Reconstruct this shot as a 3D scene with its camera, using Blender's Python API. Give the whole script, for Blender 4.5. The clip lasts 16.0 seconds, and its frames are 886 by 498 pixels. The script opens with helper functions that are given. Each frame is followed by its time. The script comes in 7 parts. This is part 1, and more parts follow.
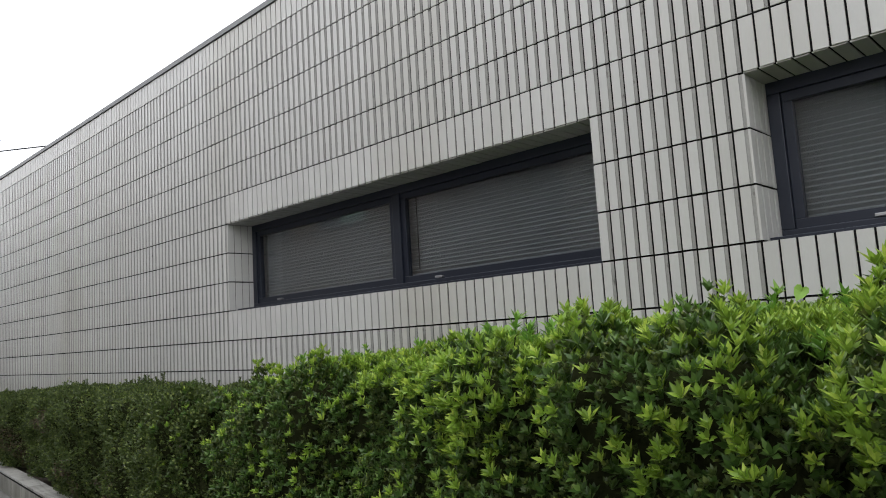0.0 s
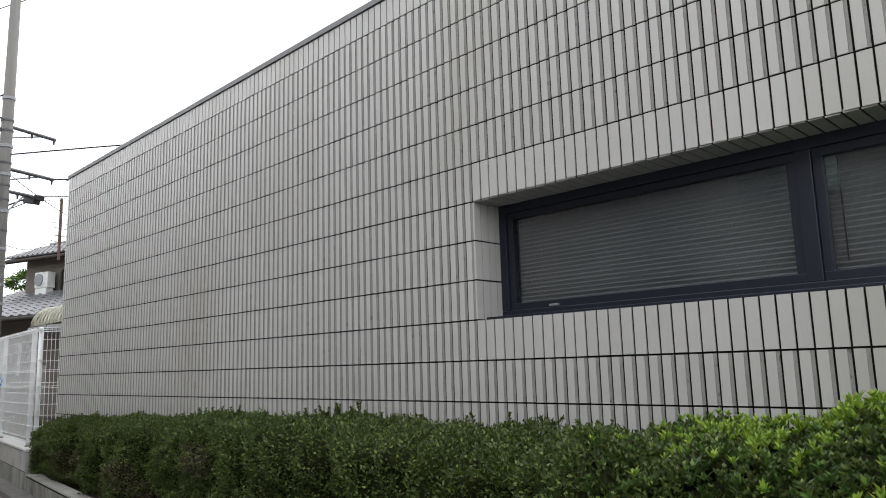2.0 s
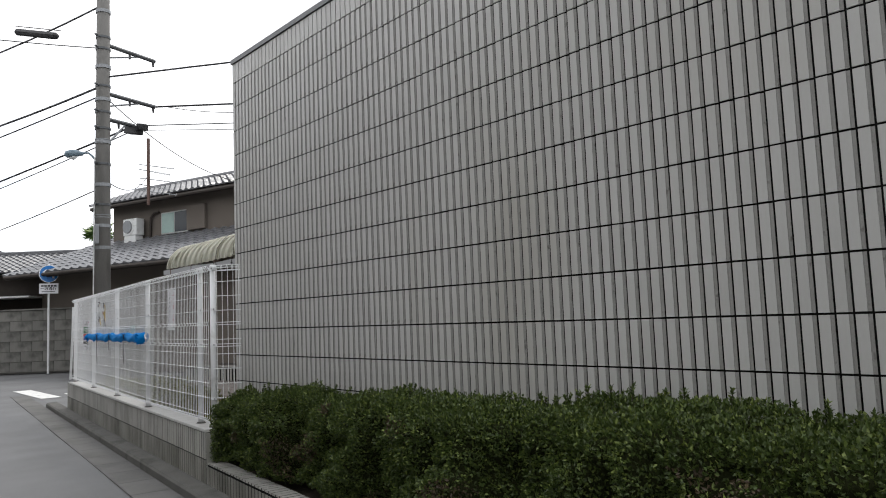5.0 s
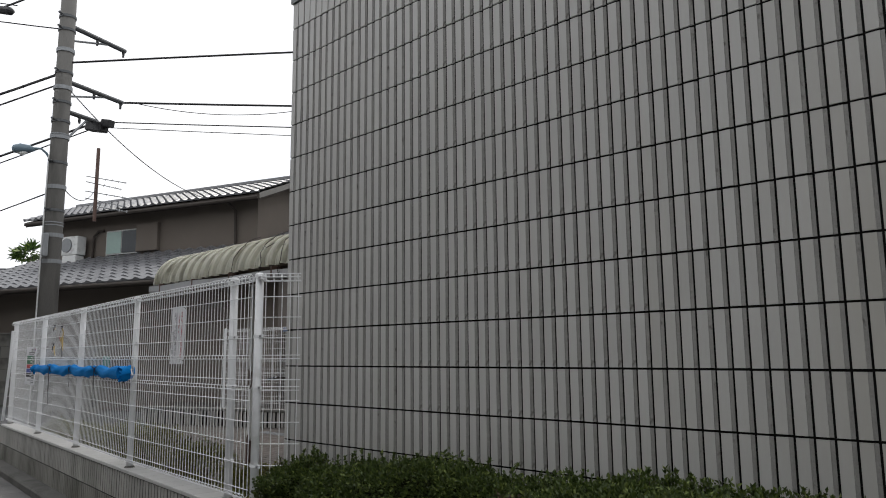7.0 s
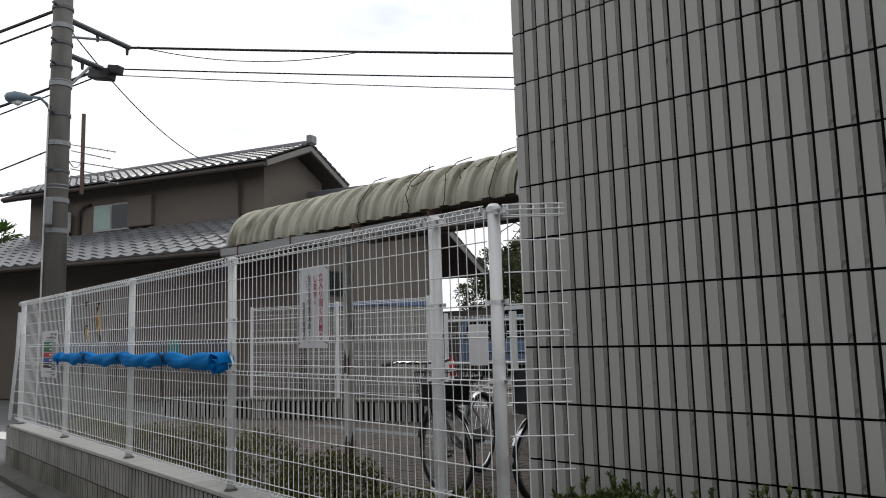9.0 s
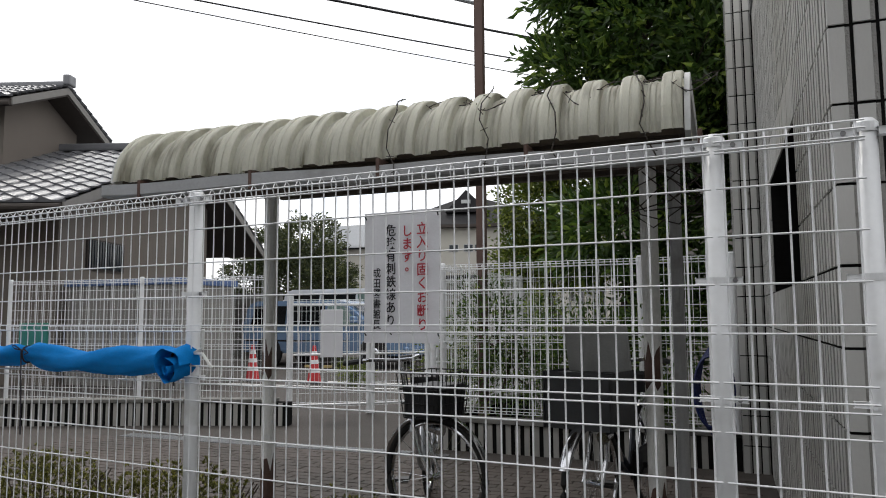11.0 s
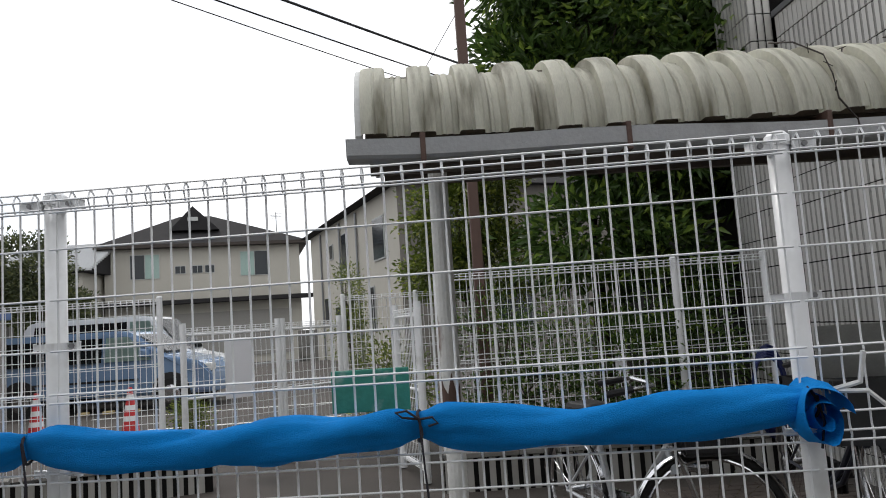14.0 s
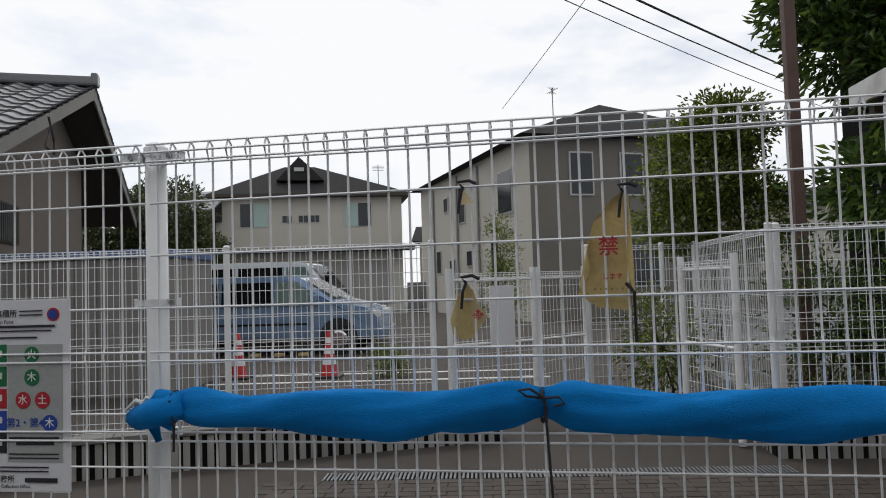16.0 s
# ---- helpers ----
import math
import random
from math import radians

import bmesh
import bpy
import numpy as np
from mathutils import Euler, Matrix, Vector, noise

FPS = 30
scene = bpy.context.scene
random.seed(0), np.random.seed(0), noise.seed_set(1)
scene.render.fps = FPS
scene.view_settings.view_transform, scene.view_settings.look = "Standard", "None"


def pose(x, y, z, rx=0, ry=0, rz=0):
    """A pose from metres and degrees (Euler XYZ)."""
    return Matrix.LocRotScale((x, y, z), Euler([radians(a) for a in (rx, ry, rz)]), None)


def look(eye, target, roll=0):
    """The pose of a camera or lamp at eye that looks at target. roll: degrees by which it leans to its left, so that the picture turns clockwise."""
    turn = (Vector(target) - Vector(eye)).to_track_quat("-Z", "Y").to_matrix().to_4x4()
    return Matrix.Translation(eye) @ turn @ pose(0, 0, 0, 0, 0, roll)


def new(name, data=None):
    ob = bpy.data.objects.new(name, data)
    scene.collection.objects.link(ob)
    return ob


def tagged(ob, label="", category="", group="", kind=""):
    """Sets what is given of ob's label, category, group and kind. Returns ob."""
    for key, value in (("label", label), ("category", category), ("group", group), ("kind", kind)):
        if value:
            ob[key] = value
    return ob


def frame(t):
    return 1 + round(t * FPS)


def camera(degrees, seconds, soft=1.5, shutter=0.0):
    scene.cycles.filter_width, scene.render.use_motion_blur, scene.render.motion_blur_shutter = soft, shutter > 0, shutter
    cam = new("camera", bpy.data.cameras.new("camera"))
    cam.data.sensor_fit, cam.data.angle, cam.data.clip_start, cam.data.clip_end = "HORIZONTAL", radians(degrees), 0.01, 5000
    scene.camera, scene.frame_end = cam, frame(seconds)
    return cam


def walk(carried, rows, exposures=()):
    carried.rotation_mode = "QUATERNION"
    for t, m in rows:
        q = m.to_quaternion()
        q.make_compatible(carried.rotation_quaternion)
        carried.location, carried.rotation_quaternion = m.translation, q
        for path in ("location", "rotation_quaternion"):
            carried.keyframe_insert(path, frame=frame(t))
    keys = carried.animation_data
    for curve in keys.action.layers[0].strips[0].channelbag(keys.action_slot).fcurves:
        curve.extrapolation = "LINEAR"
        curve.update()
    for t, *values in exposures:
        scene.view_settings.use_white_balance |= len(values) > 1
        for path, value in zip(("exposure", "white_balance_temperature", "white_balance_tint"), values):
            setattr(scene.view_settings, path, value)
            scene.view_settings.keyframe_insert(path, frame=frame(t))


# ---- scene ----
cam = camera(62.8, 16.0, soft=1.0)

PATH = [
    (0, (12.376, -2.979, 1.368), (11.0, -1.547, 1.606), -3.5),
    (0.5, (11.742, -3.092, 1.393), (10.368, -1.656, 1.619), 1.72),
    (1, (11.229, -3.129, 1.427), (9.904, -1.653, 1.684), -2.61),
    (1.5, (10.52, -3.158, 1.398), (9.117, -1.772, 1.727), 0.5),
    (2, (9.939, -3.14, 1.411), (8.552, -1.735, 1.729), -1.7),
    (2.5, (9.331, -3.159, 1.417), (7.901, -1.803, 1.759), -1.3),
    (3, (8.746, -3.119, 1.423), (7.34, -1.719, 1.673), -1.1),
    (3.5, (8.118, -3.097, 1.443), (6.625, -1.788, 1.684), 0.1),
    (4, (7.557, -3.054, 1.462), (6.143, -1.658, 1.683), -0.77),
    (4.5, (7.009, -3.021, 1.481), (5.507, -1.714, 1.670), -1.07),
    (4.7, (6.773, -3.013, 1.489), (5.264, -1.711, 1.662), -1.97),
    (6.8, (4.316, -2.806, 1.485), (2.911, -1.412, 1.778), -1.2),
    (7, (4.115, -2.776, 1.5), (2.745, -1.348, 1.788), -0.5),
    (7.5, (3.521, -2.714, 1.511), (2.157, -1.277, 1.789), -2.41),
    (8, (2.938, -2.699, 1.512), (1.575, -1.258, 1.771), -0.6),
    (8.5, (2.359, -2.643, 1.517), (1.038, -1.159, 1.753), -2.1),
    (8.7, (2.154, -2.632, 1.506), (0.819, -1.16, 1.734), -1.8),
    (10.8, (-0.073, -2.32, 1.532), (-0.853, -0.49, 1.741), 0.2),
    (11, (-0.319, -2.333, 1.537), (-1.03, -0.472, 1.719), -0.4),
    (11.5, (-0.83, -2.273, 1.542), (-1.434, -0.371, 1.684), -3.1),
    (12, (-1.286, -2.197, 1.558), (-1.685, -0.241, 1.688), -1.7),
    (12.5, (-1.716, -2.126, 1.573), (-1.863, -0.134, 1.68), -3.9),
    (13, (-2.194, -2.02, 1.602), (-2.212, -0.025, 1.746), -4.1),
    (13.5, (-2.656, -1.902, 1.606), (-2.523, 0.084, 1.805), -1.2),
    (14, (-3.164, -1.753, 1.616), (-3.065, 0.234, 1.822), -3.9),
    (14.5, (-3.693, -1.659, 1.616), (-3.631, 0.334, 1.778), -1.1),
    (15, (-4.178, -1.55, 1.636), (-4.25, 0.445, 1.765), -2.6),
    (15.5, (-4.66, -1.521, 1.651), (-4.77, 0.469, 1.818), -1.3),
    (16, (-5.124, -1.402, 1.65), (-5.229, 0.592, 1.747), -1.8),
]
walk(cam, [(t, look(eye, target, roll)) for t, eye, target, roll in PATH],
     exposures=((0, 0.6), (0.5, 0.74), (1.0, 0.88), (1.5, 0.72), (2.0, 0.53), (3.0, 0.27), (3.5, 0.26), (4.5, 0.2), (7.0, -0.25), (8.7, -0.36), (11.0, -0.06), (12.0, 0.12), (13.5, 0.05), (14.5, -0.3), (16.0, -0.54)))

# ---- world and sun: bright haze with thin cloud, sun soft behind it ----
world = bpy.data.worlds.new("sky")
scene.world = world
world.use_nodes = True
wn, wl = world.node_tree.nodes, world.node_tree.links
wn.clear()
w_out = wn.new("ShaderNodeOutputWorld")
w_bg = wn.new("ShaderNodeBackground")
w_sky = wn.new("ShaderNodeTexSky")
w_sky.sky_type = "NISHITA"
w_sky.sun_disc = False
w_sky.sun_elevation = radians(58)
w_sky.sun_rotation = radians(-35)
w_scale = wn.new("ShaderNodeVectorMath")
w_scale.operation = "SCALE"
w_scale.inputs["Scale"].default_value = 0.17
w_co = wn.new("ShaderNodeTexCoord")
w_map = wn.new("ShaderNodeMapping")
w_map.inputs["Scale"].default_value = (1.6, 1.6, 4.5)
w_noise = wn.new("ShaderNodeTexNoise")
w_noise.inputs["Scale"].default_value = 2.1
w_noise.inputs["Detail"].default_value = 7
w_noise.inputs["Roughness"].default_value = 0.58
w_ramp = wn.new("ShaderNodeValToRGB")
w_ramp.color_ramp.elements[0].position, w_ramp.color_ramp.elements[0].color = 0.32, (0.55, 0.55, 0.55, 1)
w_ramp.color_ramp.elements[1].position, w_ramp.color_ramp.elements[1].color = 0.50, (1, 1, 1, 1)
w_mix = wn.new("ShaderNodeMix")
w_mix.data_type = "RGBA"
w_mix.inputs["B"].default_value = (1.40, 1.41, 1.44, 1)
wl.new(w_co.outputs["Generated"], w_map.inputs["Vector"])
wl.new(w_map.outputs[0], w_noise.inputs["Vector"])
wl.new(w_noise.outputs["Fac"], w_ramp.inputs["Fac"])
wl.new(w_sky.outputs[0], w_scale.inputs[0])
wl.new(w_ramp.outputs["Color"], w_mix.inputs["Factor"])
wl.new(w_scale.outputs[0], w_mix.inputs["A"])
wl.new(w_mix.outputs["Result"], w_bg.inputs["Color"])
w_bg.inputs["Strength"].default_value = 1.0
wl.new(w_bg.outputs[0], w_out.inputs["Surface"])

sun = new("sun", bpy.data.lights.new("sun", "SUN"))
sun.data.energy, sun.data.angle, sun.data.color = 1.0, radians(14), (1.0, 0.96, 0.9)
sun.matrix_world = look((-20, 28, 50), (0, 0, 0))


# ---- materials ----
def material(name, color, rough=0.6, metal=0.0, var=0.12, scale=8.0, fine=90.0, bump=0.15, island=0.0, spec=0.5,
             stain=None, stain_scale=1.5, stain_at=(0.55, 0.72), coat=0.0, stretch=(1, 1, 1), objrand=0.0, depth=0.01):
    """A surface with variation at two scales, fine relief and optional stains of a second colour."""
    mat = bpy.data.materials.new(name)
    mat.use_nodes = True
    n, l = mat.node_tree.nodes, mat.node_tree.links
    b = n["Principled BSDF"]
    b.inputs["Roughness"].default_value = rough
    b.inputs["Metallic"].default_value = metal
    b.inputs["Specular IOR Level"].default_value = spec
    b.inputs["Coat Weight"].default_value = coat
    co = n.new("ShaderNodeTexCoord")
    mp = n.new("ShaderNodeMapping")
    mp.inputs["Scale"].default_value = stretch
    l.new(co.outputs["Object"], mp.inputs["Vector"])
    big = n.new("ShaderNodeTexNoise")
    big.inputs["Scale"].default_value, big.inputs["Detail"].default_value = scale, 4
    small = n.new("ShaderNodeTexNoise")
    small.inputs["Scale"].default_value, small.inputs["Detail"].default_value = fine, 3
    l.new(mp.outputs[0], big.inputs["Vector"])
    l.new(mp.outputs[0], small.inputs["Vector"])
    add = n.new("ShaderNodeMath")
    add.operation = "ADD"
    l.new(big.outputs["Fac"], add.inputs[0])
    l.new(small.outputs["Fac"], add.inputs[1])
    last = add.outputs[0]
    if island or objrand:
        geo = n.new("ShaderNodeNewGeometry")
        inf = n.new("ShaderNodeObjectInfo")
        ma = n.new("ShaderNodeMath")
        ma.operation = "MULTIPLY_ADD"
        l.new(geo.outputs["Random Per Island"] if island else inf.outputs["Random"], ma.inputs[0])
        ma.inputs[1].default_value = (island or objrand) / max(var, 0.01)
        l.new(last, ma.inputs[2])
        last = ma.outputs[0]
    rng = n.new("ShaderNodeMapRange")
    rng.inputs["From Min"].default_value, rng.inputs["From Max"].default_value = 0.5, 1.5 + (island or objrand) / max(var, 0.01)
    rng.inputs["To Min"].default_value, rng.inputs["To Max"].default_value = 1 - var, 1 + var + (island or objrand) * 0.5
    l.new(last, rng.inputs["Value"])
    mul = n.new("ShaderNodeVectorMath")
    mul.operation = "SCALE"
    mul.inputs[0].default_value = color
    l.new(rng.outputs[0], mul.inputs["Scale"])
    out = mul.outputs[0]
    if stain:
        sn = n.new("ShaderNodeTexNoise")
        sn.inputs["Scale"].default_value, sn.inputs["Detail"].default_value = stain_scale, 6
        l.new(mp.outputs[0], sn.inputs["Vector"])
        sr = n.new("ShaderNodeMapRange")
        sr.inputs["From Min"].default_value, sr.inputs["From Max"].default_value = stain_at
        l.new(sn.outputs["Fac"], sr.inputs["Value"])
        mx = n.new("ShaderNodeMix")
        mx.data_type = "RGBA"
        mx.inputs["B"].default_value = (*stain, 1)
        l.new(sr.outputs[0], mx.inputs["Factor"])
        l.new(out, mx.inputs["A"])
        out = mx.outputs["Result"]
    l.new(out, b.inputs["Base Color"])
    if bump:
        bp = n.new("ShaderNodeBump")
        bp.inputs["Strength"].default_value, bp.inputs["Distance"].default_value = bump, depth
        l.new(small.outputs["Fac"], bp.inputs["Height"])
        l.new(bp.outputs[0], b.inputs["Normal"])
    return mat


def leaf_material(name, color, tint, rough=0.42, light=0.18):
    """Foliage: each leaf its own shade, a little light passing through."""
    mat = material(name, color, rough, var=0.12, scale=3, fine=60, bump=0.0)
    n, l = mat.node_tree.nodes, mat.node_tree.links
    b = n["Principled BSDF"]
    geo = n.new("ShaderNodeNewGeometry")
    ramp = n.new("ShaderNodeValToRGB")
    ramp.color_ramp.elements[0].color = (*[c * 0.6 for c in color], 1)
    ramp.color_ramp.elements[1].color = (*tint, 1)
    e = ramp.color_ramp.elements.new(0.7)
    e.color = (*color, 1)
    l.new(geo.outputs["Random Per Island"], ramp.inputs["Fac"])
    l.new(ramp.outputs["Color"], b.inputs["Base Color"])
    tr = n.new("ShaderNodeBsdfTranslucent")
    l.new(ramp.outputs["Color"], tr.inputs["Color"])
    mx = n.new("ShaderNodeMixShader")
    mx.inputs["Fac"].default_value = light
    out = n["Material Output"]
    l.new(b.outputs[0], mx.inputs[1])
    l.new(tr.outputs[0], mx.inputs[2])
    l.new(mx.outputs[0], out.inputs["Surface"])
    return mat


def glass_material(name, color=(0.9, 0.95, 0.95), rough=0.02):
    mat = bpy.data.materials.new(name)
    mat.use_nodes = True
    b = mat.node_tree.nodes["Principled BSDF"]
    b.inputs["Base Color"].default_value = (*color, 1)
    b.inputs["Transmission Weight"].default_value = 1.0
    b.inputs["Roughness"].default_value = rough
    b.inputs["IOR"].default_value = 1.45
    return mat


M_TILE = material("glazed_tile", (0.49, 0.485, 0.468), 0.29, var=0.06, scale=1.2, fine=160, bump=0.06, island=0.06,
                  stain=(0.40, 0.385, 0.345), stain_scale=0.9, stain_at=(0.5, 0.78), stretch=(1, 1, 0.35))
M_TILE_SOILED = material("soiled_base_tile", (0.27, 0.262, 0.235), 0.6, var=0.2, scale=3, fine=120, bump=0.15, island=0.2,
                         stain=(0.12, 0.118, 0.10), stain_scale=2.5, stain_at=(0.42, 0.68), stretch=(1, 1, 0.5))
M_TILE_PART = material("glazed_tile_single", (0.49, 0.485, 0.468), 0.29, var=0.06, scale=1.2, fine=160, bump=0.06, objrand=0.06)
M_TILE_BASE = material("weathered_base_tile", (0.40, 0.39, 0.365), 0.5, var=0.12, scale=3, fine=140, bump=0.12, island=0.12,
                       stain=(0.22, 0.215, 0.19), stain_scale=3, stain_at=(0.45, 0.72), stretch=(1, 1, 0.4))
M_LEDGE = material("rough_tile_edge", (0.31, 0.305, 0.29), 0.85, var=0.2, scale=30, fine=220, bump=0.6,
                   stain=(0.14, 0.137, 0.125), stain_scale=34, stain_at=(0.62, 0.74), stretch=(1, 1, 0.6))
M_JOINT = material("dark_joint_mortar", (0.010, 0.0097, 0.0095), 1.0, var=0.3, spec=0.1)
M_COPING = material("roof_edge_metal", (0.16, 0.165, 0.17), 0.45, 0.6, var=0.1)
M_FRAME = material("navy_window_frame", (0.018, 0.022, 0.035), 0.35, 0.3, var=0.1, bump=0.02)
M_GLASS = glass_material("window_glass", (0.72, 0.76, 0.78))
M_BLIND = material("grey_blind_slat", (0.36, 0.36, 0.37), 0.5, var=0.06, bump=0.0)
# the darkness of the unlit rooms, put into a colour
M_DARK = material("unlit_room_shade", (0.03, 0.03, 0.032), 0.9)
M_ASPHALT = material("asphalt", (0.150, 0.152, 0.155), 0.76, var=0.16, scale=1.3, fine=230, bump=0.55,
                     stain=(0.112, 0.113, 0.115), stain_scale=0.7, stain_at=(0.45, 0.7), depth=0.006)
M_CONCRETE = material("gutter_concrete", (0.21, 0.205, 0.19), 0.88, var=0.2, scale=3, fine=150, bump=0.4,
                      stain=(0.10, 0.098, 0.085), stain_scale=2.2, stain_at=(0.45, 0.72), depth=0.006)
M_GUTTERSLAB = material("damp_gutter_slab", (0.135, 0.133, 0.128), 0.85, var=0.22, scale=2.5, fine=150, bump=0.4, objrand=0.1,
                        stain=(0.085, 0.084, 0.078), stain_scale=1.6, stain_at=(0.42, 0.7), depth=0.006)
M_KERB = material("dirty_kerb_concrete", (0.11, 0.107, 0.098), 0.9, var=0.3, scale=4, fine=120, bump=0.5,
                  stain=(0.05, 0.052, 0.042), stain_scale=3, depth=0.006)
M_PAINT = material("road_paint", (0.72, 0.72, 0.70), 0.7, var=0.15, scale=6, fine=200, bump=0.3, stain=(0.3, 0.3, 0.3), stain_scale=8, stain_at=(0.6, 0.75))
M_YARD = material("yard_paving", (0.052, 0.043, 0.037), 0.85, var=0.2, scale=2.5, fine=160, bump=0.5,
                  stain=(0.042, 0.036, 0.031), stain_scale=1.4, stain_at=(0.45, 0.7), objrand=0.1, depth=0.006)
M_PAVER = material("brown_block_paver", (0.066, 0.052, 0.044), 0.8, var=0.2, scale=6, fine=160, bump=0.4, island=0.25,
                   stain=(0.045, 0.037, 0.031), stain_scale=1.4, stain_at=(0.45, 0.7), depth=0.004)
M_SOIL = material("soil", (0.06, 0.045, 0.033), 0.95, var=0.3, bump=0.8, depth=0.02)
M_WHITE = material("white_coated_steel", (0.83, 0.84, 0.85), 0.34, var=0.05, scale=5, fine=60, bump=0.03,
                   stain=(0.60, 0.60, 0.58), stain_scale=7, stain_at=(0.6, 0.8))
M_STEEL = material("galvanised_bolt", (0.35, 0.35, 0.36), 0.4, 0.8)
M_TARP = material("blue_net_roll", (0.003, 0.21, 0.60), 0.75, spec=0.12, var=0.2, scale=16, fine=240, bump=0.7, depth=0.004, stretch=(1, 1, 3))
M_CORD = material("dark_cord", (0.025, 0.022, 0.03), 0.9)
M_WHITECORD = material("white_cord", (0.7, 0.7, 0.68), 0.8)
M_CANOPY = material("weathered_canopy_sheet", (0.80, 0.79, 0.69), 0.55, var=0.14, scale=4, fine=60, bump=0.25,
                    stain=(0.27, 0.25, 0.17), stain_scale=3.2, stain_at=(0.52, 0.74), stretch=(6, 0.9, 0.9))
M_GUTTER = material("grey_plastic_gutter", (0.36, 0.365, 0.37), 0.5, var=0.12, stain=(0.2, 0.2, 0.19), stain_scale=4)
M_RUSTPOST = material("rusting_painted_post", (0.74, 0.74, 0.72), 0.6, var=0.15, scale=5, fine=80, bump=0.3,
                      stain=(0.13, 0.055, 0.025), stain_scale=3.2, stain_at=(0.60, 0.65), stretch=(1, 1, 0.6))
M_RUST = material("brown_painted_steel", (0.10, 0.058, 0.045), 0.65, var=0.25, stain=(0.06, 0.03, 0.022), stain_scale=4)
M_FASCIA = material("white_painted_board", (0.66, 0.67, 0.66), 0.6, var=0.1, stain=(0.45, 0.45, 0.43), stain_scale=5)
M_WOOD = material("dark_rafter_wood", (0.09, 0.07, 0.055), 0.8, var=0.25)
M_WIRE = material("barbed_wire_steel", (0.045, 0.036, 0.03), 0.7, 0.5)
M_SIGN = material("white_plastic_sheet", (0.80, 0.80, 0.83), 0.4, var=0.04, scale=5, bump=0.08)
M_RED = material("sign_red", (0.45, 0.03, 0.05), 0.6)
M_BLACK = material("sign_black", (0.02, 0.02, 0.025), 0.6)
M_GREENBOX = material("faded_green_plate", (0.045, 0.26, 0.19), 0.6, var=0.2, scale=14, stain=(0.2, 0.36, 0.3), stain_scale=18, stain_at=(0.62, 0.72))
M_YELLOW = material("faded_yellow_sheet", (0.62, 0.47, 0.20), 0.6, var=0.2, scale=12, stain=(0.66, 0.55, 0.33), stain_scale=9, stain_at=(0.5, 0.7))
M_POLEFIT = material("dark_pole_steel", (0.10, 0.105, 0.11), 0.5, metal=0.6, var=0.2)
M_POLE = material("concrete_utility_pole", (0.17, 0.165, 0.155), 0.85, var=0.2, scale=3, fine=100, bump=0.2, stain=(0.10, 0.098, 0.092), stain_scale=3, stretch=(1, 1, 0.2))
M_CABLE = material("black_cable", (0.015, 0.015, 0.017), 0.7)
M_METAL = material("dull_grey_metal", (0.25, 0.26, 0.27), 0.5, 0.6)
M_LAMPBLUE = material("blue_grey_lamp_housing", (0.14, 0.20, 0.245), 0.5)
M_SIGNBLUE = material("road_sign_blue", (0.01, 0.16, 0.48), 0.4)
M_BLOCK = material("weathered_block_wall", (0.19, 0.185, 0.17), 0.92, var=0.22, scale=2.5, fine=70, bump=0.5, objrand=0.18,
                   stain=(0.08, 0.08, 0.072), stain_scale=1.8, stain_at=(0.48, 0.72), depth=0.01)
M_KAWARA = material("kawara_roof_tile", (0.13, 0.132, 0.14), 0.28, var=0.25, scale=5, fine=60, bump=0.15, island=0.25)
M_STUCCO = material("taupe_stucco", (0.148, 0.127, 0.108), 0.92, var=0.08, scale=2, fine=130, bump=0.4)
M_HOUSETRIM = material("dark_eave_timber", (0.045, 0.036, 0.03), 0.8, var=0.2)
M_PALEROOF = material("pale_roof_sheet", (0.50, 0.51, 0.52), 0.5, var=0.1)
M_BARGE = material("grey_painted_bargeboard", (0.20, 0.19, 0.175), 0.7, var=0.12)
M_PALEWALL = material("beige_siding", (0.44, 0.42, 0.37), 0.85, var=0.06, scale=1.5, fine=60, bump=0.1)
M_GREYWALL = material("grey_tile_siding", (0.15, 0.138, 0.122), 0.85, var=0.1, scale=2, fine=50, bump=0.15)
M_SLATE = material("slate_roof", (0.028, 0.027, 0.028), 0.9, var=0.25, scale=3, fine=30, spec=0.2)
M_PANE = material("distant_window_pane", (0.02, 0.026, 0.032), 0.12, var=0.1, bump=0, spec=0.35)
M_CURTAIN = material("pale_green_curtain_pane", (0.30, 0.42, 0.38), 0.25, var=0.1)
M_WINFRAME = material("pale_sash", (0.42, 0.43, 0.42), 0.5)
M_VANBLUE = material("light_blue_car_paint", (0.20, 0.31, 0.48), 0.22, 0.25, var=0.03, bump=0, coat=0.6)
M_VANWHITE = material("white_car_paint", (0.72, 0.75, 0.78), 0.22, 0.0, var=0.03, bump=0, coat=0.6)
M_CARGLASS = material("tinted_car_glass", (0.015, 0.02, 0.022), 0.06, bump=0, spec=0.8)
M_TYRE = material("black_rubber", (0.018, 0.018, 0.018), 0.8)
M_CHROME = material("chrome", (0.62, 0.63, 0.65), 0.18, 1.0, var=0.04, bump=0)
M_CONE = material("crimson_cone", (0.55, 0.035, 0.04), 0.55)
M_BLACKPLASTIC = material("black_plastic", (0.02, 0.02, 0.022), 0.5)
M_BASKET = material("dark_basket_wire", (0.03, 0.03, 0.032), 0.5, 0.4)
M_BARK = material("bark", (0.07, 0.055, 0.04), 0.95, var=0.3, bump=0.8, stretch=(1, 1, 0.3), depth=0.02)
# twig colour taken near black: the shade inside the hedge is in it
M_TWIG_SHADE = material("shaded_hedge_twigs", (0.024, 0.028, 0.012), 1.0, var=0.4, bump=0.5, spec=0.0)
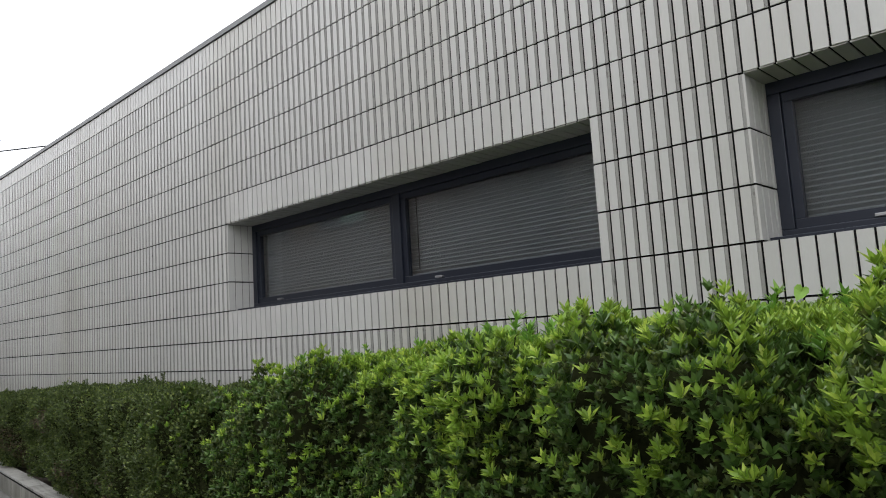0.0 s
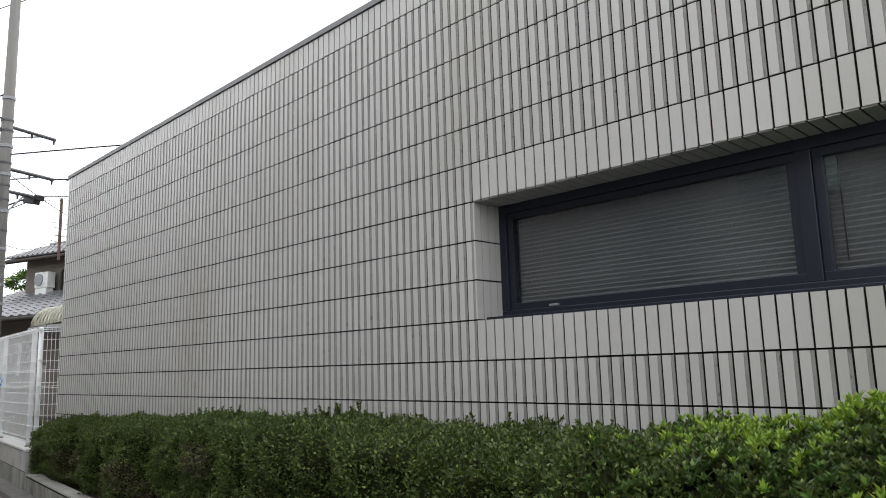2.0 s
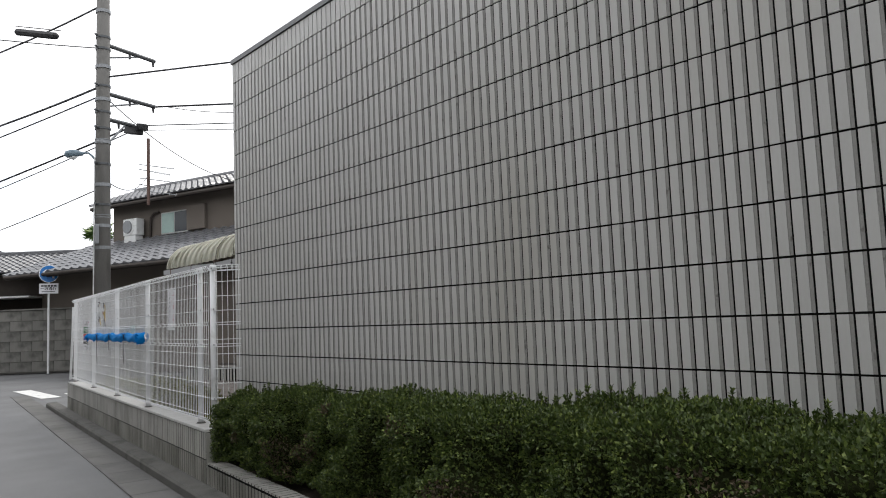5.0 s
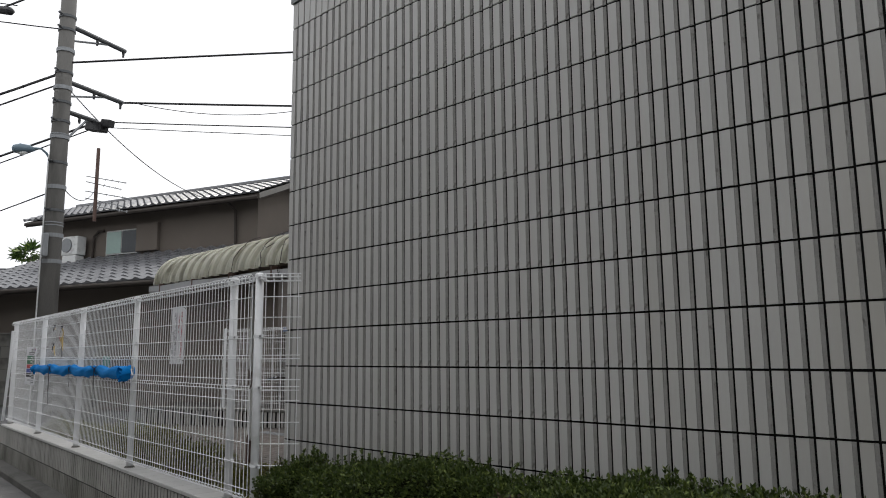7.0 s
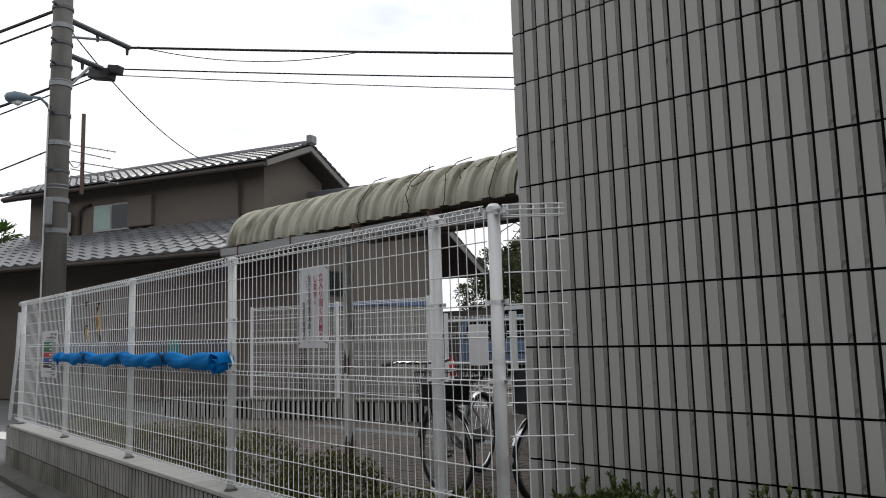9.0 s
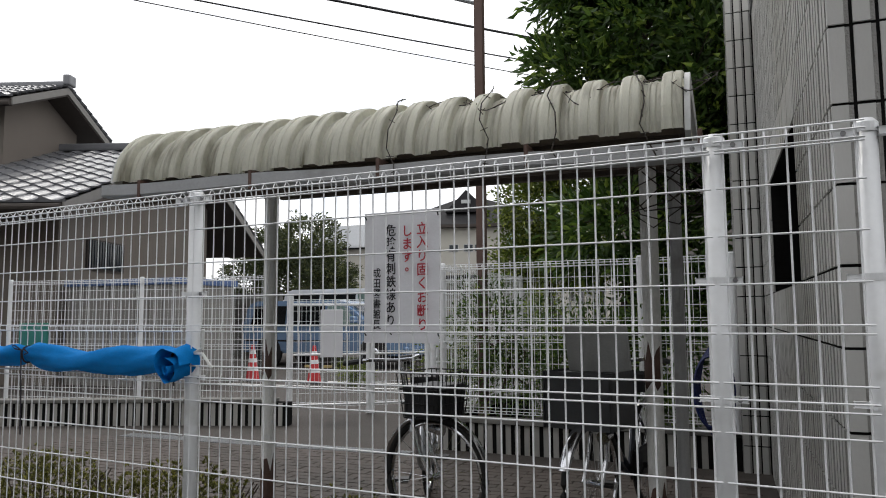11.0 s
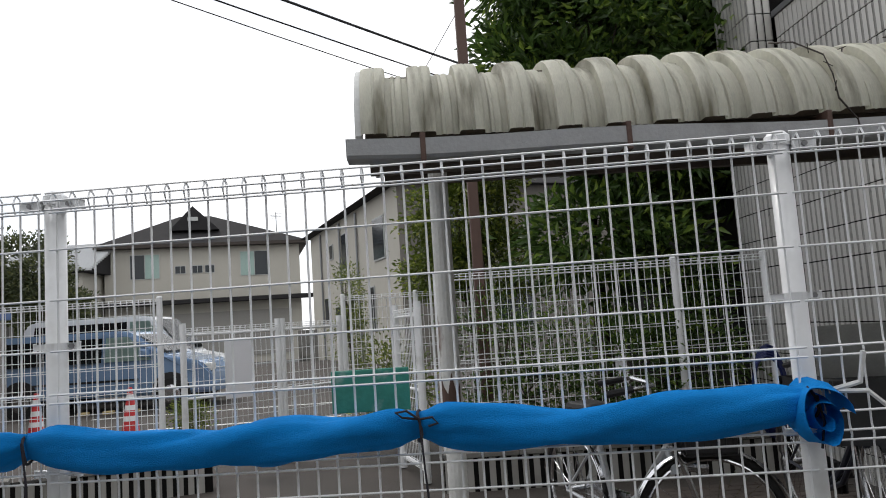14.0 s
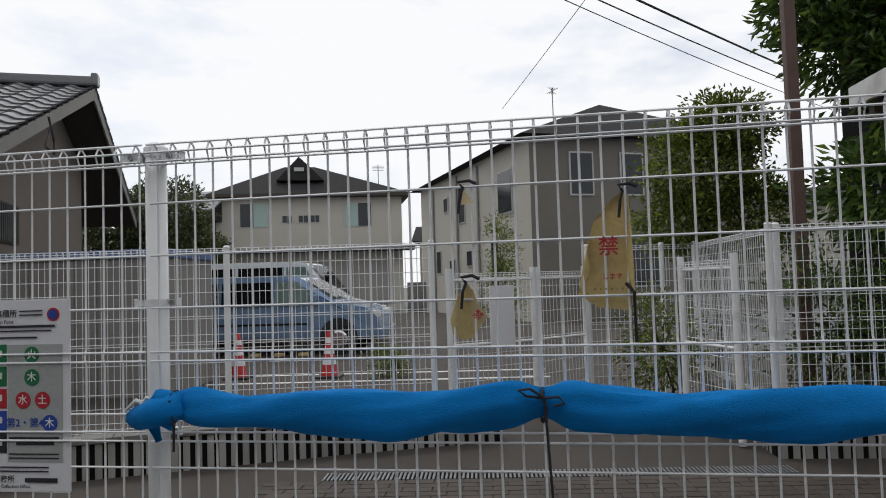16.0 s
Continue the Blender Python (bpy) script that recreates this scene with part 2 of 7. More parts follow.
M_SHED = material("beige_grey_steel_panel", (0.215, 0.205, 0.19), 0.6, var=0.08, stretch=(1, 1, 0.2))
M_SHEDBLUE = material("blue_steel_trim", (0.08, 0.14, 0.30), 0.5)
M_TIN = material("ribbed_grey_shutter", (0.28, 0.27, 0.25), 0.6, var=0.08)
L_HEDGE = leaf_material("small_hedge_leaf", (0.070, 0.108, 0.022), (0.20, 0.25, 0.058), 0.5)
L_BRIGHT = leaf_material("bright_young_leaf", (0.255, 0.41, 0.05), (0.49, 0.61, 0.10), 0.38, 0.33)
L_FRESH = leaf_material("fresh_green_leaf", (0.17, 0.36, 0.05), (0.32, 0.52, 0.08), 0.36, 0.33)
L_DEEP = leaf_material("deep_green_leaf", (0.085, 0.165, 0.035), (0.18, 0.29, 0.06), 0.36, 0.25)
L_TREE = leaf_material("tree_leaf", (0.075, 0.14, 0.03), (0.26, 0.36, 0.06), 0.35, 0.4)
L_DULL = leaf_material("dull_olive_leaf", (0.065, 0.085, 0.03), (0.17, 0.18, 0.06), 0.5, 0.2)
L_DRY = leaf_material("dry_hedge_leaf", (0.085, 0.060, 0.035), (0.17, 0.13, 0.07), 0.6, 0.1)
L_SHRUB = leaf_material("shrub_leaf", (0.13, 0.18, 0.03), (0.36, 0.40, 0.07), 0.4, 0.35)
L_OLIVE = leaf_material("olive_shrub_leaf", (0.15, 0.15, 0.035), (0.36, 0.34, 0.08), 0.45, 0.25)


# ---- building helpers ----
def part(name, bm, mat, parent=None, label="", smooth=False):
    """Link a bmesh as one mesh object under a thing or a part."""
    me = bpy.data.meshes.new(name)
    if smooth:
        for f in bm.faces:
            f.smooth = True
    bm.to_mesh(me)
    bm.free()
    return mesh_ob(name, me, mat, parent, label)


def mesh_ob(name, me, mat, parent=None, label=""):
    mats = mat if isinstance(mat, (list, tuple)) else [mat]
    if not me.materials:
        for m in mats:
            me.materials.append(m)
    ob = new(name, me)
    if parent:
        ob.parent = parent
    if label:
        ob["label"] = label
    return ob


def empty(name, m=None, label="", category="", group="", kind=""):
    ob = new(name)
    ob.empty_display_size = 0.1
    if m is not None:
        ob.matrix_world = m
    return tagged(ob, label, category, group, kind)


def raw(name, verts, faces, mat, parent=None, label="", mat_index=None, smooth=False):
    me = bpy.data.meshes.new(name)
    me.from_pydata([tuple(v) for v in verts], [], faces)
    ob = mesh_ob(name, me, mat, parent, label)
    if mat_index is not None:
        me.polygons.foreach_set("material_index", mat_index)
    if smooth:
        me.polygons.foreach_set("use_smooth", [True] * len(me.polygons))
    me.update()
    return ob


def box(bm, x0, x1, y0, y1, z0, z1, bevel=0.0, m=None):
    r = bmesh.ops.create_cube(bm, size=1)
    vs = r["verts"]
    for v in vs:
        v.co = Vector(((x0 + x1) / 2 + v.co.x * (x1 - x0), (y0 + y1) / 2 + v.co.y * (y1 - y0), (z0 + z1) / 2 + v.co.z * (z1 - z0)))
    if m is not None:
        for v in vs:
            v.co = m @ v.co
    if bevel:
        es = list({e for v in vs for e in v.link_edges})
        bmesh.ops.bevel(bm, geom=es, offset=bevel, segments=2, affect="EDGES", profile=0.6)
    return bm


def boxed(*a, **k):
    return box(bmesh.new(), *a, **k)


def tube_between(bm, a, b, r, r2=None, seg=8, caps=True):
    a, b = Vector(a), Vector(b)
    d = b - a
    r2 = r if r2 is None else r2
    q = d.to_track_quat("Z", "Y").to_matrix()
    ra, rb = [], []
    for i in range(seg):
        an = 2 * math.pi * i / seg
        c = q @ Vector((math.cos(an), math.sin(an), 0))
        ra.append(bm.verts.new(a + c * r))
        rb.append(bm.verts.new(b + c * r2))
    for i in range(seg):
        j = (i + 1) % seg
        bm.faces.new((ra[i], ra[j], rb[j], rb[i]))
    if caps:
        bm.faces.new(ra[::-1])
        bm.faces.new(rb)
    return bm


def tube_path(bm, pts, r, seg=6, closed=False, caps=True, radii=None):
    pts = [Vector(p) for p in pts]
    rings = []
    n = len(pts)
    up = Vector((0, 0, 1))
    for i, p in enumerate(pts):
        if closed:
            d = pts[(i + 1) % n] - pts[i - 1]
        else:
            d = pts[min(i + 1, n - 1)] - pts[max(i - 1, 0)]
        d.normalize()
        s = d.cross(up)
        if s.length < 0.05:
            s = d.cross(Vector((0, 1, 0)))
        s.normalize()
        u = s.cross(d)
        rr = radii[i] if radii else r
        rings.append([bm.verts.new(p + (s * math.cos(2 * math.pi * k / seg) + u * math.sin(2 * math.pi * k / seg)) * rr) for k in range(seg)])
    for i in range(n if closed else n - 1):
        a, b = rings[i], rings[(i + 1) % n]
        for k in range(seg):
            j = (k + 1) % seg
            bm.faces.new((a[k], b[k], b[j], a[j]))
    if caps and not closed:
        bm.faces.new(rings[0])
        bm.faces.new(rings[-1][::-1])
    return bm


def extrude_profile(bm, prof, x0, x1, axis="x", closed=True):
    """A profile of (u, z) pairs drawn along x (u is y) or y (u is x)."""
    def P(a, u, z):
        return (a, u, z) if axis == "x" else (u, a, z)
    A = [bm.verts.new(P(x0, u, z)) for u, z in prof]
    B = [bm.verts.new(P(x1, u, z)) for u, z in prof]
    n = len(prof)
    for i in range(n if closed else n - 1):
        j = (i + 1) % n
        bm.faces.new((A[i], A[j], B[j], B[i]))
    if closed:
        bm.faces.new(A[::-1])
        bm.faces.new(B)
    bmesh.ops.recalc_face_normals(bm, faces=bm.faces[:])
    return bm


# street frame: s runs along the fence line to the right, d out towards the road
SO = Vector((0.044, -0.238, 0))
SX = Vector((0.9943, -0.1068, 0))
SD = Vector((-0.1068, -0.9943, 0))
STREET = Matrix(((SX.x, -SD.x, 0, SO.x), (SX.y, -SD.y, 0, SO.y), (0, 0, 1, 0), (0, 0, 0, 1)))


def S(s, d, z=0.0):
    return SO + SX * s + SD * d + Vector((0, 0, z))


ROW = 0.2345
R0 = 0.966          # height of the joint under row 0
COL = 0.0676
YARD = 0.30


# ---- ground, road, kerb ----
def ground_sheets():
    g = raw("ground", [(-400, -400, -0.03), (400, -400, -0.03), (400, 500, -0.03), (-400, 500, -0.03)], [(0, 1, 2, 3)], M_ASPHALT)
    tagged(g, "wet-looking grey asphalt ground sheet", "ground", kind="structure")
    bm = bmesh.new()
    nx, ny = 90, 14
    vs = [[bm.verts.new(S(-34 + 64 * i / nx, 0.62 + 5.2 * j / ny, 0.004 * math.sin(i * 0.9 + j) + 0.0)) for j in range(ny + 1)] for i in range(nx + 1)]
    for i in range(nx):
        for j in range(ny):
            bm.faces.new((vs[i][j], vs[i][j + 1], vs[i + 1][j + 1], vs[i + 1][j]))
    r = part("road", bm, M_ASPHALT, smooth=True)
    tagged(r, "narrow grey asphalt street with faint stains", "road", kind="structure")
    # side street that opens past the end of the fence
    bm = bmesh.new()
    box(bm, -19.5, -8.6, 0.2, 2.6, -0.1, -0.002)
    tagged(part("road", bm, M_ASPHALT), "grey asphalt of the street corner", "road", kind="structure")
    for k in range(26):
        bm = bmesh.new()
        a, b = -13.0 + k * 0.6, -13.0 + k * 0.6 + 0.592
        box(bm, a, b, -0.62, -0.27, -0.08, 0.012, 0.006, STREET)
        o = part("gutter_slab", bm, M_GUTTERSLAB)
        tagged(o, "worn damp concrete gutter slab beside the kerb", "gutter", kind="structure")
    bm = bmesh.new()
    extrude_profile(bm, [(-0.27, -0.08), (-0.27, 0.075), (-0.25, 0.095), (-0.09, 0.105), (-0.09, -0.08)], -9.6, 17)
    bm.transform(STREET)
    tagged(part("kerb", bm, M_KERB), "dark damp concrete kerb under the wall", "kerb", kind="structure")
    # white stop bars on the side street
    for x, y, w, h in ((-13.2, 1.1, 1.5, 0.4), (-11.4, 1.75, 1.2, 0.35), (-15.4, -0.4, 2.6, 0.16)):
        bm = boxed(x - w, x + w, y - h / 2, y + h / 2, 0.004, 0.010)
        tagged(part("road_marking", bm, M_PAINT), "worn white painted road marking", "road marking", kind="structure")


ground_sheets()


# ---- tiled library wall ----
W_X1 = 17.03
TOP = 3.99
WINS = ((105 * 0.0676 + 0.003, 156 * 0.0676 - 0.003), (167 * 0.0676 + 0.003, 218 * 0.0676 - 0.003))
WZ0, WZ1 = R0 + 3 * ROW, R0 + 6 * ROW


def tile_profile(plain):
    """Cross-section across x of one tile, outer face at y = 0."""
    if plain:
        return [(0.003, 0.015), (0.003, 0.0015), (0.0045, 0.0), (0.0598, 0.0), (0.0612, 0.0015), (0.0612, 0.015)], (0, 0, 0, 0, 0)
    return [(0.0025, 0.015), (0.0025, 0.002), (0.0045, 0.0), (0.0465, 0.0), (0.0480, 0.005), (0.0603, 0.006), (0.0603, 0.015)], (0, 0, 0, 1, 1, 1)


def tile_data(plain, h=ROW):
    prof, idx = tile_profile(plain)
    if plain == "band":
        prof = [(0.005 + x * 0.86, y) for x, y in prof]
    z0, z1 = 0.0046, h - 0.0046
    n = len(prof)
    vs = [(x, y, z0) for x, y in prof] + [(x, y, z1) for x, y in prof]
    fs = [(i, i + 1, n + i + 1, n + i) for i in range(n - 1)]
    fs.append(tuple(range(n - 1, -1, -1)))
    fs.append(tuple(range(n, 2 * n)))
    return np.array(vs), fs, list(idx) + [0, 0]


def tile_field(name, cells, parent, turn=None, mat=None):
    """Many tiles joined in one mesh; cells are (x, z, plain, height)."""
    V, F, I = [], [], []
    cache = {}
    base = 0
    for x, z, plain, h in cells:
        key = (plain, round(h, 4))
        if key not in cache:
            cache[key] = tile_data(plain, h)
        v, f, ix = cache[key]
        V.append(v + np.array((x, random.uniform(-0.0012, 0.0012), z + random.uniform(-0.0007, 0.0007))))
        F.extend([tuple(a + base for a in ff) for ff in f])
        I.extend(ix)
        base += len(v)
    V = np.concatenate(V)
    if turn is not None:
        R = np.array(turn.to_3x3())
        V = V @ R.T + np.array(turn.translation)
    ob = raw(name, V, F, [mat or M_TILE, M_LEDGE], parent, mat_index=I)
    ob["kind"] = "stuff"
    return ob


wall = empty("wall_street", label="long wall of pale vertical tiles with dark joints", category="wall", kind="structure")


def in_window(x, z):
    return any(a < x + COL / 2 < b for a, b in WINS) and WZ0 - 0.01 < z + ROW / 2 < WZ1


def over_window(x, z):
    return any(a < x + COL / 2 < b for a, b in WINS) and (abs(z - WZ1) < 0.02 or abs(z - (WZ0 - ROW)) < 0.02)


def wall_core():
    bm = bmesh.new()
    y0, y1 = 0.0080, 0.32
    box(bm, 0.0062, W_X1, y0, y1, 0.0, WZ0 - 0.004)
    box(bm, 0.0062, W_X1, y0, y1, WZ1 + 0.004, TOP - 0.02)
    xs = [0.0062, WINS[0][0] - 0.004, WINS[0][1] + 0.004, WINS[1][0] - 0.004, WINS[1][1] + 0.004, W_X1]
    for a, b in ((0, 1), (2, 3), (4, 5)):
        box(bm, xs[a], xs[b], y0, y1, WZ0 - 0.004, WZ1 + 0.004)
    part("wall_core", bm, M_JOINT, wall)
    bm = bmesh.new()
    extrude_profile(bm, [(-0.012, TOP - 0.02), (-0.012, TOP + 0.022), (-0.004, TOP + 0.03), (0.34, TOP + 0.03), (0.34, TOP - 0.02)], -0.012, W_X1)
    part("coping", bm, M_COPING, wall, "dark grey metal roof edge")


wall_core()


def wall_tiles():
    ncol = int(W_X1 / COL)
    field, near = [], []
    for k in range(-3, 13):
        z = R0 + k * ROW
        h = ROW if k < 12 else TOP - 0.022 - z
        for c in range(ncol):
            x = c * COL
            if in_window(x, z):
                continue
            plain = over_window(x, z) or k == 12
            if 18 <= c < 39 and -1 <= k < 12 and not plain:
                near.append((x, z))
            else:
                field.append((x, z, plain, h))
    tile_field("tile_field", field, wall)
    return near


NEAR_TILES = wall_tiles()


def window_recess(a, b, split, y_at=0.25):
    """Tiled reveal, frame, two sashes, glass and a blind."""
    # reveal tiles: jambs, head and sill
    for side, x in ((1, a), (-1, b)):
        cells = []
        for k in range(3):
            for c in range(4):
                cells.append((c * COL * 0.93, WZ0 + k * ROW, True, ROW))
        t = Matrix(((0, -side, 0, x), (1, 0, 0, 0.004), (0, 0, 1, 0), (0, 0, 0, 1)))
        tile_field("reveal_tiles", cells, wall, t)
    n = int((b - a) / COL)
    cells = [(c * COL, 0.0, True, 0.25) for c in range(n + 1)]
    t = Matrix(((1, 0, 0, a - 0.01), (0, 0, 1, 0.004), (0, 1, 0, WZ1 - 0.002), (0, 0, 0, 1)))
    tile_field("head_tiles", cells, wall, t)
    w = empty("window_1", label="dark navy framed ribbon window with a lowered blind", category="window", kind="structure")
    f = 0.055
    bm = bmesh.new()
    for x0, x1, z0, z1 in ((a, b, WZ0, WZ0 + f), (a, b, WZ1 - f, WZ1), (a, a + f, WZ0 + f, WZ1 - f), (b - f, b, WZ0 + f, WZ1 - f), (split - 0.035, split + 0.035, WZ0 + f, WZ1 - f)):
        box(bm, x0, x1, y_at - 0.02, y_at + 0.06, z0, z1, 0.004)
    part("window_frame", bm, M_FRAME, w)
    part("window_sill", boxed(a + 0.002, b - 0.002, 0.08, y_at - 0.021, WZ0 - 0.004, WZ0 + 0.016, 0.003), M_FRAME, w)
    for x0, x1 in ((a + f, split - 0.035), (split + 0.035, b - f)):
        bm = bmesh.new()
        s = 0.042
        for u0, u1, z0, z1 in ((x0, x1, WZ0 + f, WZ0 + f + s), (x0, x1, WZ1 - f - s, WZ1 - f), (x0, x0 + s, WZ0 + f + s, WZ1 - f - s), (x1 - s, x1, WZ0 + f + s, WZ1 - f - s)):
            box(bm, u0, u1, y_at - 0.005, y_at + 0.035, z0, z1, 0.003)
        sash = part("sash", bm, M_FRAME, w)
        g = part("pane", boxed(x0 + s - 0.004, x1 - s + 0.004, y_at + 0.012, y_at + 0.018, WZ0 + f + s - 0.004, WZ1 - f - s + 0.004), M_GLASS, sash)
        g.visible_shadow = False
        part("latch", boxed(x0 + 0.30, x0 + 0.36, y_at - 0.028, y_at - 0.005, WZ0 + f + 0.004, WZ0 + f + 0.018, 0.003), M_STEEL, sash)
    # blind slats
    bl = empty("window_blind", label="lowered pale grey horizontal slat blind behind glass", category="blind")
    V, F = [], []
    nz = int((WZ1 - WZ0 - 0.1) / 0.025)
    for i in range(nz):
        z = WZ0 + 0.06 + i * 0.025
        k = len(V)
        for x in (a + 0.075, b - 0.06):
            V += [(x, y_at + 0.085, z), (x, y_at + 0.088, z + 0.008), (x, y_at + 0.078, z + 0.016), (x, y_at + 0.070, z + 0.0225)]
        F += [(k, k + 4, k + 5, k + 1), (k + 1, k + 5, k + 6, k + 2), (k + 2, k + 6, k + 7, k + 3)]
    raw("slats", V, F, M_BLIND, bl)
    bm = boxed(a + 0.07, b - 0.05, y_at + 0.065, y_at + 0.095, WZ1 - 0.06, WZ1 - 0.035)
    part("head_rail", bm, M_BLIND, bl)
    bm = bmesh.new()
    tube_between(bm, (split + 0.12, y_at + 0.06, WZ0 + 0.14), (split + 0.12, y_at + 0.06, WZ1 - 0.07), 0.004, seg=5)
    part("blind_wand", bm, M_BLACKPLASTIC, bl)
    # solid dark block in place of a room, shade given by its colour
    part("room_shade_block", boxed(a - 0.1, b + 0.1, 0.42, 0.9, WZ0 - 0.2, WZ1 + 0.2), M_DARK, w)


window_recess(*WINS[0], 8.88)
window_recess(*WINS[1], 13.1)

# side wall facing the yard, its window, and the rear wing
side = empty("wall_side", label="pale tiled side wall of the same building", category="wall", kind="structure")
SWY0, SWY1 = 1.07, 2.75


def side_wall():
    bm = bmesh.new()
    for y0, y1, z0, z1 in ((0.321, 4.0, 0.0, WZ0), (0.321, 4.0, WZ1, TOP - 0.02), (0.321, SWY0, WZ0, WZ1), (SWY1, 4.0, WZ0, WZ1)):
        box(bm, 0.0080, 0.32, y0, y1, z0, z1)
    box(bm, 0.0080, 12, 3.9, 4.0, 0, TOP - 0.02)
    box(bm, -0.195, 0.0, 3.965, 4.6, 0.0, 6.2)
    box(bm, 0.0, 12, 4.01, 9.0, 0.0, 6.2)
    part("wall_core", bm, M_JOINT, side)
    cells = []
    n = int(3.94 / COL)
    for k in range(-3, 13):
        z = R0 + k * ROW
        h = ROW if k < 12 else TOP - 0.022 - z
        for c in range(n):
            y = c * COL
            if SWY0 - 0.03 < y < SWY1 - 0.03 and 3 <= k < 6:
                continue
            cells.append((y, z, k == 12 or (k in (2, 6) and SWY0 - 0.03 < y < SWY1 - 0.03), h))
    # tile x runs towards -y, outer face looks to -x
    t = Matrix(((0, 1, 0, 0.0), (-1, 0, 0, 3.925), (0, 0, 1, 0), (0, 0, 0, 1)))
    cells = [(3.925 - y - COL, z, p, h) for y, z, p, h in cells]
    tile_field("tile_field", cells, side, t)
    cells = [(c * COL - 0.2028, R0 + k * ROW, False, ROW) for c in range(3) for k in range(-3, 22)]
    tile_field("tile_field", cells, side, Matrix.Translation((0, 3.954, 0)))
    cells = [(c * COL, R0 + k * ROW, False, ROW) for c in range(9) for k in range(-3, 22)]
    tile_field("tile_field", cells, side, Matrix(((0, 1, 0, -0.205), (-1, 0, 0, 4.58), (0, 0, 1, 0), (0, 0, 0, 1))))
    bm = bmesh.new()
    extrude_profile(bm, [(-0.012, TOP - 0.02), (-0.012, TOP + 0.03), (0.33, TOP + 0.03), (0.33, TOP - 0.02)], 0.345, 3.94, "y")
    part("coping", bm, M_COPING, side)
    bm = bmesh.new()
    box(bm, -0.012, 0.34, 0.02, 0.34, TOP + 0.002, TOP + 0.029)
    part("coping", bm, M_COPING, side)
    part("roof_slab", boxed(0.33, W_X1, 0.35, 3.9, TOP - 0.25, TOP - 0.05), M_CONCRETE, side)
    part("end_wall", boxed(W_X1 + 0.002, W_X1 + 0.3, 0, 9, 0, TOP), M_TILE, side)
    w = empty("window_2", label="dark recessed window in the side wall", category="window", kind="structure")
    bm = bmesh.new()
    x = 0.2
    for y0, y1, z0, z1 in ((SWY0, SWY1, WZ0, WZ0 + 0.06), (SWY0, SWY1, WZ1 - 0.06, WZ1), (SWY0, SWY0 + 0.06, WZ0, WZ1), (SWY1 - 0.06, SWY1, WZ0, WZ1), (1.87, 1.95, WZ0, WZ1)):
        box(bm, x - 0.02, x + 0.06, y0, y1, z0, z1, 0.004)
    part("window_frame", bm, M_FRAME, w)
    g = part("pane", boxed(x + 0.01, x + 0.016, SWY0, SWY1, WZ0, WZ1), M_GLASS, w)
    g.visible_shadow = False
    # again a solid block coloured as the room's shade
    part("room_shade_block", boxed(0.33, 0.8, SWY0 - 0.2, SWY1 + 0.2, WZ0 - 0.2, WZ1 + 0.2), M_DARK, w)


side_wall()


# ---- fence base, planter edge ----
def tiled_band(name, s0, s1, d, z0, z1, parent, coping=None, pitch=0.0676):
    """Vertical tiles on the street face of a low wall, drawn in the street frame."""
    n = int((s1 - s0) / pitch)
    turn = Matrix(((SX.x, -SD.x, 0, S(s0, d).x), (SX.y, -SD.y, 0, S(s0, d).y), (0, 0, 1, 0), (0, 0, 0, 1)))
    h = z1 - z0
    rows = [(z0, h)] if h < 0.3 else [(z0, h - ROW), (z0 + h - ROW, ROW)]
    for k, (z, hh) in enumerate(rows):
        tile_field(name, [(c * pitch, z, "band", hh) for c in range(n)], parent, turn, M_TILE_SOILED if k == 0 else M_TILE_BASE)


F_END = -8.0
base = empty("fence_base_wall", label="low tiled wall carrying the white mesh fence", category="low wall", kind="structure")
BASE_Z = 0.575
bm = boxed(F_END - 0.1, 0.096, -0.096, 0.09, -0.02, BASE_Z - 0.03, 0, STREET)
part("wall_core", bm, M_JOINT, base)
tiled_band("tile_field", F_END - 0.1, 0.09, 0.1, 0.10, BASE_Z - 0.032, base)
for k in range(3):
    part("end_tile", boxed(0.086, 0.1, -0.099 + k * 0.0676, -0.041 + k * 0.0676, 0.1, BASE_Z - 0.032, 0.002, STREET), M_TILE_BASE, base)
for k in range(int((0.1 - F_END + 0.1) / 0.2)):
    bm = boxed(0.1 - 0.2 * k - 0.196, 0.1 - 0.2 * k, -0.112, 0.1, BASE_Z - 0.028, BASE_Z, 0.005, STREET)
    part("coping_tile", bm, M_TILE_PART, base)

planter = empty("planter_edge", label="low tiled planter edge in front of the hedge", category="planter", kind="structure")
bm = boxed(0.104, 17, -0.0935, 0.05, -0.02, 0.2865, 0, STREET)
part("wall_core", bm, M_JOINT, planter)
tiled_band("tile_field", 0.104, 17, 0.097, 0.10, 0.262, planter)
cells = [(c * 0.0676, 0.0, "band", 0.15) for c in range(int(16.8 / 0.0676))]
t = Matrix(((SX.x, 0, -SD.x, S(0.104, 0.1).x), (SX.y, 0, -SD.y, S(0.104, 0.1).y), (0, -1, 0, 0.29), (0, 0, 0, 1)))
tile_field("coping_tiles", cells, planter, t, M_TILE_BASE)
bm = bmesh.new()
vs = [bm.verts.new(p) for p in (S(0.11, -0.04, 0.235), S(17, -0.04, 0.235), (17, 0.0, 0.235), (0.12, 0.0, 0.235))]
bm.faces.new(vs)
tagged(part("planter_soil", bm, M_SOIL), "dark dry soil under the hedge", "soil", kind="structure")


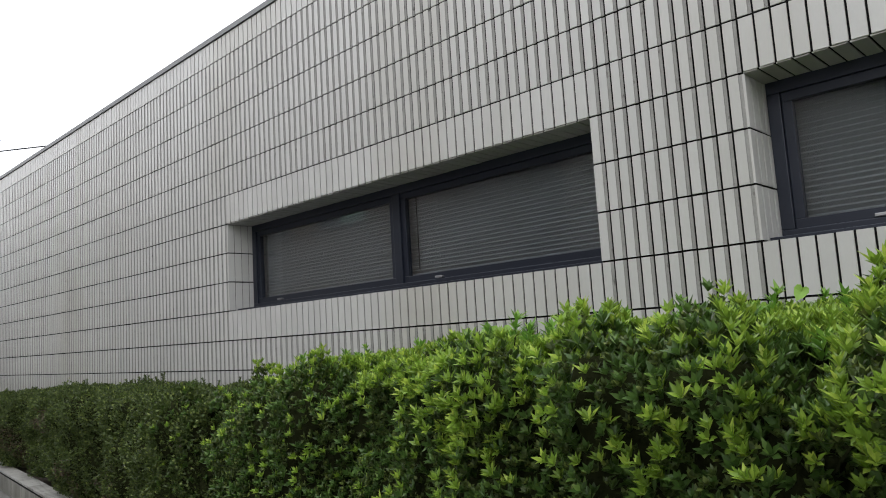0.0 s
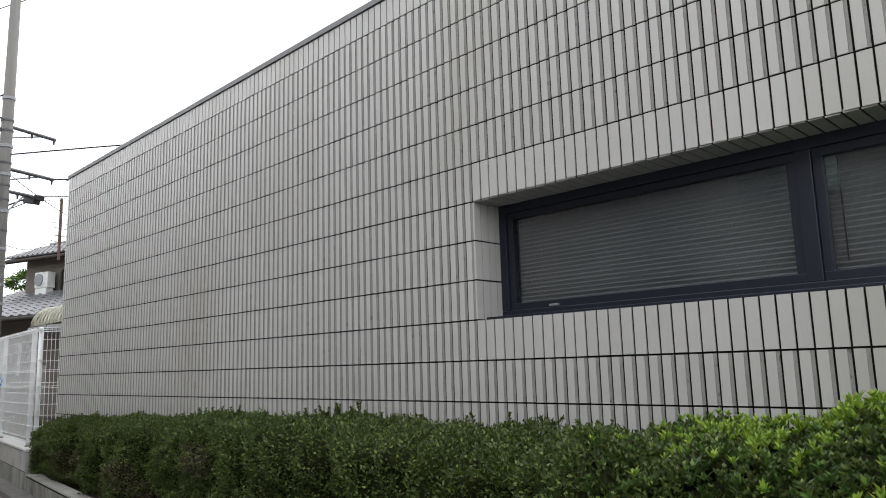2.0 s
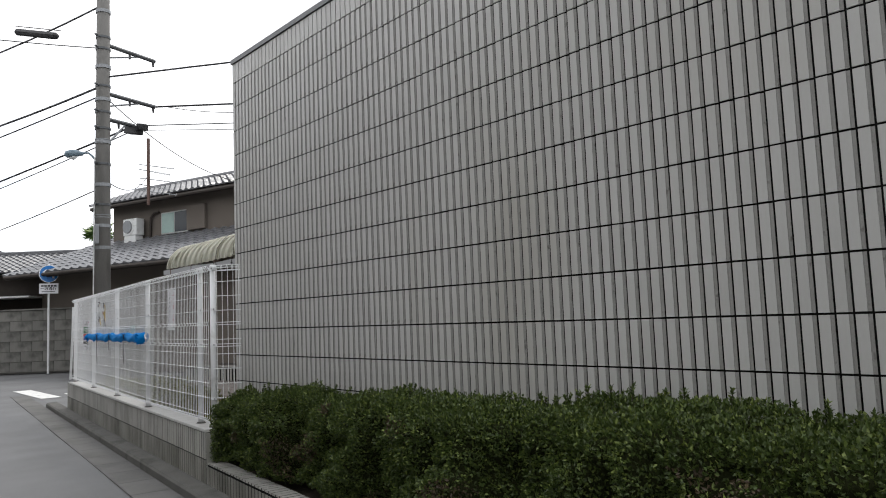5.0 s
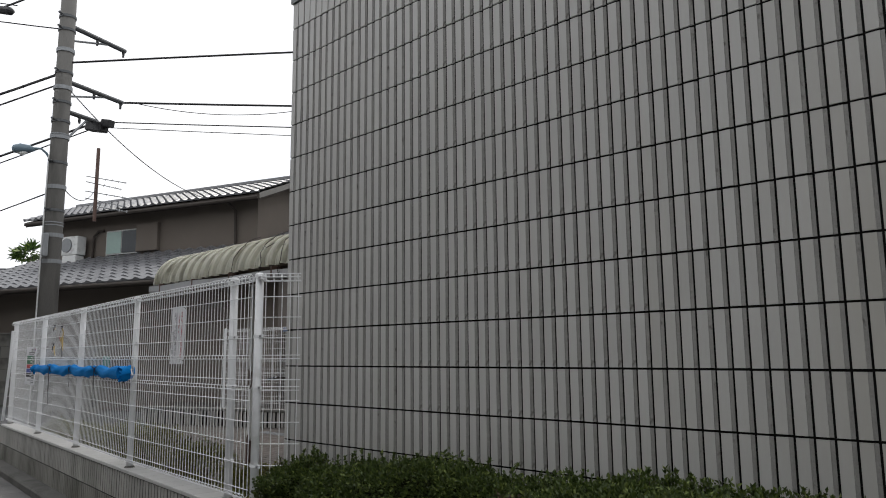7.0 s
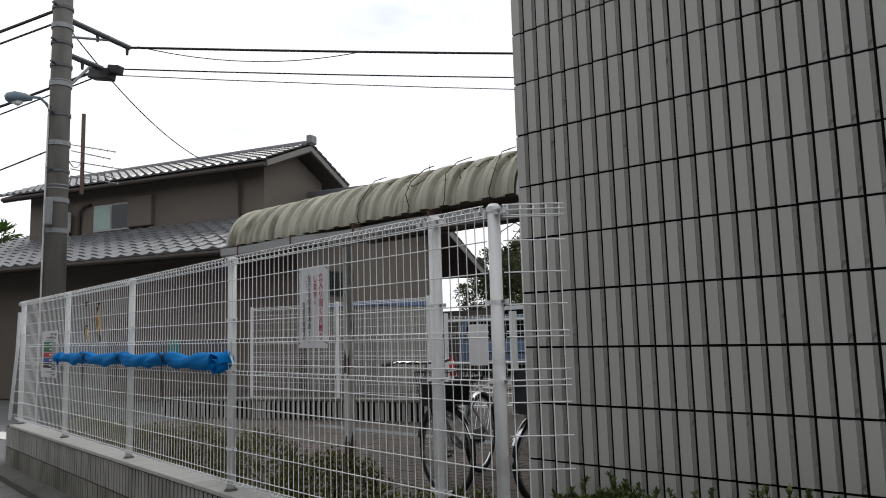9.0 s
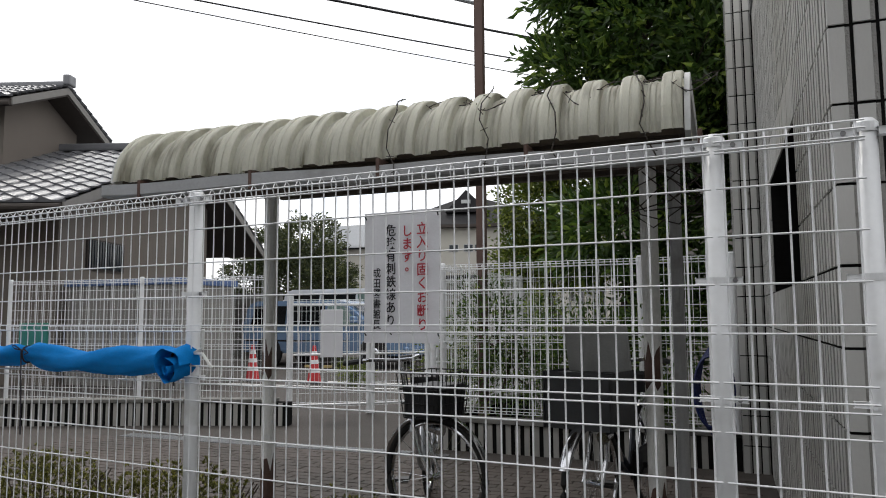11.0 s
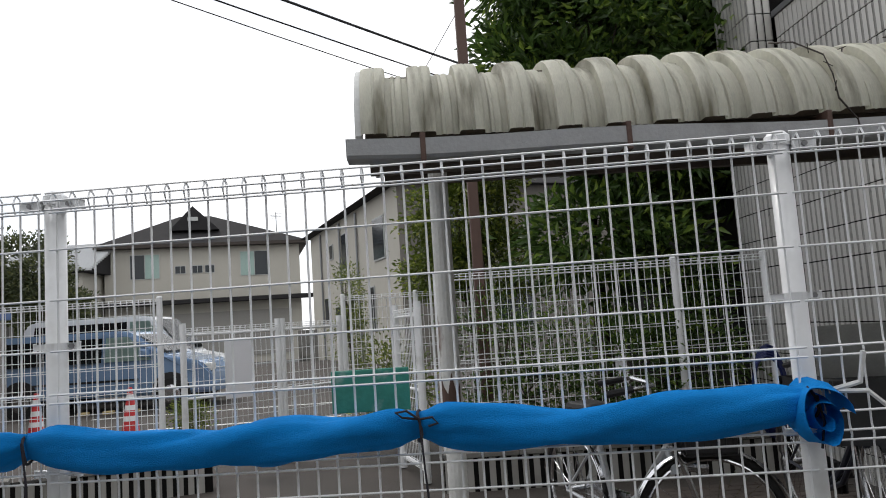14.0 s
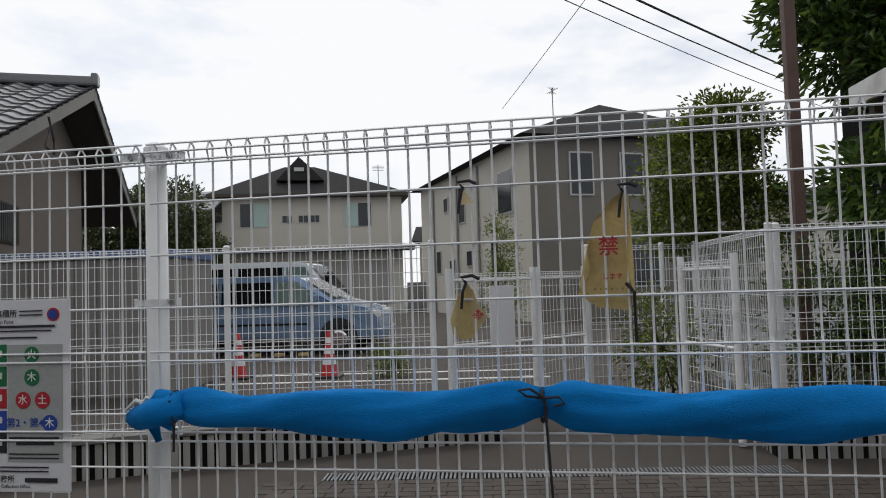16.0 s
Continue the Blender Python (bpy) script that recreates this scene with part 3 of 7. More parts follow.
# ---- white mesh fence ----
def wire_mesh(name, a, b, z0, z1, parent, out=(0, 0, 0), pitch=0.05, r=0.0029, folds=(0.48, 0.62), wires=0.13):
    """A welded panel from a to b with folded top and bottom edges."""
    a, b = Vector((*a, 0)), Vector((*b, 0))
    L = (b - a).length
    u = (b - a) / L
    nrm = Vector((u.y, -u.x, 0))
    if nrm.y > 0:
        nrm = -nrm
    bm = bmesh.new()
    n = max(2, int(round(L / pitch)))
    Z = Vector((0, 0, 1))
    depth = 0.020
    fold = 0.025
    zf = [z0 + (z1 - z0) * k for k in folds]
    for i in range(n):
        p = a + u * (L * (i + 0.5) / n)
        pts = [p + nrm * depth + Z * (z1 - 2 * fold), p + nrm * depth * 1.5 + Z * (z1 - fold), p + nrm * depth * 0.8 + Z * z1, p + Z * (z1 - fold * 0.5), p + Z * (z1 - 2 * fold)]
        for f in sorted(zf, reverse=True):
            pts += [p + Z * (f + 0.022), p + nrm * 0.006 + Z * f, p + Z * (f - 0.022)]
        pts += [p + Z * (z0 + 2 * fold), p + Z * (z0 + fold * 0.5), p + nrm * depth * 0.8 + Z * z0, p + nrm * depth * 1.4 + Z * (z0 + fold)]
        tube_path(bm, pts, r, seg=4, caps=False)
    hs = [(z1 - 2 * fold + 0.004, depth), (z1 - fold, depth * 1.5), (z1 - 0.002, depth * 0.8), (z1 - 2 * fold, 0), (z0 + 2 * fold, 0), (z0, depth * 0.8), (z0 + fold, depth * 1.4)]
    for f in zf:
        hs += [(f + 0.011, 0.008), (f - 0.011, 0.008)]
    z = z1 - 2 * fold - wires * 0.75
    while z > z0 + 0.1:
        if all(abs(z - f) > 0.045 for f in zf):
            hs.append((z, 0))
        z -= wires
    for zz, dd in hs:
        o = nrm * (dd + r * 1.6) + Z * zz
        tube_between(bm, a + u * 0.006 + o, b - u * 0.006 + o, r * 0.95, seg=4, caps=False)
    return part(name, bm, M_WHITE, parent)


def fence_post(parent, x, y, z0, z1, r=0.0265, clamps=(0.40, 0.72, 1.2), direction=None):
    bm = bmesh.new()
    tube_between(bm, (x, y, z0), (x, y, z1 - 0.012), r, seg=18)
    for f in bm.faces:
        f.smooth = len(f.verts) == 4
    p = part("post", bm, M_WHITE, parent)
    bm = bmesh.new()
    tube_between(bm, (x, y, z1 - 0.03), (x, y, z1 - 0.006), r * 1.12, seg=18)
    tube_between(bm, (x, y, z1 - 0.006), (x, y, z1 + 0.006), r * 1.12, r * 0.7, seg=18)
    part("cap", bm, M_WHITE, p)
    u = Vector(direction or (SX.x, SX.y, 0))
    nrm = Vector((u.y, -u.x, 0))
    for sgn in (-1, 1):
        bm = bmesh.new()
        c = Vector((x, y, z1 - 0.032)) + u * sgn * (r + 0.026) + nrm * 0.012
        m = Matrix.Translation(c) @ Matrix(((u.x, nrm.x, 0, 0), (u.y, nrm.y, 0, 0), (0, 0, 1, 0), (0, 0, 0, 1)))
        box(bm, -0.026, 0.026, -0.012, 0.012, -0.010, 0.010, 0.004, m)
        tb = part("top_bracket", bm, M_WHITE, p)
        bm = bmesh.new()
        tube_between(bm, c + nrm * 0.0125, c + nrm * 0.020, 0.007, seg=8)
        part("bolt", bm, M_STEEL, tb)
    for dz in clamps:
        bm = bmesh.new()
        z = z1 - dz
        tube_between(bm, (x, y, z - 0.009), (x, y, z + 0.009), r * 1.08, seg=18)
        for sgn in (-1, 1):
            c = Vector((x, y, z)) + u * sgn * (r + 0.014)
            m = Matrix.Translation(c) @ Matrix(((u.x, nrm.x, 0, 0), (u.y, nrm.y, 0, 0), (0, 0, 1, 0), (0, 0, 0, 1)))
            box(bm, -0.02, 0.02, -0.004, 0.004, -0.008, 0.008, 0.003, m)
        c = part("clamp", bm, M_WHITE, p)
        bm = bmesh.new()
        q = Vector((x, y, z)) + u * (r + 0.016)
        tube_between(bm, q - nrm * 0.012, q + nrm * 0.012, 0.007, seg=6)
        part("bolt", bm, M_STEEL, c)
    bm = bmesh.new()
    tube_between(bm, (x, y, z0), (x, y, z0 + 0.012), r * 1.7, r * 1.25, seg=14)
    part("base_collar", bm, M_KERB, p)
    return p


FT = 2.026
POSTS = [(0.044, -0.238), (-0.323, -0.205), (-2.236, -0.034), (-4.084, 0.186), (-5.947, 0.40), (-7.80, 0.605)]
fence = empty("street_fence", label="white coated welded mesh fence on round posts", category="fence")
for x, y in POSTS:
    fence_post(fence, x, y, BASE_Z, FT)
for (ax, ay), (bx, by) in zip(POSTS, POSTS[1:]):
    off = SD * 0.034
    wire_mesh("mesh_panel", (bx + off.x, by + off.y), (ax + off.x, ay + off.y), BASE_Z + 0.06, FT - 0.005, fence)
wire_mesh("mesh_panel", (0.085, -0.245), (0.285, -0.075), BASE_Z + 0.06, FT - 0.005, fence)
# slanting end panel at the far end
bm = bmesh.new()
e = Vector((POSTS[-1][0], POSTS[-1][1], 0))
tube_path(bm, [e + Vector((-0.06, -0.03, 1.9)), e + Vector((-0.09, -0.03, 1.45)), e + Vector((-0.42, 0.02, BASE_Z + 0.02))], 0.02, seg=8)
for i in range(9):
    k = i / 9
    z = BASE_Z + 0.1 + k * 1.25
    w = 0.40 * (1 - k * 0.85)
    tube_between(bm, e + Vector((0, -0.03, z)), e + Vector((-w, 0, z)), 0.003, seg=4)
part("end_brace", bm, M_WHITE, fence)


# ---- blue net rolled along the fence ----
def fence_y(x):
    return SO.y + (x - SO.x) * (SX.y / SX.x)


def net_roll():
    t = empty("blue_net_roll", label="bright blue net rolled up and tied along the fence", category="net")
    ties = [-2.26, -3.16, -4.12, -5.0, -5.86]
    for k in range(4):
        a, b = ties[k], ties[k + 1]
        bm = bmesh.new()
        n, seg = 40, 20
        rings = []
        for i in range(n + 1):
            f = i / n
            x = a + (b - a) * f
            sag = 0.028 * math.sin(math.pi * f) + 0.012 * noise.noise(Vector((x * 3, 1, 0)))
            pinch = 1 - 0.42 * (math.exp(-(f / 0.045) ** 2) + math.exp(-((1 - f) / 0.045) ** 2))
            r = (0.043 + 0.009 * noise.noise(Vector((x * 2.2, 5, 2)))) * pinch
            c = Vector((x, fence_y(x) - 0.095, 1.385 - sag))
            ring = []
            for s in range(seg):
                an = 2 * math.pi * s / seg
                fold = 0.15 * math.sin(2 * an + x * 13 + 3 * noise.noise(Vector((x * 2, 0, k)))) + 0.06 * math.sin(7 * an + x * 21 + 4 * noise.noise(Vector((x * 3, 2, k)))) + 0.24 * noise.noise(Vector((x * 6, math.cos(an) * 1.3, math.sin(an) * 1.3)))
                rr = r * (1 + fold)
                ring.append(bm.verts.new(c + Vector((0, math.cos(an) * rr * 0.85, math.sin(an) * rr * 1.12))))
            rings.append(ring)
        for i in range(n):
            for s in range(seg):
                j = (s + 1) % seg
                bm.faces.new((rings[i][s], rings[i][j], rings[i + 1][j], rings[i + 1][s]))
        bm.faces.new(rings[0])
        bm.faces.new(rings[-1][::-1])
        bmesh.ops.recalc_face_normals(bm, faces=bm.faces[:])
        part("net_length", bm, M_TARP, t, smooth=True)
    # the loose spiral end by the post
    bm = bmesh.new()
    c = Vector((-2.26, fence_y(-2.26) - 0.115, 1.355))
    V = []
    for i in range(46):
        an = i * 0.30
        r = 0.068 - 0.0013 * i
        V.append((c.x + math.cos(an) * r * 0.95, c.z + math.sin(an) * r * 1.15))
    rows = [[bm.verts.new((x + 0.01 * q, c.y - 0.05 + 0.11 * q + 0.006 * math.sin(x * 90), z + 0.012 * math.sin(4 * q + x * 40))) for x, z in V] for q in (0, 0.5, 1)]
    for r0, r1 in zip(rows, rows[1:]):
        for i in range(len(V) - 1):
            bm.faces.new((r0[i], r0[i + 1], r1[i + 1], r1[i]))
    part("net_end", bm, M_TARP, t, "open spiral end of the rolled net", smooth=True)
    # frayed far end folded round the post
    bm = bmesh.new()
    for j, (dx, z1, rr) in enumerate(((0.0, 1.30, 0.022), (0.03, 1.33, 0.02), (-0.02, 1.35, 0.024))):
        tube_path(bm, [(-5.84, fence_y(-5.84) - 0.1, 1.385), (-5.90, fence_y(-5.9) - 0.10 - 0.01 * j, 1.39 - 0.01 * j), (-5.935 + dx, fence_y(-5.93) - 0.095, 1.375 - 0.012 * j), (-5.90 + dx, fence_y(-5.9) - 0.105, z1)], rr, seg=10, radii=[rr * 1.3, rr * 1.5, rr * 1.3, rr * 0.35])
    part("net_end", bm, M_TARP, t, "frayed gathered end of the net", smooth=True)
    bm = bmesh.new()
    q = Vector((-5.955, fence_y(-5.955) - 0.10, 1.385))
    tube_path(bm, [q + Vector((0.05, 0.0, -0.01)), q + Vector((0.0, -0.012, 0.012)), q + Vector((-0.03, 0.0, -0.012)), q + Vector((0.0, -0.012, -0.02)), q + Vector((0.03, -0.015, 0.02))], 0.006, seg=6)
    part("white_cord", bm, M_WHITECORD, t)
    for x in ties:
        bm = bmesh.new()
        pts = [(x + 0.004 * math.sin(i), fence_y(x) - 0.095 + math.cos(i * math.pi / 7) * 0.034, 1.38 + math.sin(i * math.pi / 7) * 0.036) for i in range(14)]
        tube_path(bm, pts, 0.0038, seg=5, closed=True)
        c = Vector((x, fence_y(x) - 0.132, 1.40))
        if x in (-3.16, -5.0):
            tube_path(bm, [c, c + Vector((-0.03, -0.01, 0.022)), c + Vector((-0.055, 0, 0.018)), c + Vector((-0.04, 0, 0.006)), c], 0.003, seg=5)
            tube_path(bm, [c, c + Vector((0.03, -0.01, 0.004)), c + Vector((0.042, 0, -0.012)), c + Vector((0.02, 0, -0.018))], 0.003, seg=5)
        drop = {-3.16: 0.36, -5.0: 0.42, -4.12: 0.2}.get(x, 0.12)
        tube_path(bm, [c, c + Vector((0.01, 0, -drop * 0.5)), c + Vector((0.004, 0.01, -drop))], 0.0032, seg=5)
        part("tie_cord", bm, M_CORD, t)
    bm = bmesh.new()
    c = Vector((-2.2, fence_y(-2.2) - 0.07, 1.40))
    tube_path(bm, [c, c + Vector((0.06, -0.03, 0.02)), c + Vector((0.07, -0.04, 0.09))], 0.007, seg=6)
    tube_path(bm, [c, c + Vector((0.07, -0.04, 0.0)), c + Vector((0.12, -0.05, -0.05))], 0.006, seg=6)
    part("white_cord", bm, M_WHITECORD, t)


net_roll()


# ---- shelter with ribbed roof ----
def canopy():
    c = empty("bicycle_shelter", label="weathered ribbed shelter roof on rusting posts", category="shelter")
    x0, x1 = -3.29, -0.43
    front, rear = 0.60, 2.2
    prof = []
    for i in range(11):
        an = math.pi * 0.5 * i / 10
        prof.append((front + 0.33 * (1 - math.cos(an)) , 2.245 + 0.295 * math.sin(an)))
    for k in range(1, 7):
        prof.append((front + 0.33 + (rear - front - 0.33) * k / 6, 2.54 - 0.004 * k))
    nr = 17
    pitch = (x1 - x0) / (nr + 0.5)
    xs = []
    for k in range(nr + 1):
        a = x0 + k * pitch
        xs += [(a, 0.031), (a + pitch * 0.06, 0.036), (a + pitch * 0.24, 0.038), (a + pitch * 0.26, 0.034), (a + pitch * 0.29, 0.034), (a + pitch * 0.31, 0.038), (a + pitch * 0.46, 0.036), (a + pitch * 0.50, 0.031), (a + pitch * 0.515, 0.0), (a + pitch * 0.62, 0.0), (a + pitch * 0.65, 0.005), (a + pitch * 0.70, 0.005), (a + pitch * 0.73, 0.0), (a + pitch * 0.80, 0.005), (a + pitch * 0.85, 0.005), (a + pitch * 0.88, 0.0), (a + pitch * 0.985, 0.0)]
    xs = [(x, h) for x, h in xs if x <= x1 + 0.001]
    bm = bmesh.new()
    grid = []
    for x, h in xs:
        col = []
        for i, (y, z) in enumerate(prof):
            p, q = prof[max(i - 1, 0)], prof[min(i + 1, len(prof) - 1)]
            ty, tz = q[0] - p[0], q[1] - p[1]
            ln = math.hypot(ty, tz)
            wob = 0.004 * noise.noise(Vector((x * 5, y * 4, z * 4)))
            sag = -0.02 * math.sin((x - x0) * 2.0) * (1 if i < 3 else 0.3)
            col.append(bm.verts.new((x, y - tz / ln * (h + wob), z + ty / ln * (h + wob) + sag * 0.4)))
        grid.append(col)
    for a, b in zip(grid, grid[1:]):
        for i in range(len(prof) - 1):
            bm.faces.new((a[i], a[i + 1], b[i + 1], b[i]))
    bmesh.ops.solidify(bm, geom=bm.faces[:], thickness=0.003)
    ob = part("roof_sheet", bm, M_CANOPY, c)
    # end fascia boards with the same curve
    for x in (x0 - 0.02, x1 + 0.004):
        bm = bmesh.new()
        inner = [(y + 0.045 * (1 if i < 6 else 0), z - (0.075 if i > 3 else 0.02 + 0.018 * i)) for i, (y, z) in enumerate(prof)]
        extrude_profile(bm, [(y - 0.022 * max(0, 1 - i / 10), z + 0.026 * min(1, i / 8)) for i, (y, z) in enumerate(prof)] + inner[::-1], x, x + 0.022)
        part("fascia", bm, M_FASCIA, c)
    bm = bmesh.new()
    shell = [(y + 0.03 * max(0, 1 - i / 10), z - 0.03 * min(1, i / 8)) for i, (y, z) in enumerate(prof)]
    extrude_profile(bm, shell + [(y + 0.008 * max(0, 1 - i / 10), z - 0.008 * min(1, i / 8)) for i, (y, z) in enumerate(shell)][::-1], x0 + 0.01, x1 - 0.005)
    part("ceiling_board", bm, M_WOOD, c, "dark weathered board ceiling")
    for k in range(6):
        bm = boxed(x0 + 0.1 + 0.52 * k, x0 + 0.16 + 0.52 * k, front + 0.16, rear - 0.03, 2.43, 2.50)
        part("rafter", bm, M_WOOD, c)
    for y in (1.6, 0.74, 2.1):
        part("purlin", boxed(x0 + 0.03, x1 - 0.03, y - 0.025, y + 0.025, 2.375, 2.428), M_WOOD, c)
    part("eave_fascia", boxed(x0 + 0.02, x1 - 0.02, front + 0.055, front + 0.08, 2.13, 2.30), M_WOOD, c)
    # sagging box gutter
    g = bmesh.new()
    rings = []
    for k in range(13):
        x = -3.34 + 3.04 * k / 12
        z = 2.20 - 0.035 * k / 12 - 0.006 * math.sin(k * 1.3)
        rings.append([g.verts.new((x, 0.60 + dy, z + dz)) for dy, dz in ((-0.05, 0.03), (-0.05, -0.024), (-0.038, -0.034), (0.045, -0.034), (0.045, 0.03), (0.04, 0.03), (0.04, -0.028), (-0.044, -0.028), (-0.044, 0.03))])
    for A, B in zip(rings, rings[1:]):
        for i in range(9):
            j = (i + 1) % 9
            g.faces.new((A[i], A[j], B[j], B[i]))
    g.faces.new(rings[0])
    g.faces.new(rings[-1][::-1])
    bmesh.ops.recalc_face_normals(g, faces=g.faces[:])
    part("gutter", g, M_GUTTER, c, "sagging grey gutter")
    for k in range(5):
        x = -3.1 + 0.68 * k
        bm = boxed(x, x + 0.018, 0.546, 0.655, 2.145, 2.24, 0.004)
        part("gutter_bracket", bm, M_RUST, c)
    for x in (-3.0, -0.66):
        bm = bmesh.new()
        tube_between(bm, (x, 1.6, YARD), (x, 1.6, 2.34), 0.045, seg=16)
        p = part("post", bm, M_RUSTPOST, c, "pale painted post with flaking brown rust", smooth=False)
        for name, z0, hgt, span, seed in (("rust_scale", YARD, 0.34, 14, 0.0), ("rust_patch", 1.17, 0.17, 6, 1.4)):
            bm = bmesh.new()
            low, high = [], []
            for k in range(span + (0 if span == 14 else 1)):
                an = 2 * math.pi * (k + 6.5) / 14
                q = Vector((x + math.cos(an) * 0.0465, 1.6 + math.sin(an) * 0.0465, z0))
                low.append(bm.verts.new(q + Vector((0, 0, 0 if span == 14 else 0.03 * math.sin(k * 2.1)))))
                high.append(bm.verts.new(q + Vector((0, 0, hgt + 0.06 * math.sin(k * 2.4 + x + seed)))))
            for k in range(len(low) if span == 14 else len(low) - 1):
                n = (k + 1) % len(low)
                bm.faces.new((low[k], low[n], high[n], high[k]))
            part(name, bm, M_RUST, p, "dark brown rust scale")
    bm = bmesh.new()
    tube_path(bm, [(-0.53, 1.66, YARD), (-0.53, 1.66, 2.3), (-0.56, 1.4, 2.36)], 0.032, seg=10)
    part("downpipe", bm, M_GUTTER, c, "pale grey plastic downpipe")
    for x in (-3.0, -0.66):
        bm = bmesh.new()
        tube_between(bm, (x, 1.6, 2.3), (x, 0.75, 2.40), 0.028, seg=10)
        part("bracket_arm", bm, M_RUSTPOST, c)


canopy()


# ---- plants ----
def leaf_arrays(pos, nrm, length, width, fold=0.25, droop=0.2, jitter=0.5, rng=None):
    """Pointed four-sided leaves at the places given, roughly along the directions given."""
    n = len(pos)
    d = nrm + rng.normal(0, jitter, (n, 3))
    d /= np.linalg.norm(d, axis=1)[:, None] + 1e-9
    s = np.cross(d, rng.normal(0, 1, (n, 3)))
    s /= np.linalg.norm(s, axis=1)[:, None] + 1e-9
    u = np.cross(s, d)
    L = (length * rng.uniform(0.7, 1.25, n))[:, None]
    W = (width * rng.uniform(0.75, 1.2, n))[:, None]
    v0 = pos
    v1 = pos + d * L * 0.5 + s * W * 0.5 + u * W * fold
    v2 = pos + d * L - u * L * droop
    v3 = pos + d * L * 0.5 - s * W * 0.5 + u * W * fold
    V = np.stack([v0, v1, v2, v3], 1).reshape(-1, 3)
    k = np.arange(n) * 4
    F = np.stack([np.stack([k, k + 1, k + 2], 1), np.stack([k, k + 2, k + 3], 1)], 1).reshape(-1, 3)
    return V, F


def rosette_arrays(pos, nrm, length, width, count, rng, open_=0.75):
    """Whorls of leaves round shoot tips."""
    n = len(pos)
    ax = nrm / (np.linalg.norm(nrm, axis=1)[:, None] + 1e-9)
    a = np.cross(ax, rng.normal(0, 1, (n, 3)))
    a /= np.linalg.norm(a, axis=1)[:, None]
    b = np.cross(ax, a)
    PV, PF = [], []
    base = 0
    for k in range(count):
        an = 2 * math.pi * k / count + rng.uniform(-0.3, 0.3, n)
        rad = a * np.cos(an)[:, None] + b * np.sin(an)[:, None]
        tilt = open_ * rng.uniform(0.55, 1.2, n)[:, None] * (0.45 if k % 3 == 0 else 1.0)
        d = ax + rad * tilt * 1.3
        d /= np.linalg.norm(d, axis=1)[:, None]
        s = np.cross(d, ax)
        s /= np.linalg.norm(s, axis=1)[:, None] + 1e-9
        u = np.cross(s, d)
        L = (length * rng.uniform(0.65, 1.2, n))[:, None]
        W = (width * rng.uniform(0.8, 1.2, n))[:, None]
        v = np.stack([pos, pos + d * L * 0.55 + s * W * 0.5 + u * W * 0.16, pos + d * L - u * L * 0.06, pos + d * L * 0.55 - s * W * 0.5 + u * W * 0.16], 1).reshape(-1, 3)
        q = np.arange(n) * 4 + base
        PV.append(v)
        PF.append(np.stack([np.stack([q, q + 1, q + 2], 1), np.stack([q, q + 2, q + 3], 1)], 1).reshape(-1, 3))
        base += 4 * n
    return np.concatenate(PV), np.concatenate(PF)


def big_mesh(name, V, F, mat, parent=None, label=""):
    me = bpy.data.meshes.new(name)
    me.vertices.add(len(V))
    me.vertices.foreach_set("co", np.ascontiguousarray(V, dtype=np.float32).ravel())
    me.loops.add(F.size)
    me.loops.foreach_set("vertex_index", np.ascontiguousarray(F, dtype=np.int32).ravel())
    me.polygons.add(len(F))
    me.polygons.foreach_set("loop_start", np.arange(0, F.size, F.shape[1], dtype=np.int32))
    me.update(calc_edges=True)
    ob = mesh_ob(name, me, mat, parent, label)
    ob["kind"] = "stuff"
    return ob


def hedge_top(x):
    """Height of the clipped top along the wall."""
    return float(np.interp(x, (0.2, 0.45, 1.2, 2.2, 4.3, 6.3, 7.8, 8.7, 9.2, 9.8, 10.5, 12, 15), (0.80, 0.88, 0.93, 0.97, 1.02, 1.08, 1.07, 1.11, 1.16, 1.23, 1.29, 1.33, 1.33))) + 0.014 * math.sin(x * 4.1 + 1) + 0.03 * noise.noise(Vector((x * 1.7, 8, 0)))


def hedge_front(x):
    """Out from the planter's inner line (positive towards the road)."""
    t = min(max((x - 8.0) / 4.0, 0), 1)
    return 0.0 + 0.05 * math.sin(x * 2.3) + 0.05 * math.sin(x * 5.1 + 2) + 0.16 * t


def bush_gap(x, v):
    """How deep the crease between two neighbouring bushes runs at this place of the front."""
    u = x * 1.75 + 0.35 * noise.noise(Vector((x * 0.9, 3, v * 2.2))) + 0.2 * math.sin(x * 1.3)
    f = abs((u % 1.0) - 0.5)
    deep = 0.5 + 0.5 * noise.noise(Vector((math.floor(u + 0.0) * 3.7, 1, 5)))
    return 0.30 * deep * math.exp(-((0.5 - f) / 0.10) ** 2) * min(max((0.66 - v) / 0.25, 0), 1)


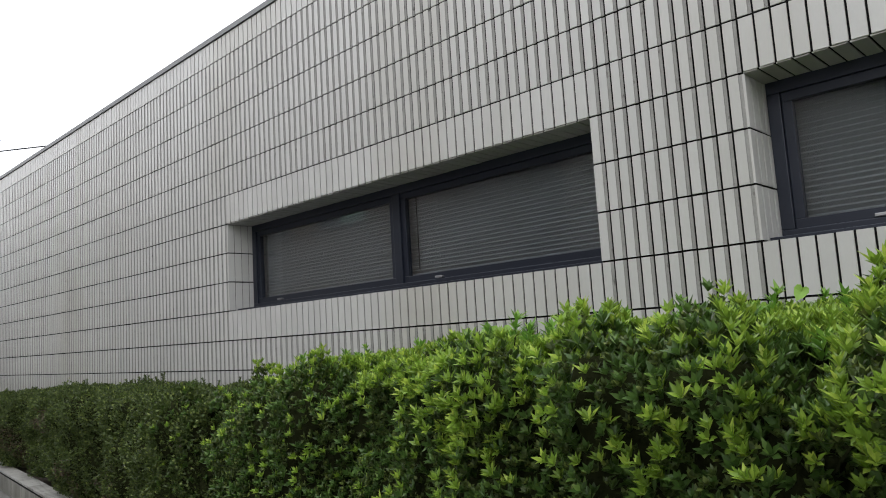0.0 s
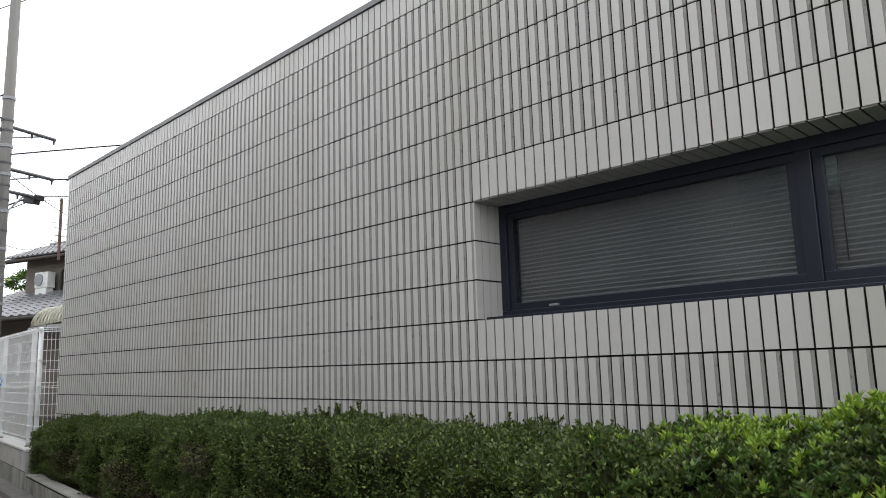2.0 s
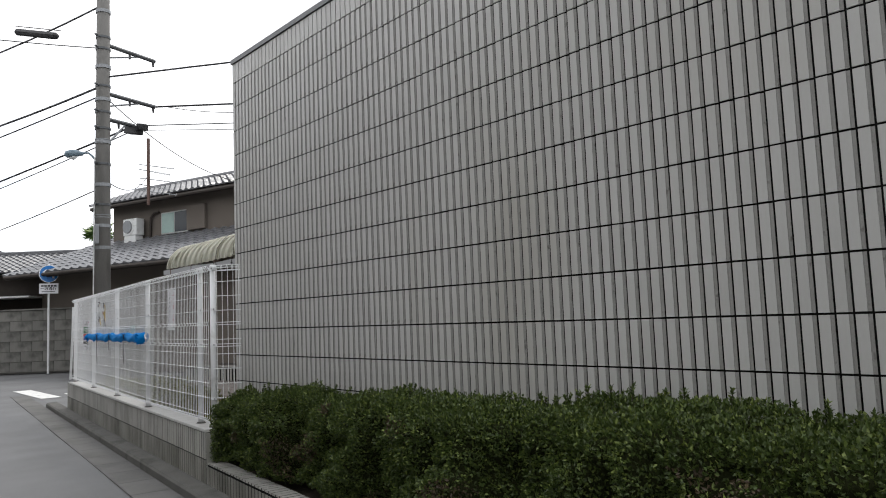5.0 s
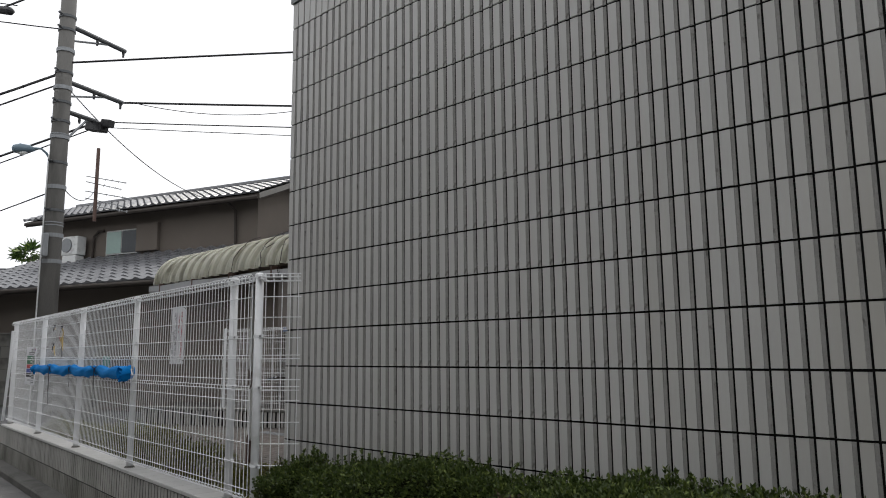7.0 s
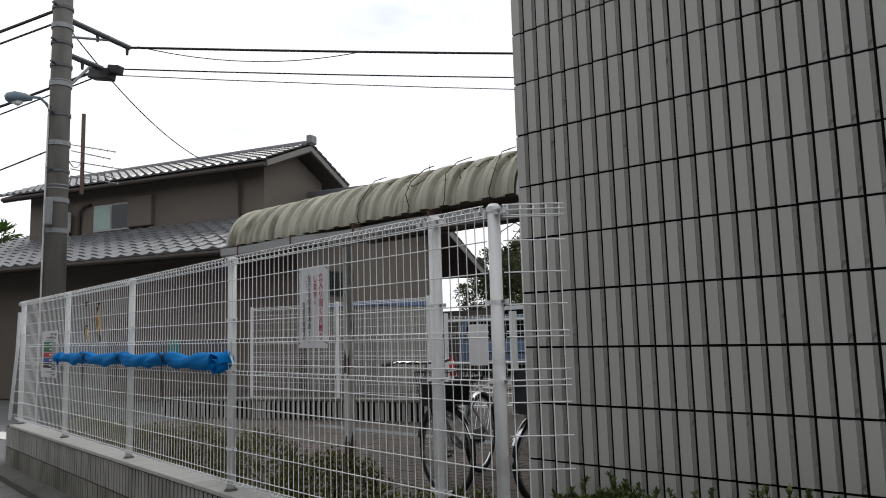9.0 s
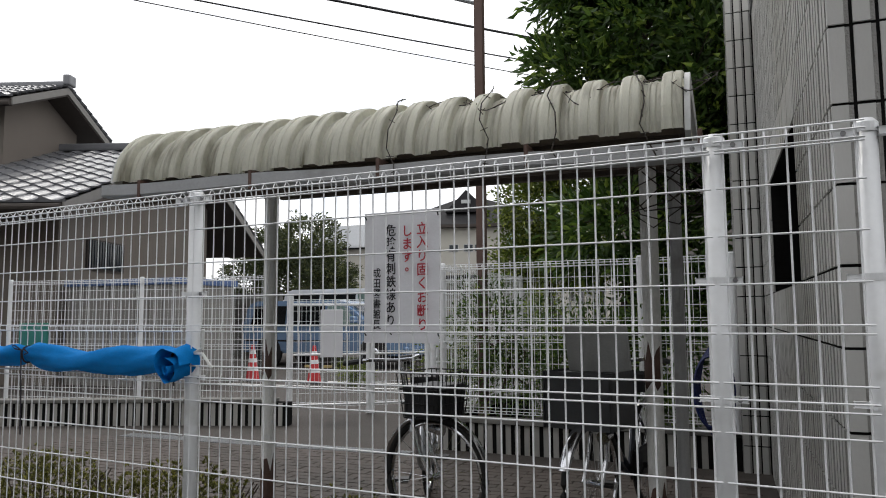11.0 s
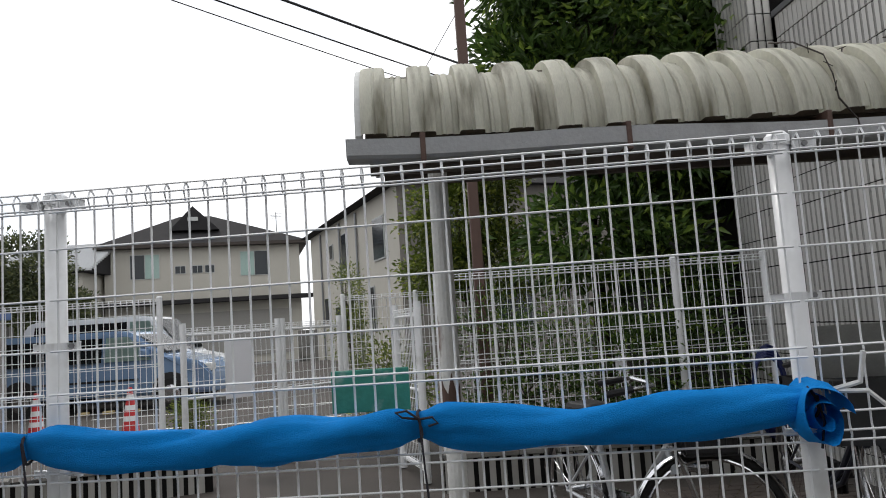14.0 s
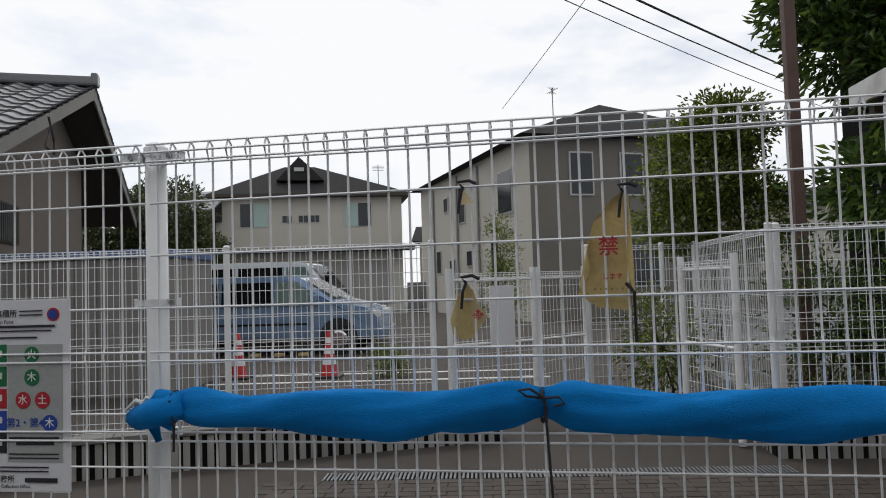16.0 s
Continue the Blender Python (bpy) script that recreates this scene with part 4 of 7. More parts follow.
def hedge_point(x, v):
    """v from 0 (foot of the front) over the rounded shoulder to 1 (back of the top). Gives place and outward normal."""
    top, fr = hedge_top(x), hedge_front(x)
    pl = S((x - 0.044) / SX.x, 0).y
    y_front = pl - fr + 0.02
    y_back = -0.06
    lump = (0.13 * noise.noise(Vector((x * 2.4, v * 3, 1))) + 0.11 * noise.noise(Vector((x * 6, v * 9, 4))) + 0.04 * noise.noise(Vector((x * 15, v * 22, 7)))) * (1.0 if v < 0.5 else 0.35)
    lump -= bush_gap(x, v)
    hf = top - 0.30
    depth = max(y_back - y_front, 0.12)
    r = min(0.13, depth * 0.45)
    front_len, arc, top_len = hf - r, r * 1.57, depth - r
    tot = front_len + arc + top_len
    q = v * tot
    if q < front_len:
        p = Vector((x, y_front + 0.35 * max(0, 0.22 - q), 0.30 + q))
        nn = Vector((0, -1, 0.1))
    elif q < front_len + arc:
        an = (q - front_len) / r
        p = Vector((x, y_front + r * (1 - math.cos(an)), top - r + r * math.sin(an)))
        nn = Vector((0, -math.cos(an), math.sin(an)))
    else:
        p = Vector((x, y_front + r + (q - front_len - arc), top))
        nn = Vector((0, 0, 1))
    return p + nn * lump, nn


# solid shell under the leaves, its dark colour standing in for inner shade
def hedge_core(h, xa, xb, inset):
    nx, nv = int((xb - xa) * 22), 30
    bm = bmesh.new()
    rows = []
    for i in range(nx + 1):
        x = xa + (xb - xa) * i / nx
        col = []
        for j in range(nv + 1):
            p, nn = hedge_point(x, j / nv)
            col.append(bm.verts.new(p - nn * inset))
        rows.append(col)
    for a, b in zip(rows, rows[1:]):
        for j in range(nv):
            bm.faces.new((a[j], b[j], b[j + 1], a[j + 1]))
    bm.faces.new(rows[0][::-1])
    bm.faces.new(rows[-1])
    part("shaded_twig_core", bm, M_TWIG_SHADE, h, smooth=True)


def spread(rng, n, xa, xb, lo, hi, power=1.0):
    """Places and outward directions strewn over the hedge's skin, with where each one lies on it."""
    xs, vs = rng.uniform(xa, xb, n), rng.uniform(0, 1, n) ** power
    P, N = np.empty((n, 3)), np.empty((n, 3))
    lumps = np.empty(n)
    for i in range(n):
        p, nn = hedge_point(xs[i], vs[i])
        lumps[i] = noise.noise(Vector((xs[i] * 5, vs[i] * 7, 9)))
        P[i] = p + nn * (rng.uniform(lo, hi) + 0.045 * lumps[i])
        N[i] = nn
    return xs, vs, lumps, P, N


def clipped_hedge(rng):
    h = empty("clipped_hedge", label="dense small-leaved clipped green hedge under the tiled wall", category="hedge")
    xa, xb = 0.2, 8.9
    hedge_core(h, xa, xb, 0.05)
    n = 150000
    xs, vs, lumps, P, N = spread(rng, n, xa, xb, -0.045, 0.022)
    ne = 4000
    PE = np.stack([np.full(ne, xa) + rng.normal(0, 0.02, ne), rng.uniform(-0.33, -0.06, ne), rng.uniform(0.3, 0.78, ne)], 1)
    P = np.concatenate([P, PE])
    N = np.concatenate([N, np.tile((-1.0, 0, 0.2), (ne, 1))])
    dry = np.array([noise.noise(Vector((p[0] * 1.6, p[1] * 2.5, p[2] * 2.5))) > 0.33 for p in P]) & (rng.random(len(P)) < 0.6) & (P[:, 2] < 0.93)
    for sel, mat, nm in ((~dry, L_HEDGE, "foliage"), (dry, L_DRY, "dry_foliage")):
        V, F = leaf_arrays(P[sel], N[sel] * 0.9 + np.array((0, -0.1, 0.35)), 0.021, 0.0125, rng=rng, jitter=0.75)
        big_mesh(nm, V, F, mat, h)
    # upright shoots left over along the back, in loose groups
    bm = bmesh.new()
    PP, NN = [], []
    for i in range(230):
        x = rng.uniform(xa, xb)
        group = noise.noise(Vector((x * 0.8, 3, 0)))
        if group < 0.05 and rng.random() < 0.75:
            continue
        p, nn = hedge_point(x, rng.uniform(0.80, 1.0))
        hgt = rng.uniform(0.03, 0.075) + 0.05 * max(group, 0) * rng.random()
        tip = p + Vector((rng.normal(0, 0.014), rng.normal(0, 0.012), hgt))
        tube_between(bm, p - Vector((0, 0, 0.03)), tip, 0.0016, seg=3, caps=False)
        for f in (0.3, 0.55, 0.8, 1.0):
            PP.append(p.lerp(tip, f))
            NN.append((0, 0, 1))
    part("shoots", bm, M_BARK, h)["kind"] = "stuff"
    V, F = rosette_arrays(np.array(PP), np.array(NN, dtype=float) + rng.normal(0, 0.2, (len(PP), 3)), 0.026, 0.012, 5, rng, 0.9)
    big_mesh("shoot_leaves", V, F, L_HEDGE, h)


def bright_hedge(rng):
    h = empty("bright_hedge", label="hedge of glossy bright green leaf rosettes, loosely clipped", category="hedge")
    xa, xb = 8.5, 14.6
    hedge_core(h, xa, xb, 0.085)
    for cnt, L, W, mat, lo, hi, nm, petals in ((27000, 0.033, 0.0103, L_BRIGHT, -0.015, 0.04, "young_leaves", 9), (21000, 0.034, 0.0125, L_DEEP, -0.08, 0.012, "older_leaves", 7), (26000, 0.022, 0.0105, L_HEDGE, -0.06, 0.0, "small_leaves", 7)):
        xs, vs, lumps, P, N = spread(rng, cnt, xa, xb, lo, hi, 0.75 if nm == "young_leaves" else 1.0)
        keep = np.ones(cnt, bool)
        grow = np.clip((xs - 8.5) / 2.6, 0, 1)
        if nm == "young_leaves":
            edge = 0.60 - 0.28 * grow + 0.34 * lumps
            keep = (lumps > -0.20) & ((vs > edge) | (rng.random(cnt) < 0.10)) & (rng.random(cnt) < 0.12 + 0.88 * np.clip((xs - 8.5) / 1.9, 0, 1))
        elif nm == "older_leaves":
            keep = (rng.random(cnt) < 0.25 + 0.75 * grow) & (vs > 0.12 + 0.25 * lumps)
        P, N = P[keep], N[keep]
        V, F = rosette_arrays(P, N + np.array((0, -0.15, 1.1)) + rng.normal(0, 0.3, P.shape), L, W, petals, rng, 0.75)
        big_mesh(nm, V, F, mat, h)
    # tall shoots
    bm = bmesh.new()
    PP, NN = [], []
    for i in range(120):
        x = rng.uniform(xa + 0.9, xb)
        p, nn = hedge_point(x, rng.uniform(0.5, 1))
        tip = p + Vector((rng.normal(0, 0.02), rng.normal(0, 0.02), rng.uniform(0.03, 0.11)))
        tube_between(bm, p - Vector((0, 0, 0.05)), tip, 0.0022, seg=4, caps=False)
        for f in (0.45, 0.75, 1.0):
            PP.append(p.lerp(tip, f))
            NN.append((0, 0, 1))
    part("shoots", bm, M_TWIG_SHADE, h)["kind"] = "stuff"
    V, F = rosette_arrays(np.array(PP), np.array(NN, dtype=float) + rng.normal(0, 0.2, (len(PP), 3)), 0.045, 0.0125, 9, rng, 0.8)
    big_mesh("shoot_leaves", V, F, L_FRESH, h)
    # a vine with heart-shaped leaves grows through
    vine = empty("vine", label="vine with heart-shaped light green leaves in the hedge", category="vine")
    bm = bmesh.new()
    pts = [Vector((10.15 + 0.13 * i, -0.45 - 0.03 * i + 0.1 * math.sin(i * 1.9), hedge_top(10.15 + 0.13 * i) + 0.03 + 0.04 * math.sin(i * 1.3))) for i in range(12)]
    pts[0].z += 0.10
    tube_path(bm, pts, 0.002, seg=4)
    part("stem", bm, L_DEEP, vine)
    for i in range(26):
        c = pts[i % 12] + Vector((rng.normal(0, 0.06), rng.normal(-0.03, 0.06), rng.uniform(-0.03, 0.05)))
        bm = bmesh.new()
        mm = Matrix.Translation(c) @ pose(0, 0, 0, rng.uniform(35, 80), rng.uniform(-30, 30), rng.uniform(-60, 60)) @ Matrix.Scale(rng.uniform(0.7, 1.35), 4)
        out = [(0, -0.045), (0.02, -0.02), (0.03, 0.006), (0.024, 0.024), (0.01, 0.028), (0, 0.018), (-0.01, 0.028), (-0.024, 0.024), (-0.03, 0.006), (-0.02, -0.02)]
        mid = bm.verts.new(mm @ Vector((0, 0, -0.004)))
        ring = [bm.verts.new(mm @ Vector((x, y, 0.003))) for x, y in out]
        for a, q in zip(ring, ring[1:] + ring[:1]):
            bm.faces.new((mid, a, q))
        part("leaf", bm, L_FRESH if i % 3 else L_DEEP, vine)


def hedges():
    rng = np.random.default_rng(5)
    clipped_hedge(rng)
    bright_hedge(rng)


hedges()


# ---- yard behind the fence ----
bm = boxed(-14, 0.0, -0.30, 30, -0.02, YARD - 0.012)
ydeck = bmesh.new()
vs = [ydeck.verts.new(p) for p in (S(-8.1, -0.09, YARD - 0.012), S(0.09, -0.09, YARD - 0.012), (0, 3.6, YARD - 0.012), (0.0, 34, YARD - 0.012), (-30, 34, YARD - 0.012), (-30, 12.0, YARD - 0.012), (-9.5, 4.5, YARD - 0.012))]
ydeck.faces.new(vs)
bm.free()
yard_floor = tagged(part("yard_floor", ydeck, M_YARD), "dark damp paving of the back yard and car park", "paving", kind="structure")


def pavers():
    """Small block pavers of the yard, in running bond, each a little out of level."""
    rng = np.random.default_rng(77)
    V, F = [], []
    for r in range(31):
        y0 = 0.62 + r * 0.1
        for c in range(34):
            x0 = -6.7 + c * 0.2 + (0.1 if r % 2 else 0.0)
            if x0 > -0.2 or y0 < S((x0 - 0.044) / SX.x, -0.15).y:
                continue
            k, z = len(V), YARD - 0.0055 + rng.uniform(-0.0015, 0.0015)
            for inset, zz in ((0.003, YARD - 0.0125), (0.006, z)):
                V += [(x0 + inset, y0 + inset, zz), (x0 + 0.2 - inset, y0 + inset, zz), (x0 + 0.2 - inset, y0 + 0.1 - inset, zz), (x0 + inset, y0 + 0.1 - inset, zz)]
            F.append((k + 4, k + 5, k + 6, k + 7))
            F += [(k + i, k + (i + 1) % 4, k + 4 + (i + 1) % 4, k + 4 + i) for i in range(4)]
    raw("pavers", V, F, M_PAVER, yard_floor)["kind"] = "stuff"


pavers()


def low_tiled_wall(name, a, b, h, parent, thick=0.16):
    """A low planter wall with vertical tiles on its street face."""
    a, b = Vector((*a, 0)), Vector((*b, 0))
    u = (b - a).normalized()
    nrm = Vector((u.y, -u.x, 0))
    L = (b - a).length
    m = Matrix(((u.x, -nrm.x, 0, a.x), (u.y, -nrm.y, 0, a.y), (0, 0, 1, YARD - 0.02), (0, 0, 0, 1)))
    part("wall_core", boxed(0, L, 0.005, thick, 0, h - 0.03, 0, m), M_JOINT, parent)
    cells = [(c * COL * 1.3, 0.0, "band", h - 0.03) for c in range(int(L / COL / 1.3))]
    tile_field("tile_field", cells, parent, m, M_TILE_BASE)
    for k in range(max(1, int(L / 0.3))):
        part("coping_slab", boxed(k * 0.3 + 0.003, k * 0.3 + 0.297, -0.02, thick + 0.02, h - 0.028, h + 0.012, 0.006, m), M_CONCRETE, parent)


rp = empty("planter_wall", label="low tiled planter wall with a mesh fence above", category="planter", kind="structure")
low_tiled_wall("planter", (-2.98, 4.13), (-0.21, 4.0), 0.30, rp)
low_tiled_wall("planter", (-2.80, 6.9), (-2.985, 4.2), 0.30, rp)
lp = empty("planter_wall", label="low tiled planter wall along the car park", category="planter", kind="structure")
low_tiled_wall("planter", (-9.6, 3.3), (-6.3, 4.53), 0.30, lp)
low_tiled_wall("planter", (-6.3, 4.53), (-5.0, 4.92), 0.30, lp)

# drain grating
dg = empty("drain_grating", label="long steel drain grating across the yard", category="drain", kind="structure")
part("channel", boxed(-6.3, -3.02, 3.71, 3.93, YARD - 0.05, YARD - 0.011), M_JOINT, dg)
for k in range(110):
    x = -6.3 + k * 0.03
    bm = boxed(x, x + 0.015, 3.72, 3.92, YARD - 0.02, YARD - 0.002)
    part("bar", bm, M_METAL, dg)

yf = empty("yard_fence", label="white mesh fence on the planter walls behind", category="fence")
PT = 2.03


def run_fence(parent, pts, z0, z1):
    for (x, y) in pts:
        bm = bmesh.new()
        tube_between(bm, (x, y, z0), (x, y, z1), 0.028, seg=12)
        p = part("post", bm, M_WHITE, parent)
        bm = bmesh.new()
        tube_between(bm, (x, y, z1), (x, y, z1 + 0.015), 0.032, 0.02, seg=12)
        part("cap", bm, M_WHITE, p)
    for a, b in zip(pts, pts[1:]):
        wire_mesh("mesh_panel", a, b, z0 + 0.05, z1 - 0.01, parent, pitch=0.055, r=0.0032)


run_fence(yf, [(-2.94, 4.24), (-0.97, 4.16), (-0.23, 4.11)], YARD + 0.28, PT)
run_fence(yf, [(-2.86, 4.30), (-2.75, 6.85)], YARD + 0.28, PT)
yf2 = empty("yard_fence", label="white mesh fence along the car park edge", category="fence")
run_fence(yf2, [(-9.6, 5.0), (-7.5, 5.25), (-5.6, 5.44)], YARD + 0.02, PT + 0.03)
yf3 = empty("yard_fence", label="white mesh fence beyond the gate", category="fence")
run_fence(yf3, [(-3.95, 6.78), (-3.1, 6.9), (-1.0, 7.1)], YARD + 0.02, PT)


def gate(name, a, b, z1, label):
    g = empty(name, label=label, category="gate")
    for x, y in (a, b):
        bm = bmesh.new()
        tube_between(bm, (x, y, YARD), (x, y, z1), 0.032, seg=12)
        part("gate_post", bm, M_WHITE, g)
    for z in (YARD + 0.12, z1 - 0.12, (YARD + z1) / 2):
        bm = bmesh.new()
        tube_between(bm, (*a, z), (*b, z), 0.014, seg=8)
        part("rail", bm, M_WHITE, g)
    wire_mesh("mesh_panel", a, b, YARD + 0.1, z1 - 0.05, g, pitch=0.055, r=0.0028, folds=())


gate("mesh_gate", (-5.45, 5.65), (-4.6, 6.15), 1.80, "closed white mesh gate leaf")
gate("mesh_gate", (-4.56, 6.18), (-4.0, 6.7), 1.80, "closed white mesh gate leaf")
gate("mesh_gate", (-3.11, 4.52), (-3.32, 5.3), 1.83, "open white mesh gate leaf beside the planter")
cabn = empty("notice_board", label="blank pale board wired to the gate", category="board")
m = pose(-5.06, 5.72, 1.30, 0, 0, 30)
part("board", boxed(0, 0.28, -0.01, 0.01, -0.28, 0.32, 0.004, m), M_SIGN, cabn)

# brown steel mast
mast = empty("steel_mast", label="tall brown painted square steel mast", category="mast")
part("shaft", boxed(-2.595, -2.505, 4.555, 4.645, YARD, 7.5, 0.008), M_RUST, mast)
bm = bmesh.new()
tube_between(bm, (-2.55, 4.6, 4.75), (-3.05, 4.6, 4.95), 0.02, seg=8)
tube_between(bm, (-3.05, 4.6, 4.95), (-2.55, 4.6, 5.2), 0.02, seg=8)
part("bracket", bm, M_METAL, mast)


# ---- neighbouring houses ----
def window_unit(parent, m, w, h, curtain=False, half=False):
    """A sash window set proud of a wall; m puts its lower left corner, local x along the wall, -y outwards."""
    wn_ = part("window", boxed(-0.04, w + 0.04, -0.045, 0.0, -0.04, h + 0.04, 0.0, m), M_WINFRAME, parent)
    part("pane", boxed(0, w / 2 - 0.02, -0.058, -0.046, 0, h, 0, m), M_PANE if not half else M_CURTAIN, wn_)
    part("pane", boxed(w / 2 + 0.02, w, -0.058, -0.046, 0, h, 0, m), M_CURTAIN if curtain else M_PANE, wn_)
    return wn_


def kawara_slope(parent, x0, x1, y0, z0, y1, z1, pitch=0.27, row=0.24, mat=None):
    """A slope of pan tiles; the eave edge at y0, z0."""
    L = math.hypot(y1 - y0, z1 - z0)
    nrow, ncol = int(L / row), int(abs(x1 - x0) / pitch)
    V, F = [], []
    ty, tz = (y1 - y0) / L, (z1 - z0) / L
    ny, nz = -tz, ty
    if nz < 0:
        ny, nz = -ny, -nz
    wave = [(0.0, 0.05), (0.12, 0.06), (0.25, 0.045), (0.45, 0.005), (0.7, 0.0), (0.9, 0.02), (1.0, 0.05)]
    for r in range(nrow):
        q0, q1 = r * L / nrow, (r + 1.06) * L / nrow
        for c in range(ncol):
            xa = x0 + (x1 - x0) * c / ncol
            w = (x1 - x0) / ncol
            k = len(V)
            for q, lift in ((q0, 0.03), (q1, 0.0)):
                for f, h in wave:
                    V.append((xa + w * f, y0 + ty * q + ny * (h + lift), z0 + tz * q + nz * (h + lift)))
            for f, h in wave:
                V.append((xa + w * f, y0 + ty * q0, z0 + tz * q0))
            n = len(wave)
            for i in range(n - 1):
                F.append((k + i, k + i + 1, k + n + i + 1, k + n + i))
                F.append((k + 2 * n + i, k + 2 * n + i + 1, k + i + 1, k + i))
    ob = raw("roof_tiles", V, F, mat or M_KAWARA, parent)
    ob["kind"] = "stuff"


def old_house():
    hm = Matrix(((0.948, -0.32, 0, -13.06), (0.32, 0.948, 0, 7.3), (0, 0, 1, 0), (0, 0, 0, 1)))
    h = empty("old_house", hm, "two-storey taupe stucco house with glossy grey pan-tile roofs", "house")
    # upper storey, set back on the long low wing
    X0, X1 = -8.4, -0.02
    part("wall", boxed(X0, X1, 0.55, 3.2, 0, 5.85), M_STUCCO, h)
    bm = bmesh.new()
    extrude_profile(bm, [(0.55, 5.85), (3.2, 5.85), (1.88, 6.45)], X0, X1)
    part("gable", bm, M_STUCCO, h)
    for y0 in (-0.05, 3.8):
        kawara_slope(h, X0 - 0.5, X1 + 0.55, y0, 5.80, 1.87, 6.58)
    bm = bmesh.new()
    extrude_profile(bm, [(0.0, 5.62), (0.0, 5.78), (1.87, 6.55), (3.75, 5.78), (3.75, 5.62), (1.87, 6.38)], X0 - 0.45, X1 + 0.5)
    part("eave_board", bm, M_HOUSETRIM, h)
    bm = bmesh.new()
    extrude_profile(bm, [(-0.02, 5.64), (-0.02, 5.79), (1.87, 6.57), (3.77, 5.79), (3.77, 5.64), (1.87, 6.42)], X1 + 0.502, X1 + 0.53)
    part("bargeboard", bm, M_BARGE, h)
    part("ridge", boxed(X0 - 0.5, X1 + 0.58, 1.75, 2.0, 6.56, 6.70, 0.05), M_KAWARA, h)
    part("ridge_end_tile", boxed(X1 + 0.46, X1 + 0.62, 1.73, 2.02, 6.60, 6.84, 0.04), M_KAWARA, h)
    window_unit(h, Matrix.Translation((-5.75, 0.55, 4.62)), 1.25, 0.66, half=True)
    part("shutter_box", boxed(-4.45, -3.6, 0.42, 0.548, 4.6, 5.42, 0.02), M_STUCCO, h)
    bm = bmesh.new()
    tube_path(bm, [(-0.75, 0.05, 5.72), (-0.72, 0.45, 5.5), (-0.72, 0.49, 4.55)], 0.04, seg=8)
    part("downpipe", bm, M_HOUSETRIM, h)
    bm = bmesh.new()
    tube_path(bm, [(-6.35, 0.5, 4.5), (-6.3, 0.48, 5.2), (-6.1, 0.48, 5.35), (-5.9, 0.5, 5.36)], 0.04, seg=8)
    part("conduit", bm, M_HOUSETRIM, h)
    bm = bmesh.new()
    tube_path(bm, [(X0 - 0.4, -0.06, 5.70), (X1 + 0.5, -0.06, 5.67)], 0.055, seg=8)
    part("roof_gutter", bm, M_HOUSETRIM, h)
    ac = empty("air_conditioner", hm, "pale grey outdoor air conditioner on the lower roof", "air conditioner")
    case = part("casing", boxed(-7.25, -6.55, 0.1, 0.42, 4.62, 5.2, 0.03), M_FASCIA, ac)
    bm = bmesh.new()
    tube_between(bm, (-7.0, 0.098, 4.92), (-7.0, 0.06, 4.92), 0.22, seg=20)
    part("fan_grille", bm, M_METAL, case)
    part("stand", boxed(-7.2, -6.6, 0.1, 0.4, 4.33, 4.61, 0.02), M_FASCIA, ac)
    far_off = Vector((2.5, -2.7, 1.5))
    grow = hm.inverted() @ Matrix.Translation(far_off) @ Matrix.Scale(UPPER, 4) @ Matrix.Translation(-far_off) @ hm
    for ob in h.children_recursive + ac.children_recursive:
        ob.data.transform(grow)
    # long low wing under one gable roof, its gable end towards the yard
    E, R_, FAR, GX = -1.0, 5.16, 11.2, 1.9
    ze, zr, zf = 3.55, 5.86, 3.70
    part("wall", boxed(-12, 1.15, 0.2, 7.9, 0, 3.95), M_STUCCO, h)
    bm = bmesh.new()
    extrude_profile(bm, [(0.2, 3.95), (7.9, 3.95), (7.9, 4.85), (R_, 5.68), (0.2, 3.98)], -1.9, 1.15)
    part("gable", bm, M_STUCCO, h)
    kawara_slope(h, -12.5, GX + 0.06, E, ze, R_, zr, 0.46, 0.42)
    kawara_slope(h, -12.5, GX + 0.06, FAR, zf, R_, zr, 0.46, 0.42)
    bm = bmesh.new()
    extrude_profile(bm, [(E + 0.04, ze - 0.16), (E + 0.04, ze - 0.01), (R_, zr - 0.02), (FAR - 0.04, zf - 0.01), (FAR - 0.04, zf - 0.16), (R_, zr - 0.18)], -12.4, GX)
    part("eave_board", bm, M_HOUSETRIM, h)
    bm = bmesh.new()
    extrude_profile(bm, [(E, ze - 0.2), (E, ze), (R_, zr + 0.0), (FAR, zf), (FAR, zf - 0.2), (R_, zr - 0.24)], GX + 0.002, GX + 0.035)
    part("bargeboard", bm, M_BARGE, h)
    part("ridge", boxed(-12, GX + 0.08, R_ - 0.14, R_ + 0.14, zr + 0.02, zr + 0.22, 0.05), M_KAWARA, h)
    part("ridge_end_tile", boxed(GX - 0.02, GX + 0.12, R_ - 0.15, R_ + 0.15, zr + 0.02, zr + 0.29, 0.05), M_KAWARA, h)
    bm = bmesh.new()
    tube_path(bm, [(-12.3, E - 0.05, ze - 0.06), (GX, E - 0.05, ze - 0.09)], 0.06, seg=8)
    part("roof_gutter", bm, M_HOUSETRIM, h)
    grille = part("window", boxed(1.152, 1.19, 1.2, 2.75, 2.52, 3.16, 0.0), M_HOUSETRIM, h, "dark slatted window")
    for k in range(14):
        part("slat", boxed(1.191, 1.21, 1.24 + k * 0.106, 1.30 + k * 0.106, 2.55, 3.13), M_PANE, grille)
    bm = bmesh.new()
